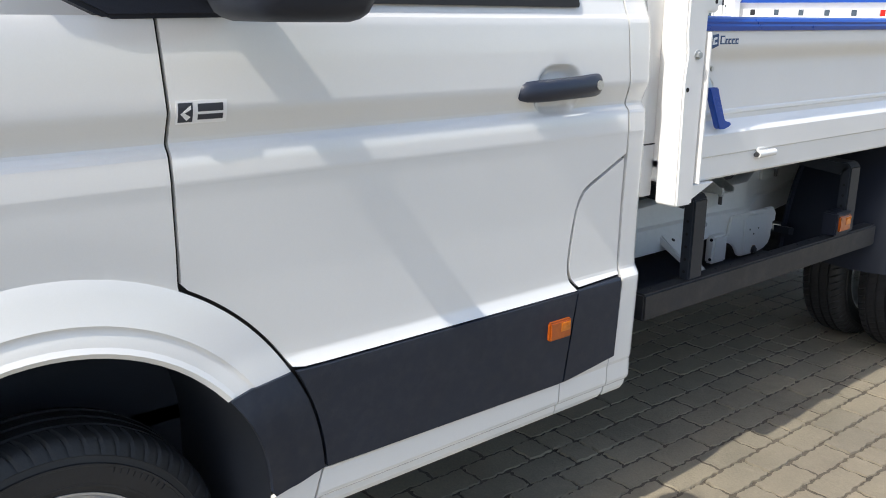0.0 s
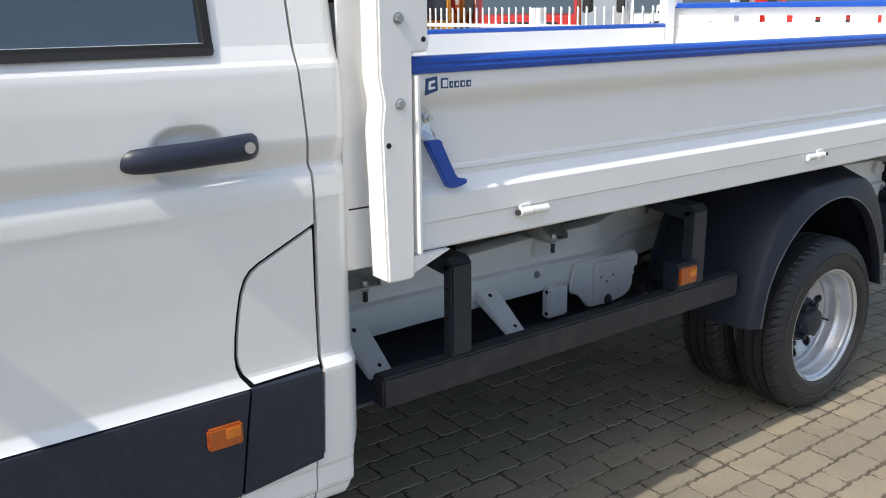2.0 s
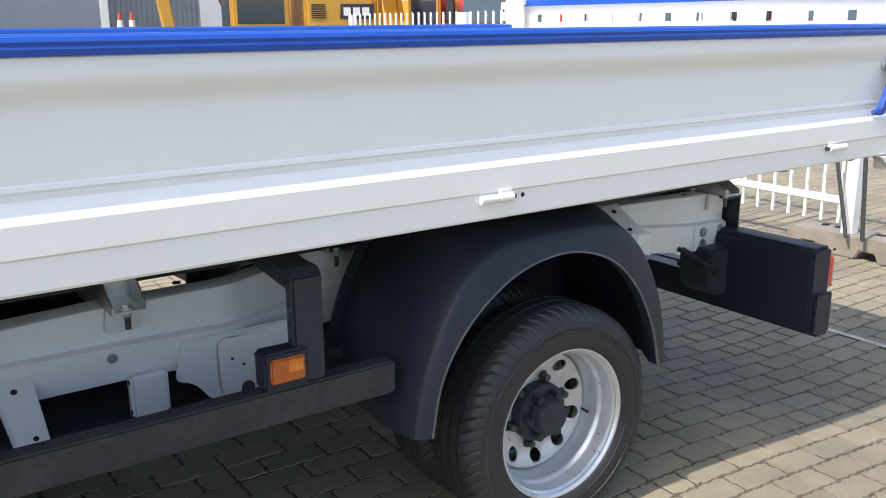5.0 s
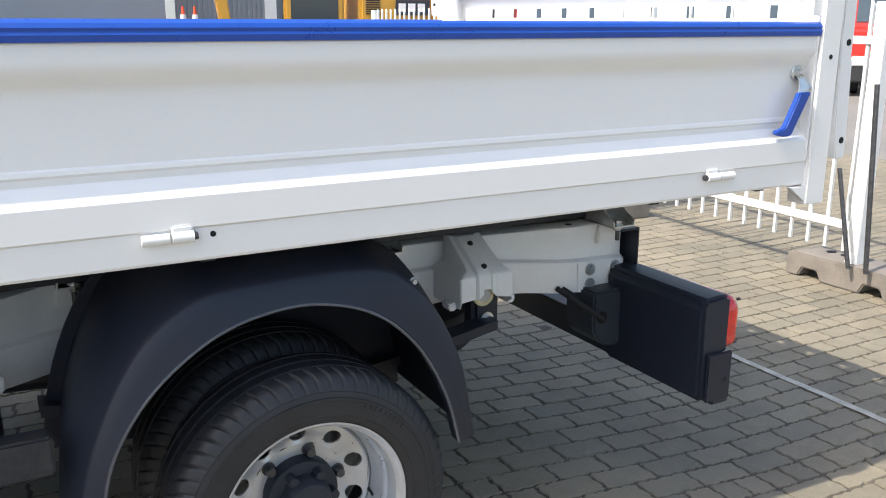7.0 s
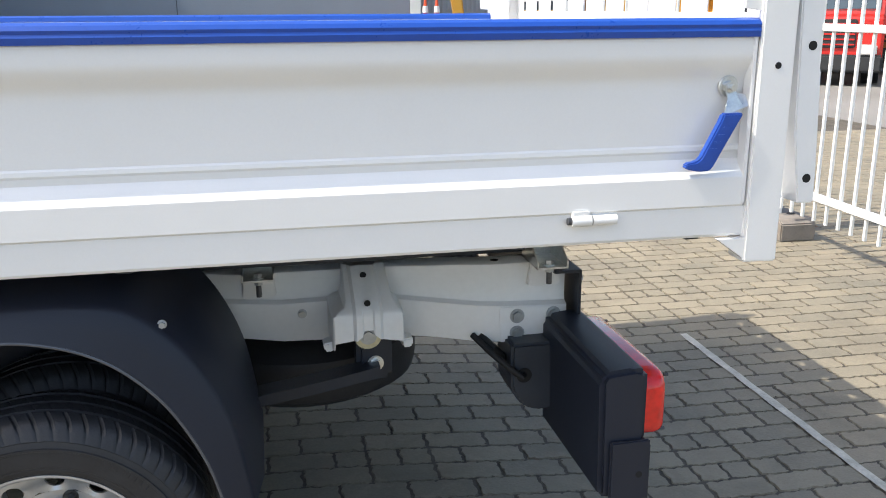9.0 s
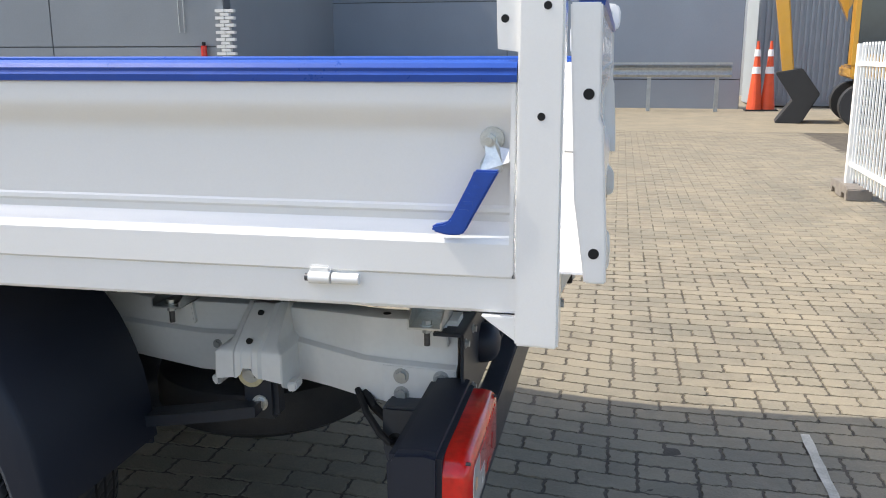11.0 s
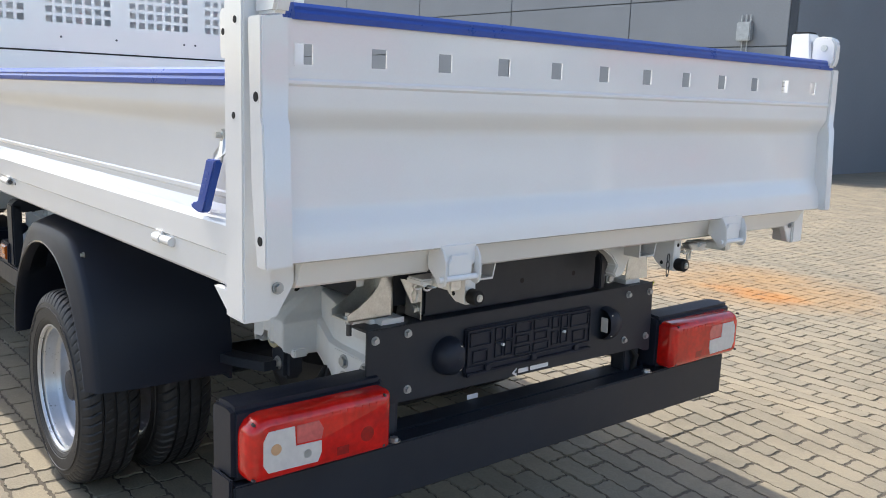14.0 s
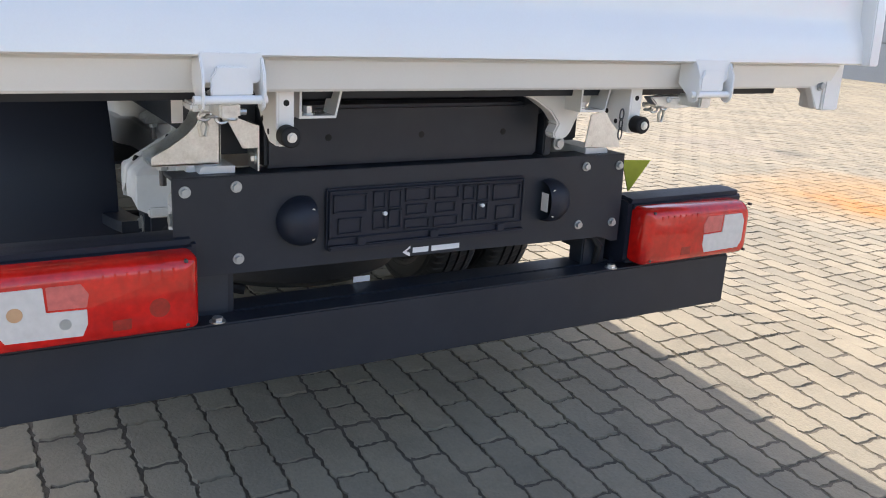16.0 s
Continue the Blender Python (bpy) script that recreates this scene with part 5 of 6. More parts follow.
def outrigger(x, w0, w1, skew):
    """A short pressed arm that drops from the chassis rail towards the underrun rail, narrower at its tip."""
    bm_ = bmesh.new()
    e = x + skew
    top = [(x - w0, 2.262, 0.652), (x + w0, 2.262, 0.652), (e + w1, 2.108, 0.531), (e - w1, 2.108, 0.531)]
    low = [(x - w0, 2.262, 0.612), (x + w0, 2.262, 0.612), (e + w1, 2.108, 0.515), (e - w1, 2.108, 0.515)]
    a = [bm_.verts.new(p) for p in top]
    b = [bm_.verts.new(p) for p in low]
    bm_.faces.new(a)
    bm_.faces.new(b[::-1])
    for i in range(4):
        bm_.faces.new((a[i], b[i], b[(i + 1) % 4], a[(i + 1) % 4]))
    bmesh.ops.bevel(bm_, geom=bm_.edges[:], offset=0.005, segments=2, affect="EDGES")
    o = part("outrigger", bm_, FRAME_WHITE, truck, "white pressed steel outrigger", smooth=30)
    for u, xx, r in ((0.2, x, 0.0075), (0.87, e + 0.008, 0.0065)):
        c = Vector((xx, 2.262 - 0.154 * u, 0.652 - 0.121 * u))
        part("outrigger_hole", cyl(bmesh.new(), c - Vector((0, -0.0012, 0.0016)), c + Vector((0, -0.0005, 0.0006)), r, 12), HOLE, o)


outrigger(2.677, 0.048, 0.042, 0.012)
outrigger(3.198, 0.045, 0.037, 0.012)
# mirrored rail and tank-like block, unseen, added to cut light under the truck
part("underrun_rail", slab(2.53, 4.0, 2 * YC - 1.90, 2 * YC - 1.846, 0.56, 0.644, 0.006), RAIL_GREY, truck, "dark grey side underrun rail")
part("added_far_block", slab(2.6, 3.7, 3.42, 3.74, 0.26, 0.62, 0.05), BLACK_PLASTIC, truck, "black tank-like block added unseen on the far side to keep light out", smooth=30)
# dark floor tray behind the rail; its unseen far part is added to shade the ground
part("tray", pr([(1.895, 0.57), (2.08, 0.475), (2.3, 0.455), (3.35, 0.455), (3.35, 0.443), (2.3, 0.443), (2.08, 0.463), (1.895, 0.56)], "x", 2.43, 3.92), TRAY_SLATE, truck, "dark slate undertray behind the underrun rail, extended unseen to shade the ground")
# body mounts
def body_mount(x, half=0.042, studs=(0.0,)):
    """A folded zinc bracket on the rail: a shelf between two curved cheeks, bolted through."""
    d = lerp_table(RAIL_Y, x) - 2.257
    zb = lerp_table(RAIL_TOP, x) + 0.0005
    cheek = [(2.187 + d, zb), (2.187 + d, zb + 0.02), (2.222 + d, zb + 0.038), (2.262 + d, zb + 0.066), (2.28 + d, zb + 0.086), (2.29 + d, zb + 0.11), (2.33 + d, zb + 0.112), (2.33 + d, zb)]
    p = part("body_mount", slab(x - half, x + half, 2.325 + d, 2.33 + d, zb, zb + 0.112, 0.001), ZINC, truck, "zinc-plated body mounting bracket")
    part("mount_shelf", slab(x - half, x + half, 2.187 + d, 2.325 + d, zb, zb + 0.005, 0.001), ZINC, p)
    for sx in (-1, 1):
        part("mount_cheek", pr(cheek, "x", *sorted((x + sx * half, x + sx * (half - 0.004)))), ZINC, p)
    part("mount_tab", pr([(x - half + 0.004, zb - 0.001), (x + half - 0.004, zb - 0.001), (x + half + 0.004, zb - 0.062), (x + half - 0.012, zb - 0.068), (x - half + 0.012, zb - 0.068), (x - half - 0.004, zb - 0.062)], "y", 2.258 + d, 2.2775 + d, 0.003), FRAME_WHITE, p)
    for sx in studs:
        part("mount_bolt", hexbolt(bmesh.new(), (x + sx, 2.218 + d, zb + 0.005), (0, 0, 1), 0.0125, 0.01), ZINC, p)
        part("mount_bolt", hexbolt(bmesh.new(), (x + sx, 2.326 + d, zb + 0.08), (0, -1, 0), 0.012, 0.01), ZINC, p)
        part("mount_nut", hexbolt(bmesh.new(), (x + sx, 2.218 + d, zb), (0, 0, -1), 0.012, 0.012), GALV, p)
        part("mount_stud", cyl(bmesh.new(), (x + sx, 2.218 + d, zb - 0.048), (x + sx, 2.218 + d, zb), 0.0075, 10), STEEL_DARK, p)


body_mount(2.65, 0.1, (-0.062, 0.062))
for x in (3.465, 4.115, 4.972, 5.725):
    body_mount(x)
# black tipping subframe between chassis and bed
for y0 in (2.332, 2 * YC - 2.432):
    part("subframe_rail", slab(2.5, 5.72, y0, y0 + 0.1, 0.812, 0.958, 0.006), BLACK_PAINT, truck, "black tipping subframe rail")
for x in (2.5, 3.4, 4.3, 5.2):
    part("subframe_crossbeam", slab(x, x + 0.08, 2.37, 2 * YC - 2.37, 0.835, 0.95, 0.006), BLACK_PAINT, truck)
part("tipping_cylinder", cyl(bmesh.new(), (3.9, YC, 0.62), (3.9, YC, 1.0), 0.09, 20), STEEL_DARK, truck, smooth=True)
part("under_cab_box", slab(2.3, 2.46, 1.9, 2.3, 0.40, 0.60, 0.015), BLACK_PLASTIC, truck)

# ---- underrun rail ----
ur = part("underrun_rail", slab(2.53, 4.0, 1.846, 1.90, 0.56, 0.644, 0.006), RAIL_GREY, truck, "dark grey side underrun rail")
for k in range(16):
    part("rail_hole", cyl(bmesh.new(), (2.6 + 0.085 * k, 1.88, 0.6435), (2.6 + 0.085 * k, 1.88, 0.6445), 0.004, 8), HOLE, ur)
for x0, x1 in ((2.752, 2.822), (3.735, 3.812)):
    leg = part("underrun_leg", slab(x0, x1, 1.852, 1.892, 0.644, 0.90, 0.006), BLACK_PAINT, truck, "black underrun leg")
    part("leg_arm", pr([(1.852, 0.895), (1.892, 0.865), (2.28, 0.90), (2.28, 0.945), (1.92, 0.915), (1.87, 0.915)], "x", x0, x1, 0.004), BLACK_PAINT, leg)
    for k in range(5):
        part("leg_hole", cyl(bmesh.new(), (x0 - 0.0005, 1.872, 0.67 + 0.04 * k), (x0 + 0.003, 1.872, 0.67 + 0.04 * k), 0.005, 8), HOLE, leg)
lampbox = part("marker_box", slab(3.655, 3.765, 1.842, 1.90, 0.646, 0.736, 0.006), BLACK_PLASTIC, truck, "black side marker housing")
marker_lamp("side_marker", 3.668, 3.752, 1.84, 0.664, 0.722, lampbox, "amber side marker lamp")

# ---- rear mudguard ----
# glossy lip, its base colour lifted above the guard's to paint in a sun glint
LIP_GLINT = material("glossy_edge_painted_glint", (0.075, 0.08, 0.092), 0.16, vary=0.05, rvary=0.04)


def finer(pts, n=5):
    """A smooth curve through the points."""
    out = []
    for k in range(len(pts) - 1):
        p0, p1, p2, p3 = (Vector(pts[min(max(k + d, 0), len(pts) - 1)]) for d in (-1, 0, 1, 2))
        for j in range(n):
            t = j / n
            out.append(tuple(0.5 * ((2 * p1) + (p2 - p0) * t + (2 * p0 - 5 * p1 + 4 * p2 - p3) * t * t + (3 * p1 - p0 - 3 * p2 + p3) * t ** 3)))
    return out + [tuple(pts[-1])]


def guard(flip):
    m = (lambda y: 2 * YC - y - 0.032) if flip else (lambda y: y + 0.032)
    inner = [(4.065, 0.44), (4.085, 0.55), (4.115, 0.625), (4.168, 0.702), (4.235, 0.765), (4.32, 0.818), (4.41, 0.846), (4.51, 0.854), (4.61, 0.834), (4.69, 0.795), (4.757, 0.735), (4.808, 0.665), (4.858, 0.56), (4.89, 0.44)]
    outer = [(4.022, 0.44), (4.045, 0.55), (4.075, 0.64), (4.125, 0.74), (4.19, 0.825), (4.29, 0.893), (4.40, 0.908), (4.53, 0.912), (4.63, 0.909), (4.72, 0.893), (4.80, 0.83), (4.86, 0.745), (4.912, 0.62), (4.945, 0.44)]
    top = [(4.0, 0.44), (4.015, 0.55), (4.04, 0.65), (4.085, 0.76), (4.15, 0.86), (4.25, 0.93), (4.38, 0.95), (4.53, 0.953), (4.65, 0.95), (4.755, 0.925), (4.83, 0.85), (4.89, 0.755), (4.935, 0.63), (4.965, 0.44)]
    inner_f, outer_f, top_f = finer(inner), finer(outer), finer(top)
    bm_ = bmesh.new()
    cols = []
    for i, o, t in zip(inner_f, outer_f, top_f):
        ring = [(i[0], 1.79, i[1]), (i[0], 1.757, i[1]), (i[0] * 0.95 + o[0] * 0.05, 1.750, i[1] * 0.95 + o[1] * 0.05), (i[0] * 0.5 + o[0] * 0.5, 1.760, i[1] * 0.5 + o[1] * 0.5), (o[0] * 0.92 + i[0] * 0.08, 1.770, o[1] * 0.92 + i[1] * 0.08), (o[0], 1.776, o[1]),
                (t[0] * 0.12 + o[0] * 0.88, 1.790, t[1] * 0.12 + o[1] * 0.88), (t[0], 1.90, t[1]), (t[0] + 0.034 * smooth01((4.35 - t[0]) / 0.15), 2.22, t[1]), (i[0] * 0.2 + t[0] * 0.8 + 0.03 * smooth01((4.35 - t[0]) / 0.15), 2.22, i[1] * 0.2 + t[1] * 0.8), (i[0] * 0.3 + t[0] * 0.7, 1.87, i[1] * 0.3 + t[1] * 0.7)]
        cols.append([bm_.verts.new((x, m(y), z)) for x, y, z in ring])
    for a, b in zip(cols, cols[1:]):
        for k in range(11):
            bm_.faces.new((a[k], a[(k + 1) % 11], b[(k + 1) % 11], b[k]))
    bm_.faces.new(cols[0])
    bm_.faces.new(cols[-1][::-1])
    g = part("mudguard", bm_, BLACK_PLASTIC, truck, "black plastic mudguard over the twin rear wheels", smooth=40)
    if not flip:
        part("guard_lip", tube(bmesh.new(), [(x, m(1.7525), z) for x, z in inner_f], 0.0042, 8), LIP_GLINT, g, "glossy rolled lip, coloured paler for its sunlit glint", smooth=True)
    wall_ = [(x, z) for x, z in top_f[2:-2:2]]
    part("inner_wall", pr([(x, z - 0.004) for x, z in wall_] + [(4.95, 0.412), (4.05, 0.412)], "y", *sorted((m(2.216), m(2.226)))), BLACK_PLASTIC, g, "black inner wall of the mudguard")
    for x, z in ((4.255, 0.858), (4.788, 0.855)):
        bolt((x, m(1.796), z), (0, -1 if not flip else 1, 0), g, 0.0065, GALV)


guard(False)
guard(True)

# ---- tail ----
panel = part("rear_panel", pr([(2.215, 0.785), (3.412, 0.788), (3.418, 0.66), (3.418, 0.545), (3.395, 0.545), (3.36, 0.56), (2.25, 0.572), (2.215, 0.572)], "x", 5.808, 5.816, 0.001), BLACK_PAINT, truck, "black powder-coated rear panel")
part("panel_fold", slab(5.74, 5.815, 2.215, 3.412, 0.779, 0.787, 0.001), BLACK_PAINT, panel)
for y, z in ((2.24, 0.757), (2.347, 0.762), (2.35, 0.604), (3.282, 0.759), (3.274, 0.602), (3.395, 0.757), (3.39, 0.60)):
    bolt((5.816, y, z), (1, 0, 0), panel, 0.0085, STEEL_DARK if z < 0 else GALV)
part("rear_crossbeam", slab(5.70, 5.788, 2.42, 3.14, 0.79, 0.925, 0.008), BLACK_PAINT, truck, "black rear crossbeam")
for y in (2.565, 2.8, 3.03):
    part("beam_hole", cyl(bmesh.new(), (5.7875, y, 0.854), (5.7885, y, 0.854), 0.008, 12), HOLE, truck)
for y in (3.15,):
    pv = part("tipping_pivot", pr([(5.70, 0.79), (5.80, 0.79), (5.80, 0.88), (5.77, 0.95), (5.72, 0.95), (5.70, 0.9)], "y", y, y + 0.025, 0.004), BLACK_PAINT, truck, "black tipping pivot lug")
    bolt((5.795, y + 0.05, 0.82), (1, 0, 0), pv, 0.012, GALV)
    part("pivot_tube", cyl(bmesh.new(), (5.76, y - 0.06, 0.92), (5.76, y + 0.1, 0.92), 0.03, 16), BLACK_PAINT, pv)
# cream pressed gussets beside the subframe
part("gusset", pr([(2.328, 0.912), (2.345, 0.908), (2.398, 0.888), (2.398, 0.84), (2.366, 0.84)], "x", 5.80, 5.804, 0.001), ZINC, truck, "zinc-plated gusset beside the subframe")
part("gusset_side", slab(5.735, 5.804, 2.398, 2.402, 0.79, 0.888, 0.001), ZINC, truck)
bolt((5.78, 2.398, 0.815), (0, -1, 0), truck, 0.011)
part("gusset", pr([(3.292, 0.805), (3.412, 0.80), (3.40, 0.895), (3.34, 0.897), (3.305, 0.89)], "x", 5.786, 5.79, 0.001), ZINC, truck, "zinc-plated gusset beside the subframe")
part("paper_label", slab(5.722, 5.7235, 2.24, 2.264, 0.884, 0.945, 0), STICKER_WHITE, truck, "white paper label with grey print")

# number plate carrier, moulded
pl = part("plate_carrier", slab(5.816, 5.828, 2.548, 3.082, 0.602, 0.746, 0.004), BLACK_PLASTIC, panel, "black moulded number plate carrier without a plate")


def ribframe(y0, y1, z0, z1):
    w = 0.004
    b_ = bmesh.new()
    for a in ((y0, y1, z0, z0 + w), (y0, y1, z1 - w, z1), (y0, y0 + w, z0, z1), (y1 - w, y1, z0, z1)):
        box(b_, 5.828, 5.833, a[0], a[1], a[2], a[3], 0.001, 1)
    part("plate_rib", b_, BLACK_PLASTIC, pl)


ribframe(2.552, 3.078, 0.63, 0.742)
rnd = random.Random(4)
for y0, y1 in ((2.562, 2.645), (2.985, 3.068)):
    ribframe(y0, y1, 0.69, 0.732)
    ribframe(y0 + 0.012, y1 - 0.012, 0.64, 0.678)
for y0 in (2.66, 2.70, 2.90, 2.94):
    ribframe(y0, y0 + 0.033, 0.70 + rnd.uniform(-0.01, 0.01), 0.735)
    ribframe(y0, y0 + 0.033, 0.645, 0.69)
for y0 in (2.742, 2.82):
    ribframe(y0, y0 + 0.068, 0.705, 0.738)
    ribframe(y0 + 0.004, y0 + 0.06, 0.672, 0.698)
    ribframe(y0, y0 + 0.068, 0.638, 0.664)
for y in (2.69, 2.955):
    part("rivet", cyl(bmesh.new(), (5.828, y, 0.682), (5.836, y, 0.682), 0.005, 10), STICKER_WHITE, pl)
part("plate_ledge", slab(5.826, 5.84, 2.55, 3.08, 0.604, 0.616, 0.003), BLACK_PLASTIC, pl)
for y in (2.62, 2.81, 3.0):
    part("plate_clip", slab(5.828, 5.838, y, y + 0.022, 0.612, 0.632, 0.002), BLACK_PLASTIC, pl)
part("dealer_mark", pr([(2.748, 0.578), (2.768, 0.592), (2.768, 0.586), (2.757, 0.58), (2.768, 0.575), (2.768, 0.566), (2.76, 0.57)], "x", 5.8163, 5.8175), STICKER_WHITE, pl)
for y0, y1 in ((2.775, 2.818), (2.826, 2.905)):
    part("dealer_bar", slab(5.8163, 5.8175, y0, y1, 0.574, 0.587, 0), STICKER_WHITE, pl)


def plate_light(y, s):
    """A half dome, cut flat on the side towards the plate, where its lens sits."""
    b_ = lathe(bmesh.new(), [(0.001, -0.052), (0.022, -0.05), (0.038, -0.043), (0.05, -0.03), (0.055, -0.012), (0.056, 0.0)], 0, 0, 0, 32)
    bmesh.ops.bisect_plane(b_, geom=b_.verts[:] + b_.edges[:] + b_.faces[:], plane_co=(s * 0.024, 0, 0), plane_no=(s, 0, 0), clear_outer=True)
    rim_ = [e for e in b_.edges if e.is_boundary and all(abs(v.co.x - s * 0.024) < 1e-5 for v in e.verts)]
    bmesh.ops.edgeloop_fill(b_, edges=rim_)
    l_ = part("plate_light", b_, BLACK_PLASTIC, panel, "black number plate lamp", smooth=35, m=Matrix.Translation((5.817, y, 0.678)) @ pose(0, 0, 0, 0, 0, 90))
    part("lamp_glass", slab(0.0238 if s > 0 else -0.0268, 0.0268 if s > 0 else -0.0238, -0.036, -0.008, -0.024, 0.024, 0.001), CLEAR_LENS, l_, "clear lamp glass")
    for z in (-0.032, 0.032):
        part("lamp_screw", cyl(bmesh.new(), (s * 0.013, -0.044, z), (s * 0.013, -0.036, z), 0.004, 8), ZINC, l_)


plate_light(2.49, 1)
plate_light(3.165, -1)

bar = part("rear_bumper_bar", slab(5.786, 5.852, 1.822, 3.832, 0.322, 0.474, 0.004), BLACK_PAINT, truck, "black steel rear underrun bar")
part("bar_lip", slab(5.70, 5.776, 2.2, 3.45, 0.462, 0.472, 0.002), BLACK_PAINT, bar)
part("end_plate", slab(5.748, 5.845, 1.812, 1.822, 0.34, 0.492, 0.004), BLACK_PLASTIC, bar)
part("end_hole", cyl(bmesh.new(), (5.82, 1.8115, 0.405), (5.82, 1.818, 0.405), 0.0085, 14), HOLE, bar)
for y in (2.297, 3.39):
    bolt((5.835, y, 0.474), (0, 0, 1), bar, 0.012)
for y in (2.27, 3.33):
    part("bar_hanger", slab(5.72, 5.78, y, y + 0.08, 0.47, 0.60, 0.004), BLACK_PAINT, bar)
part("cable", tube(bmesh.new(), [(5.75, 3.31, 0.56), (5.79, 3.35, 0.555), (5.80, 3.37, 0.53), (5.78, 3.375, 0.47)], 0.01, 8), SEAL, truck, smooth=True)
part("cable", tube(bmesh.new(), [(5.55, 2.27, 0.60), (5.58, 2.24, 0.575), (5.62, 2.25, 0.53), (5.66, 2.3, 0.51), (5.70, 2.4, 0.49)], 0.012, 8), SEAL, truck, smooth=True)
SLATE = material("slate_plastic", (0.026, 0.033, 0.045), 0.5, vary=0.1, scale=10, grain=200, bump=0.06)
cover = part("underfloor_cover", pr([(5.617, 0.60), (5.617, 0.493)] + arc(5.705, 0.493, 0.088, 190, 350, 16) + [(5.793, 0.493), (5.793, 0.60)], "y", 2.185, 2.335, 0.016), SLATE, truck, "slate grey rounded plastic cover hung below the frame", smooth=35)
for x, z, r in ((5.652, 0.512, 0.021), (5.772, 0.548, 0.014)):
    part("cover_opening", cyl(bmesh.new(), (x, 2.1835, z), (x, 2.19, z), r, 20), HOLE, cover)
part("cover_cable", tube(bmesh.new(), [(5.652, 2.19, 0.512), (5.64, 2.165, 0.515), (5.615, 2.17, 0.535), (5.57, 2.21, 0.57), (5.53, 2.27, 0.605)], 0.009, 8), SEAL, cover, smooth=True)
part("small_tag", slab(5.70, 5.701, 2.675, 2.72, 0.474, 0.489, 0), STICKER_WHITE, truck)


DEEP_RED = material("deep_red_reflector", (0.32, 0.006, 0.005), 0.2, coat=0.4, vary=0.25, scale=40, grain=200, rvary=0.05)


def tail_lamp(flip):
    m = (lambda y: 5.695 - y) if flip else (lambda y: y)
    ya, yb = sorted((m(1.824), m(2.258)))
    hs = bmesh.new()
    prism(hs, [(5.728, 0.345), (5.722, 0.64), (5.734, 0.66), (5.805, 0.666), (5.838, 0.658), (5.838, 0.478), (5.784, 0.478), (5.784, 0.338)], "y", ya, yb, 0.014)
    l_ = part("tail_lamp", hs, BLACK_PLASTIC, truck, "rear lamp unit with red and clear lens in a black housing", smooth=30)
    ln = bmesh.new()
    rings_ = []
    for x, d in ((5.832, 0.0), (5.868, 0.0), (5.881, 0.003), (5.889, 0.009), (5.8945, 0.018), (5.897, 0.03)):
        ring = []
        for cy, cz, r, a0 in ((1.837 + 0.05, 0.646 - 0.05, 0.05, 90), (1.837 + 0.03, 0.484 + 0.03, 0.03, 180), (2.248 - 0.018, 0.484 + 0.018, 0.018, 270), (2.248 - 0.018, 0.646 - 0.018, 0.018, 0)):
            for k in range(5):
                t = radians(a0 + 22.5 * k)
                rr = max(r - d, 0.002) if r > d else 0.002
                kk = max(r, d + 0.002)
                ycn = cy + (kk - r) * (1 if cy < 2 else -1)
                zcn = cz + (kk - r) * (1 if cz < 0.56 else -1)
                ring.append(ln.verts.new((x, m(ycn + rr * math.cos(t)), zcn + rr * math.sin(t))))
        rings_.append(ring)
    for ra, rb_ in zip(rings_, rings_[1:]):
        for k in range(20):
            ln.faces.new((ra[k], ra[(k + 1) % 20], rb_[(k + 1) % 20], rb_[k]))
    ln.faces.new(rings_[0][::-1])
    ln.faces.new(rings_[-1])
    lens = part("red_lens", ln, RED_LENS, l_, "glossy red lamp lens", smooth=40)
    for y0, z0, w_, h_ in ((2.075, 0.508, 0.035, 0.022),):
        part("lens_field", slab(5.8966, 5.8976, *sorted((m(y0), m(y0 + w_))), z0, z0 + h_, 0), DEEP_RED, lens)
    c = [(m(1.885), 0.51), (m(2.02), 0.507), (m(2.03), 0.53), (m(2.03), 0.56), (m(1.958), 0.562), (m(1.955), 0.612), (m(1.885), 0.612), (m(1.872), 0.59), (m(1.872), 0.53)]
    part("clear_lens", pr(c, "x", 5.892, 5.8985, 0.001), CLEAR_LENS, lens, "clear reversing and indicator lens")
    part("pale_lens", pr([(m(1.962), 0.566), (m(2.03), 0.564), (m(2.035), 0.59), (m(2.022), 0.612), (m(1.96), 0.612)], "x", 5.892, 5.8985, 0.001), PINK_LENS, lens)
    if not flip:
        part("bulb", cyl(bmesh.new(), (5.8986, 1.905, 0.565), (5.8994, 1.905, 0.565), 0.014, 16), BULB_AMBER, lens)
        part("bulb", cyl(bmesh.new(), (5.8986, 1.99, 0.535), (5.8992, 1.99, 0.535), 0.011, 16), GALV, lens)
        part("lens_field", cyl(bmesh.new(), (5.8966, 2.165, 0.545), (5.8974, 2.165, 0.545), 0.02, 20), DEEP_RED, lens)
    for k in range(7):
        yy = sorted((m(2.06 + 0.022 * k), m(2.064 + 0.022 * k)))
        part("lens_rib", slab(5.8955, 5.8972, yy[0], yy[1], 0.60, 0.625, 0), RED_LENS, lens)
    for y, z in ((1.85, 0.635), (2.22, 0.635), (2.22, 0.5), (1.85, 0.498)):
        part("lens_screw", cyl(bmesh.new(), (5.885, m(y), z), (5.895, m(y), z), 0.004, 8), STEEL_DARK, lens)


tail_lamp(False)
tail_lamp(True)
part("yellow_flap", pr([(3.598, 0.722), (3.712, 0.716), (3.635, 0.622)], "x", 5.60, 5.604), YELLOW_FLAP, truck, "yellow-green triangular plate")
part("lamp_arm", slab(5.64, 5.72, 2.25, 2.34, 0.50, 0.60, 0.006), BLACK_PAINT, truck)
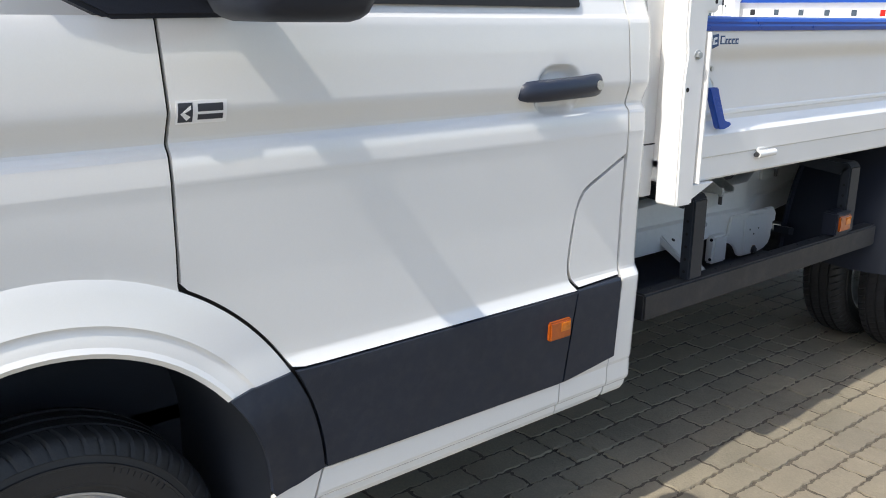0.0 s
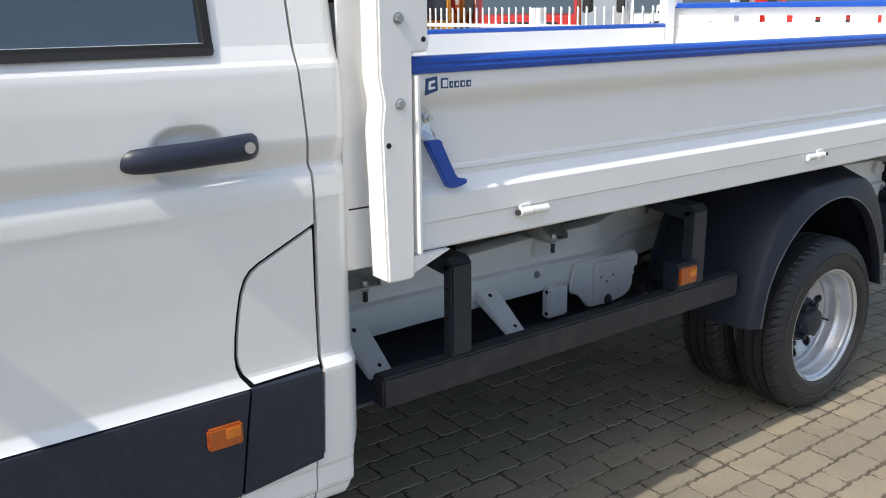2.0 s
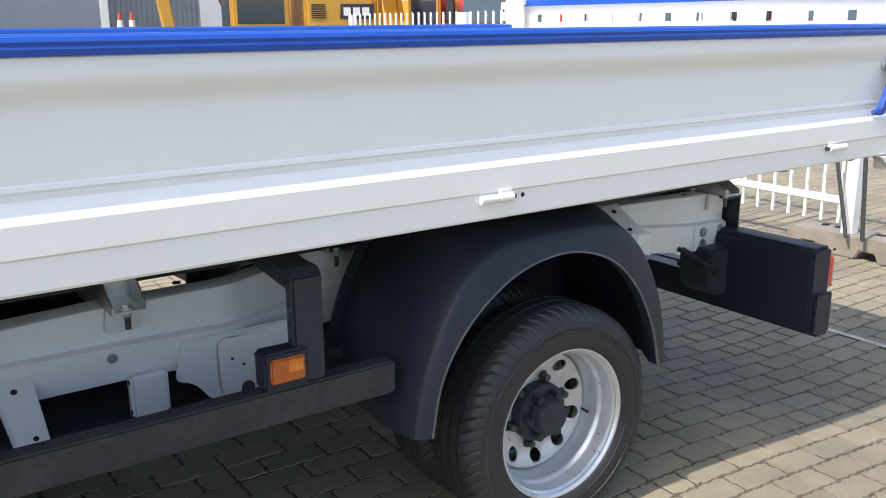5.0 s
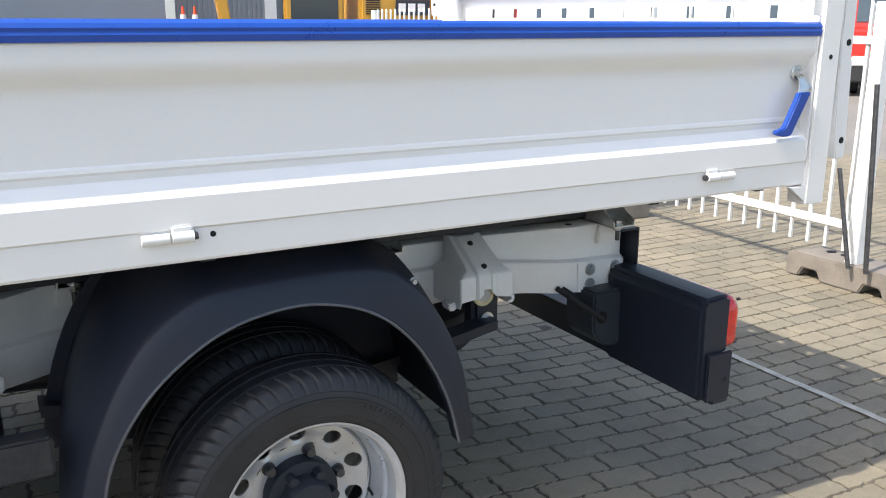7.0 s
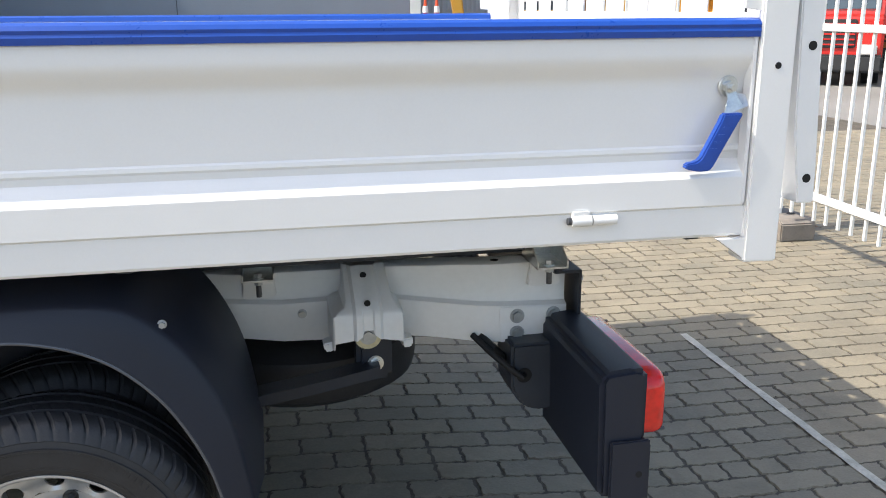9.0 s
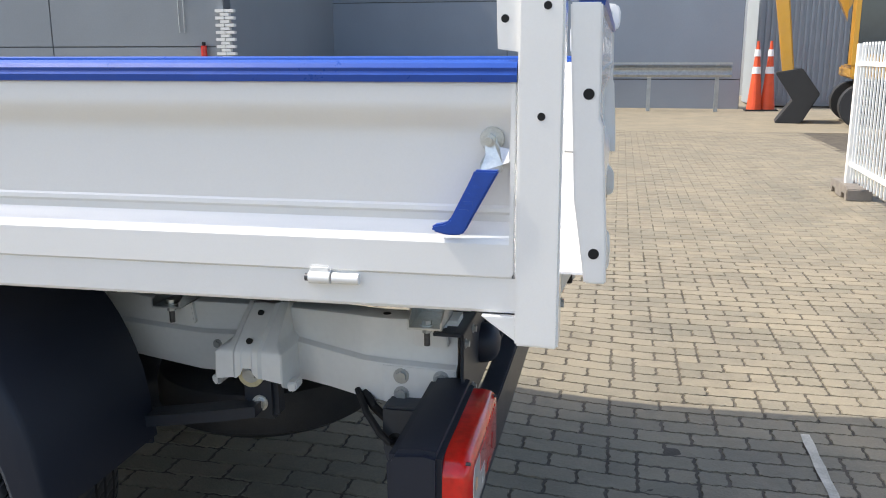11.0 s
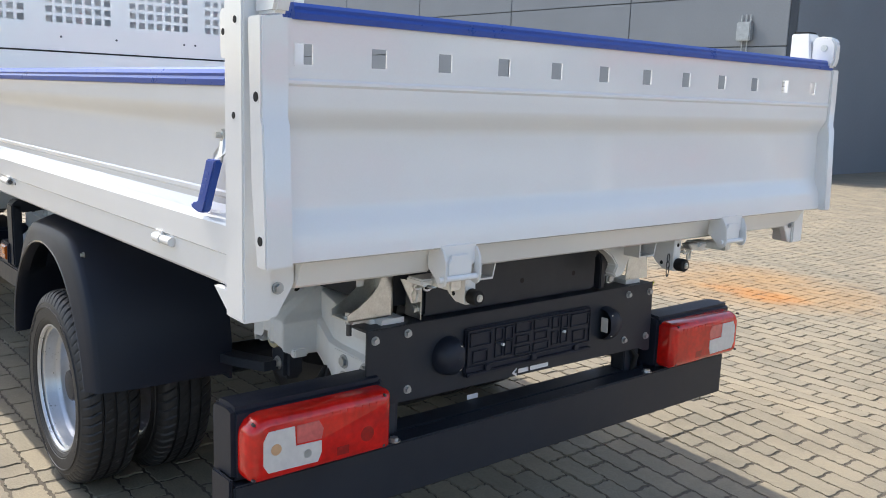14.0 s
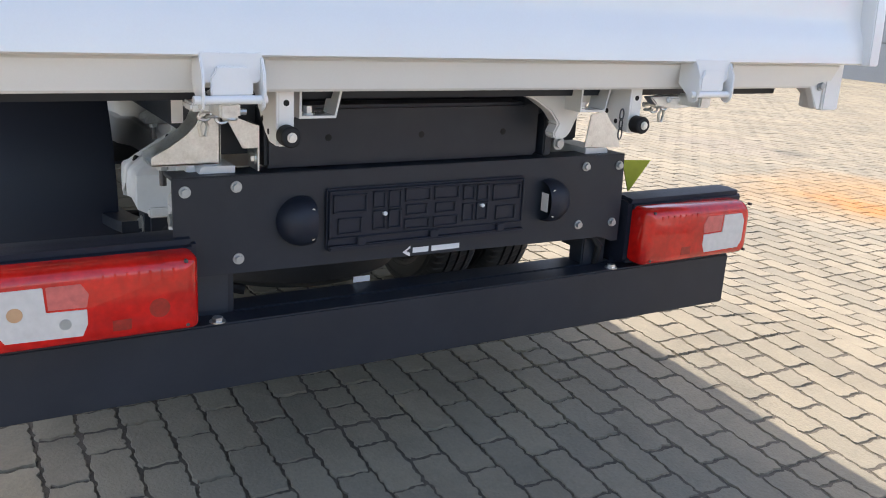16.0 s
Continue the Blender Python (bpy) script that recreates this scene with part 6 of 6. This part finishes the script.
part("lamp_arm", slab(5.64, 5.72, 3.355, 3.445, 0.50, 0.60, 0.006), BLACK_PAINT, truck)

# ---- fence ----
FX = 8.42
FENCE_TOP = 1.625


fence = thing("yard_fence", FX, 6.0, -0.09, "white painted steel bar fence standing on heavy grey-brown blocks", "fence")
bar_me = finish("bar", pr([(-0.0095, -0.0095), (0.0095, -0.0095), (0.0095, 0.0095), (-0.0095, 0.0095)], "z", 0.2, FENCE_TOP, 0.002), FENCE_WHITE, 0)
for v in bar_me.vertices:
    if v.co.z > 1.0:
        v.co.z += 1.4 * v.co.y


FENCE_LEAN = 0.03


def fence_x(y):
    return FX + FENCE_LEAN * (y - 3.2)


def fence_panel(y0, y1):
    """Bars between two posts, carried by an upper and a lower rail; the row swings out a little with distance."""
    zb = ground_z(FX, y0)
    m = Matrix.Translation((fence_x(y0), y0, zb)) @ Matrix.Rotation(-math.atan(FENCE_LEAN), 4, "Z")
    w = y1 - y0
    n = int(w / 0.127)
    for k in range(1, n):
        attach("bar", bar_me, fence, m=m @ Matrix.Translation((0, w * k / n, 0)))
    for z in (0.335, 1.395):
        part("rail", slab(-0.02, 0.02, 0.02, w - 0.02, z, z + 0.045, 0.004), FENCE_WHITE, fence, m=m)
    for y in (0.045, w - 0.045):
        part("post", slab(-0.04, 0.04, y - 0.04, y + 0.04, 0.12, FENCE_TOP, 0.005), FENCE_WHITE, fence, m=m)


def fence_foot(y):
    zb = ground_z(FX, y)
    xc = fence_x(y) + 0.04
    L = 0.38
    prof = [(-L, 0.0), (-L, 0.12), (-L + 0.05, 0.15), (L - 0.05, 0.15), (L, 0.12), (L, 0), (L - 0.09, 0), (L - 0.12, 0.06), (L - 0.22, 0.06), (L - 0.25, 0), (-L + 0.25, 0), (-L + 0.22, 0.06), (-L + 0.12, 0.06), (-L + 0.09, 0)]
    f = part("foot_block", pr([(y + a, zb + b) for a, b in prof], "x", xc - 0.13, xc + 0.13, 0.008), FOOT_CONCRETE, fence, "grey-brown recycled foot block")
    for dy in (-0.2, 0.1, 0.2):
        part("socket", cyl(bmesh.new(), (xc + 0.05, y + dy, zb + 0.148), (xc + 0.05, y + dy, zb + 0.152), 0.03, 14), HOLE, f)


ys_ = [3.205, 5.55, 7.82, 10.4]
for a, b in zip(ys_, ys_[1:]):
    fence_panel(a, b)
for y in (3.275, 5.64, 7.74, 10.4):
    fence_foot(y)
stay = thing("stay_poles", 8.28, 3.12, -0.09, "dark steel stay poles leaning on the fence foot", "pole")
part("pole", cyl(bmesh.new(), (8.28, 3.073, 0.06), (8.28, 3.15, 1.107), 0.014, 10), STEEL_DARK, stay)
part("pole", cyl(bmesh.new(), (8.28, 3.185, 0.06), (8.28, 3.318, 0.626), 0.013, 10), STEEL_DARK, stay)

# ---- far things beyond the fence ----


def lorry(x, y, heading, paint, label, stripe=False, length=7.0):
    """A cab-over lorry with windscreen, grille, bumper, lamps, wheels and a body behind."""
    m = Matrix.Translation((x, y, ground_z(x, y))) @ pose(0, 0, 0, 0, 0, heading)
    t = new("lorry")
    t.matrix_world = m
    tagged(t, label, "lorry", "lorries beyond the fence")

    def p(name, bm_, mat, lab=""):
        o = part(name, bm_, mat, None, lab)
        o.parent = t
        return o
    p("cab", pr([(0.0, 0.5), (-0.02, 1.35), (0.05, 2.3), (0.2, 2.75), (0.6, 2.95), (2.1, 2.95), (2.1, 0.6), (1.6, 0.6), (1.5, 1.0), (0.7, 1.0), (0.6, 0.5)], "y", -1.2, 1.2, 0.05), paint)
    p("windscreen", pr([(-0.035, 1.5), (0.04, 2.3), (0.06, 2.3), (-0.015, 1.5)], "y", -1.08, 1.08), DARK_GLASS)
    for s in (-1, 1):
        p("side_window", pr([(0.25, 1.55), (1.1, 1.55), (1.1, 2.25), (0.35, 2.25)], "y", *sorted((s * 1.2, s * 1.21))), DARK_GLASS)
        p("mirror", slab(-0.2, -0.05, *sorted((s * 1.28, s * 1.48)), 1.5, 2.2, 0.03), CABIN_DARK)
        p("headlamp", slab(-0.09, 0.0, *sorted((s * 0.75, s * 1.1)), 0.62, 0.82, 0.02), CLEAR_LENS)
        p("step", slab(0.65, 1.45, *sorted((s * 1.1, s * 1.22)), 0.35, 0.6, 0.02), CABIN_DARK)
        for xx in (1.1, 4.6):
            p("wheel", cyl(bmesh.new(), (xx, s * 0.85, 0.5), (xx, s * 1.17, 0.5), 0.5, 28), RUBBER)
            p("wheel_rim", cyl(bmesh.new(), (xx, s * 1.16, 0.5), (xx, s * 1.185, 0.5), 0.28, 20), GALV)
    g = p("grille", slab(-0.05, 0.0, -0.7, 0.7, 0.75, 1.3, 0.02), CABIN_DARK)
    for k in range(5):
        o = part("grille_slat", slab(-0.065, -0.045, -0.68, 0.68, 0.8 + 0.1 * k, 0.83 + 0.1 * k, 0.004), paint)
        o.parent = g
    p("bumper", slab(-0.1, 0.4, -1.22, 1.22, 0.28, 0.62, 0.04), CABIN_DARK)
    p("chassis", slab(1.5, length, -0.45, 0.45, 0.6, 0.85, 0.02), CABIN_DARK)
    p("body", slab(2.4, length, -1.2, 1.2, 1.0, 2.9, 0.04), paint)
    if stripe:
        p("stripe", pr([(2.5, 1.5), (3.6, 1.9), (4.2, 2.4), (4.8, 2.4), (4.0, 1.75), (2.5, 1.3)], "y", 1.2, 1.212), TRUCK_CREAM)
        p("stripe", pr([(2.5, 1.5), (3.6, 1.9), (4.2, 2.4), (4.8, 2.4), (4.0, 1.75), (2.5, 1.3)], "y", -1.212, -1.2), TRUCK_CREAM)
        p("stripe", pr([(-0.6, 1.42), (0.2, 1.47), (0.9, 1.38), (0.2, 1.36)], "x", -0.045, -0.03), TRUCK_CREAM)
    else:
        for s in (-1, 1):
            p("panel_bar", slab(3.0, 4.4, *sorted((s * 1.2, s * 1.212)), 1.75, 1.95, 0), LORRY_WHITE)
    return t


lorry(16.0, 16.2, 52, TRUCK_RED, "red cab-over lorry with a dark grille, parked beyond the fence")
lorry(18.4, 13.6, 45, LORRY_WHITE, "white cab-over lorry with a dark windscreen, parked beyond the fence")
lorry(20.8, 11.2, 40, TRUCK_RED, "red lorry with a cream stripe, parked beyond the fence", stripe=True)
lorry(22.2, 7.2, 80, TRUCK_RED, "red lorry with a cream stripe, parked side-on beyond the fence", stripe=True)
lorry(18.6, 18.6, 60, TRUCK_ORANGE, "orange lorry standing behind the excavator")


def excavator(x, y, heading, label):
    m = Matrix.Translation((x, y, ground_z(x, y))) @ pose(0, 0, 0, 0, 0, heading)
    t = new("excavator")
    t.matrix_world = m
    tagged(t, label, "excavator")

    def p(name, bm_, mat, lab="", smooth=False):
        o = part(name, bm_, mat, None, lab, smooth=smooth)
        o.parent = t
        return o
    for s in (-1, 1):
        tr = p("track", pr(arc(-1.3, 0.45, 0.45, 90, 270, 10) + arc(1.3, 0.45, 0.45, -90, 90, 10), "y", *sorted((s * 0.85, s * 1.4)), 0.02), CABIN_DARK)
        for k in range(8):
            o = part("track_shoe", slab(-1.3 + 0.36 * k, -1.02 + 0.36 * k, *sorted((s * 0.83, s * 1.42)), 0.88, 0.93, 0.01), CABIN_DARK)
            o.parent = tr
    p("turntable", cyl(bmesh.new(), (0, 0, 0.75), (0, 0, 1.02), 0.7, 28), CABIN_DARK)
    p("upper_frame", slab(-1.6, 1.5, -1.35, 1.35, 1.0, 1.25, 0.04), MACHINE_YELLOW)
    body_ = p("engine_housing", slab(0.1, 1.9, -1.32, 1.32, 1.22, 2.15, 0.08), MACHINE_YELLOW)
    cw = bmesh.new()
    prism(cw, [(1.7, -1.35), (1.96, -1.28), (2.08, -0.8), (2.1, 0), (2.08, 0.8), (1.96, 1.28), (1.7, 1.35)], "z", 1.05, 2.1, 0.06)
    p("counterweight", cw, MACHINE_YELLOW, smooth=30)
    p("maker_mark", pr([(0.95, 1.6), (1.8, 1.6), (1.83, 1.95), (0.98, 1.95)], "y", -1.362, -1.3515), STICKER_DARK)
    for k in range(3):
        p("maker_mark_bar", slab(1.04 + 0.24 * k, 1.22 + 0.24 * k, -1.366, -1.3625, 1.68, 1.87, 0), STICKER_WHITE)
    p("maker_mark", pr([(-0.5, 1.55), (0.5, 1.55), (0.48, 1.92), (-0.48, 1.92)], "x", 2.10, 2.112), STICKER_DARK)
    for k in range(3):
        p("maker_mark_bar", slab(2.112, 2.116, -0.38 + 0.27 * k, -0.18 + 0.27 * k, 1.64, 1.84, 0), STICKER_WHITE)
    for k in range(7):
        o = part("vent_slat", slab(0.25, 0.6, -1.335, -1.318, 1.62 + 0.05 * k, 1.645 + 0.05 * k, 0), CABIN_DARK)
        o.parent = body_
    p("red_reflector", cyl(bmesh.new(), (0.75, -1.33, 1.4), (0.75, -1.322, 1.4), 0.05, 12), TRUCK_RED)
    p("cab_frame", slab(-1.65, -0.25, -1.3, -0.35, 1.22, 2.95, 0.06), MACHINE_YELLOW)
    p("cab_window", slab(-1.5, -0.4, -1.31, -1.295, 1.5, 2.75, 0.02), DARK_GLASS)
    p("cab_windscreen", slab(-1.665, -1.645, -1.2, -0.45, 1.3, 2.8, 0.02), DARK_GLASS)
    p("boom", pr([(-0.8, 1.6), (-1.9, 3.5), (-3.1, 3.7), (-3.15, 3.4), (-2.05, 3.1), (-1.2, 1.4)], "y", 0.0, 0.45, 0.03), MACHINE_YELLOW)
    p("stick", pr([(-2.95, 3.75), (-3.25, 3.6), (-2.85, 1.1), (-2.6, 1.1)], "y", 0.05, 0.4, 0.03), MACHINE_YELLOW)
    p("bucket", pr([(-3.0, 1.1), (-2.45, 1.2), (-2.05, 0.65), (-2.4, 0.0), (-2.95, 0.0), (-2.6, 0.5)], "y", -0.3, 0.75, 0.02), CABIN_DARK)
    return t


excavator(12.5, 20.75, -8, "yellow tracked excavator with a dark cab, parked beyond the fence")
excavator(18.0, 23.4, 40, "yellow tracked excavator seen from behind, beyond the fence")

cont = thing("storage_container", 10.6, 27.5, -0.09, "grey corrugated steel storage container", "container")
body_ = part("body", slab(9.9, 12.6, 27.0, 29.4, -0.05, 3.2, 0.02), CONTAINER_GREY, cont)
for k in range(18):
    part("corrugation", slab(9.95 + 0.15 * k, 10.02 + 0.15 * k, 26.95, 27.0, 0.05, 3.1, 0.01), CONTAINER_GREY, body_)
tagged(part("wall_far", slab(9.7, 60.0, 34.0, 34.3, -0.1, 5.0, 0.02), LORRY_WHITE), "white clad wall far behind the yard", "wall", kind="structure")
for k, (x, y) in enumerate(((9.7, 25.2), (10.05, 25.3))):
    c = thing("traffic_cone", x, y, -0.09, "red and white striped traffic cone on a dark base", "traffic cone", "traffic cones")
    part("cone", cyl(bmesh.new(), (x, y, -0.05), (x, y, 1.75), 0.2, 18, 0.03), CONE_RED, c)
    part("base", slab(x - 0.25, x + 0.25, y - 0.25, y + 0.25, -0.09, -0.04, 0.01), CABIN_DARK, c)
    for z in (0.9, 1.35):
        part("band", cyl(bmesh.new(), (x, y, z), (x, y, z + 0.18), 0.12 if z < 1 else 0.085, 18, 0.1 if z < 1 else 0.07), STICKER_WHITE, c)

# ---- marking and paving, the pieces last ----
ln_ = bmesh.new()
prev = None
for k in range(56):
    y = -1.7 + 0.1 * k
    x = 6.96
    z = ground_z(x, y) + 0.004
    cur = (ln_.verts.new((x - 0.019 - 0.003 * (k * 7 % 5 - 2) / 2, y, z)), ln_.verts.new((x + 0.019 + 0.003 * (k * 11 % 7 - 3) / 3, y, z)))
    if prev:
        ln_.faces.new((prev[0], prev[1], cur[1], cur[0]))
    prev = cur
tagged(part("parking_line", ln_, LINE_PAINT), "worn white parking line on the pavers", "marking", kind="structure")

pavement = part("pavement", slab(-40, 60, -40, 60, -0.30, -0.25, 0), JOINT_SAND)
tagged(pavement, "beige block paving in running bond with sand joints", "pavement", kind="structure")
PW, PL = 0.11, 0.22


STEP = [0.0003, 0.0026, 0.0034, 0.0012, -0.0020, -0.0030, -0.0006, 0.0022, 0.0006, -0.0034, -0.0014]


def ragged(v):
    """The toothed line that neighbouring stones share, repeating every half stone."""
    u = (v / (PL / 2)) % 1.0 * 11
    i = int(u)
    f = u - i
    return STEP[i] * (1 - f) + STEP[(i + 1) % 11] * f


def paver_geometry(w, l, rnd_):
    """One worn stone: ragged interlocking sides, crumbling corners and softened upper edges."""
    gap = 0.003
    hx, hy = l / 2 - gap, w / 2 - gap
    nx, ny = max(11, round(l / 0.01)), 9
    ring = []

    def bite(k, n_):
        return rnd_.uniform(-0.0012, 0.0022) + (0.0055 if k in (0, n_) else 0.0018 if k in (1, n_ - 1) else 0.0) + (0.004 if rnd_.random() < 0.07 else 0.0)
    for k in range(nx + 1):
        x = -hx + 2 * hx * k / nx
        ring.append((x, -hy + ragged(x + l / 2) + bite(k, nx)))
    for k in range(1, ny):
        y = -hy + 2 * hy * k / ny
        ring.append((hx + 1.1 * ragged(y + 0.031) - bite(k, ny) - 0.0008, y))
    for k in range(nx, -1, -1):
        x = -hx + 2 * hx * k / nx
        ring.append((x, hy + ragged(x + l / 2) - bite(k, nx)))
    for k in range(ny - 1, 0, -1):
        y = -hy + 2 * hy * k / ny
        ring.append((-hx + 1.1 * ragged(y + 0.031) + bite(k, ny) + 0.0008, y))
    top, low = [], []
    for x, y in ring:
        d = rnd_.uniform(0.001, 0.0048)
        r = math.hypot(x, y)
        top.append((x * (1 - d / r), y * (1 - d / r), -rnd_.uniform(0.0, 0.0008)))
        low.append((x, y, -0.008))
    k = len(ring)
    faces = [tuple(range(k))] + [(i, k + i, k + (i + 1) % k, (i + 1) % k) for i in range(k)]
    return top + low, faces


rp = random.Random(11)
SHAPES = {l: [paver_geometry(PW, l, rp) for _ in range(16)] for l in (PL, PL / 2)}
MESHES = {}
for l, lst in SHAPES.items():
    for i, (v, f) in enumerate(lst):
        me = bpy.data.meshes.new("paver")
        me.from_pydata(v, [], f)
        me.materials.append(PAVER_ONE)
        MESHES[l, i] = me


def plain_paver(l, w):
    """A stone far off: a top and four short chamfers."""
    a, b = l / 2 - 0.003, w / 2 - 0.003
    v = [(sx * (a - 0.004), sy * (b - 0.004), 0.0) for sx, sy in ((-1, -1), (1, -1), (1, 1), (-1, 1))]
    v += [(sx * a, sy * b, -0.006) for sx, sy in ((-1, -1), (1, -1), (1, 1), (-1, 1))]
    return v, [(0, 1, 2, 3)] + [(k, 4 + k, 4 + (k + 1) % 4, (k + 1) % 4) for k in range(4)]


FAR = {l: plain_paver(l, PW) for l in SHAPES}
allv, allf, singles = [], [], 0
NEAR = (6.0, 8.2, 2.0, 4.2)
nrow = 0
y = -5.96
while y < 18.4:
    x = -7.03 + (PL / 2 if nrow % 2 else 0.0)
    drift, halves = 0.0, 0
    while x < 13.0:
        if not halves and rp.random() < 0.085:
            halves = rp.choice((2, 2, 4))
        l = PL / 2 if halves else PL
        halves = max(0, halves - 1)
        if not (y > 10 and x > 9.5):
            cx, cy = x + l / 2, y + PW / 2 + drift
            lift = rp.uniform(-0.0018, 0.0018)
            z = ground_z(cx, cy) + lift
            tz = rp.uniform(-0.7, 0.7)
            sx_ = (ground_z(cx, cy + 0.05) - ground_z(cx, cy - 0.05)) / 0.1 + radians(rp.uniform(-0.3, 0.3))
            sy_ = (ground_z(cx + 0.05, cy) - ground_z(cx - 0.05, cy)) / 0.1 + radians(rp.uniform(-0.2, 0.2))
            i = rp.randrange(16)
            if NEAR[0] < cx < NEAR[1] and NEAR[2] < cy < NEAR[3] and singles < 300:
                attach("paver", MESHES[l, i], pavement, m=pose(cx, cy, z, math.degrees(math.atan(sx_)), -math.degrees(math.atan(sy_)), tz))
                singles += 1
            else:
                v, f = FAR[l] if y > 7.0 or y < -0.5 or x > 9.0 or x < 0.5 else SHAPES[l][i]
                base = len(allv)
                c_, s_ = math.cos(radians(tz)), math.sin(radians(tz))
                allv.extend((cx + a * c_ - b * s_, cy + a * s_ + b * c_, z + q + b * sx_ + a * sy_) for a, b, q in v)
                allf.extend(tuple(base + k for k in fc) for fc in f)
        x += l
    y += PW
    nrow += 1
me = bpy.data.meshes.new("pavers")
me.from_pydata(allv, [], allf)
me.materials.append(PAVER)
rest = attach("pavers", me, pavement)
tagged(rest, kind="stuff")
far_ground = part("far_yard", slab(13.05, 90, -60, 60, -0.16, -0.084, 0), ASPHALT)
tagged(far_ground, "grey surface of the yard beyond the fence", "ground", kind="structure")
far_ground2 = part("far_yard_north", slab(-60, 13.0, 18.45, 60, -0.16, -0.083, 0), PAVER)
tagged(far_ground2, "beige paving running up to the hall", "ground", kind="structure")
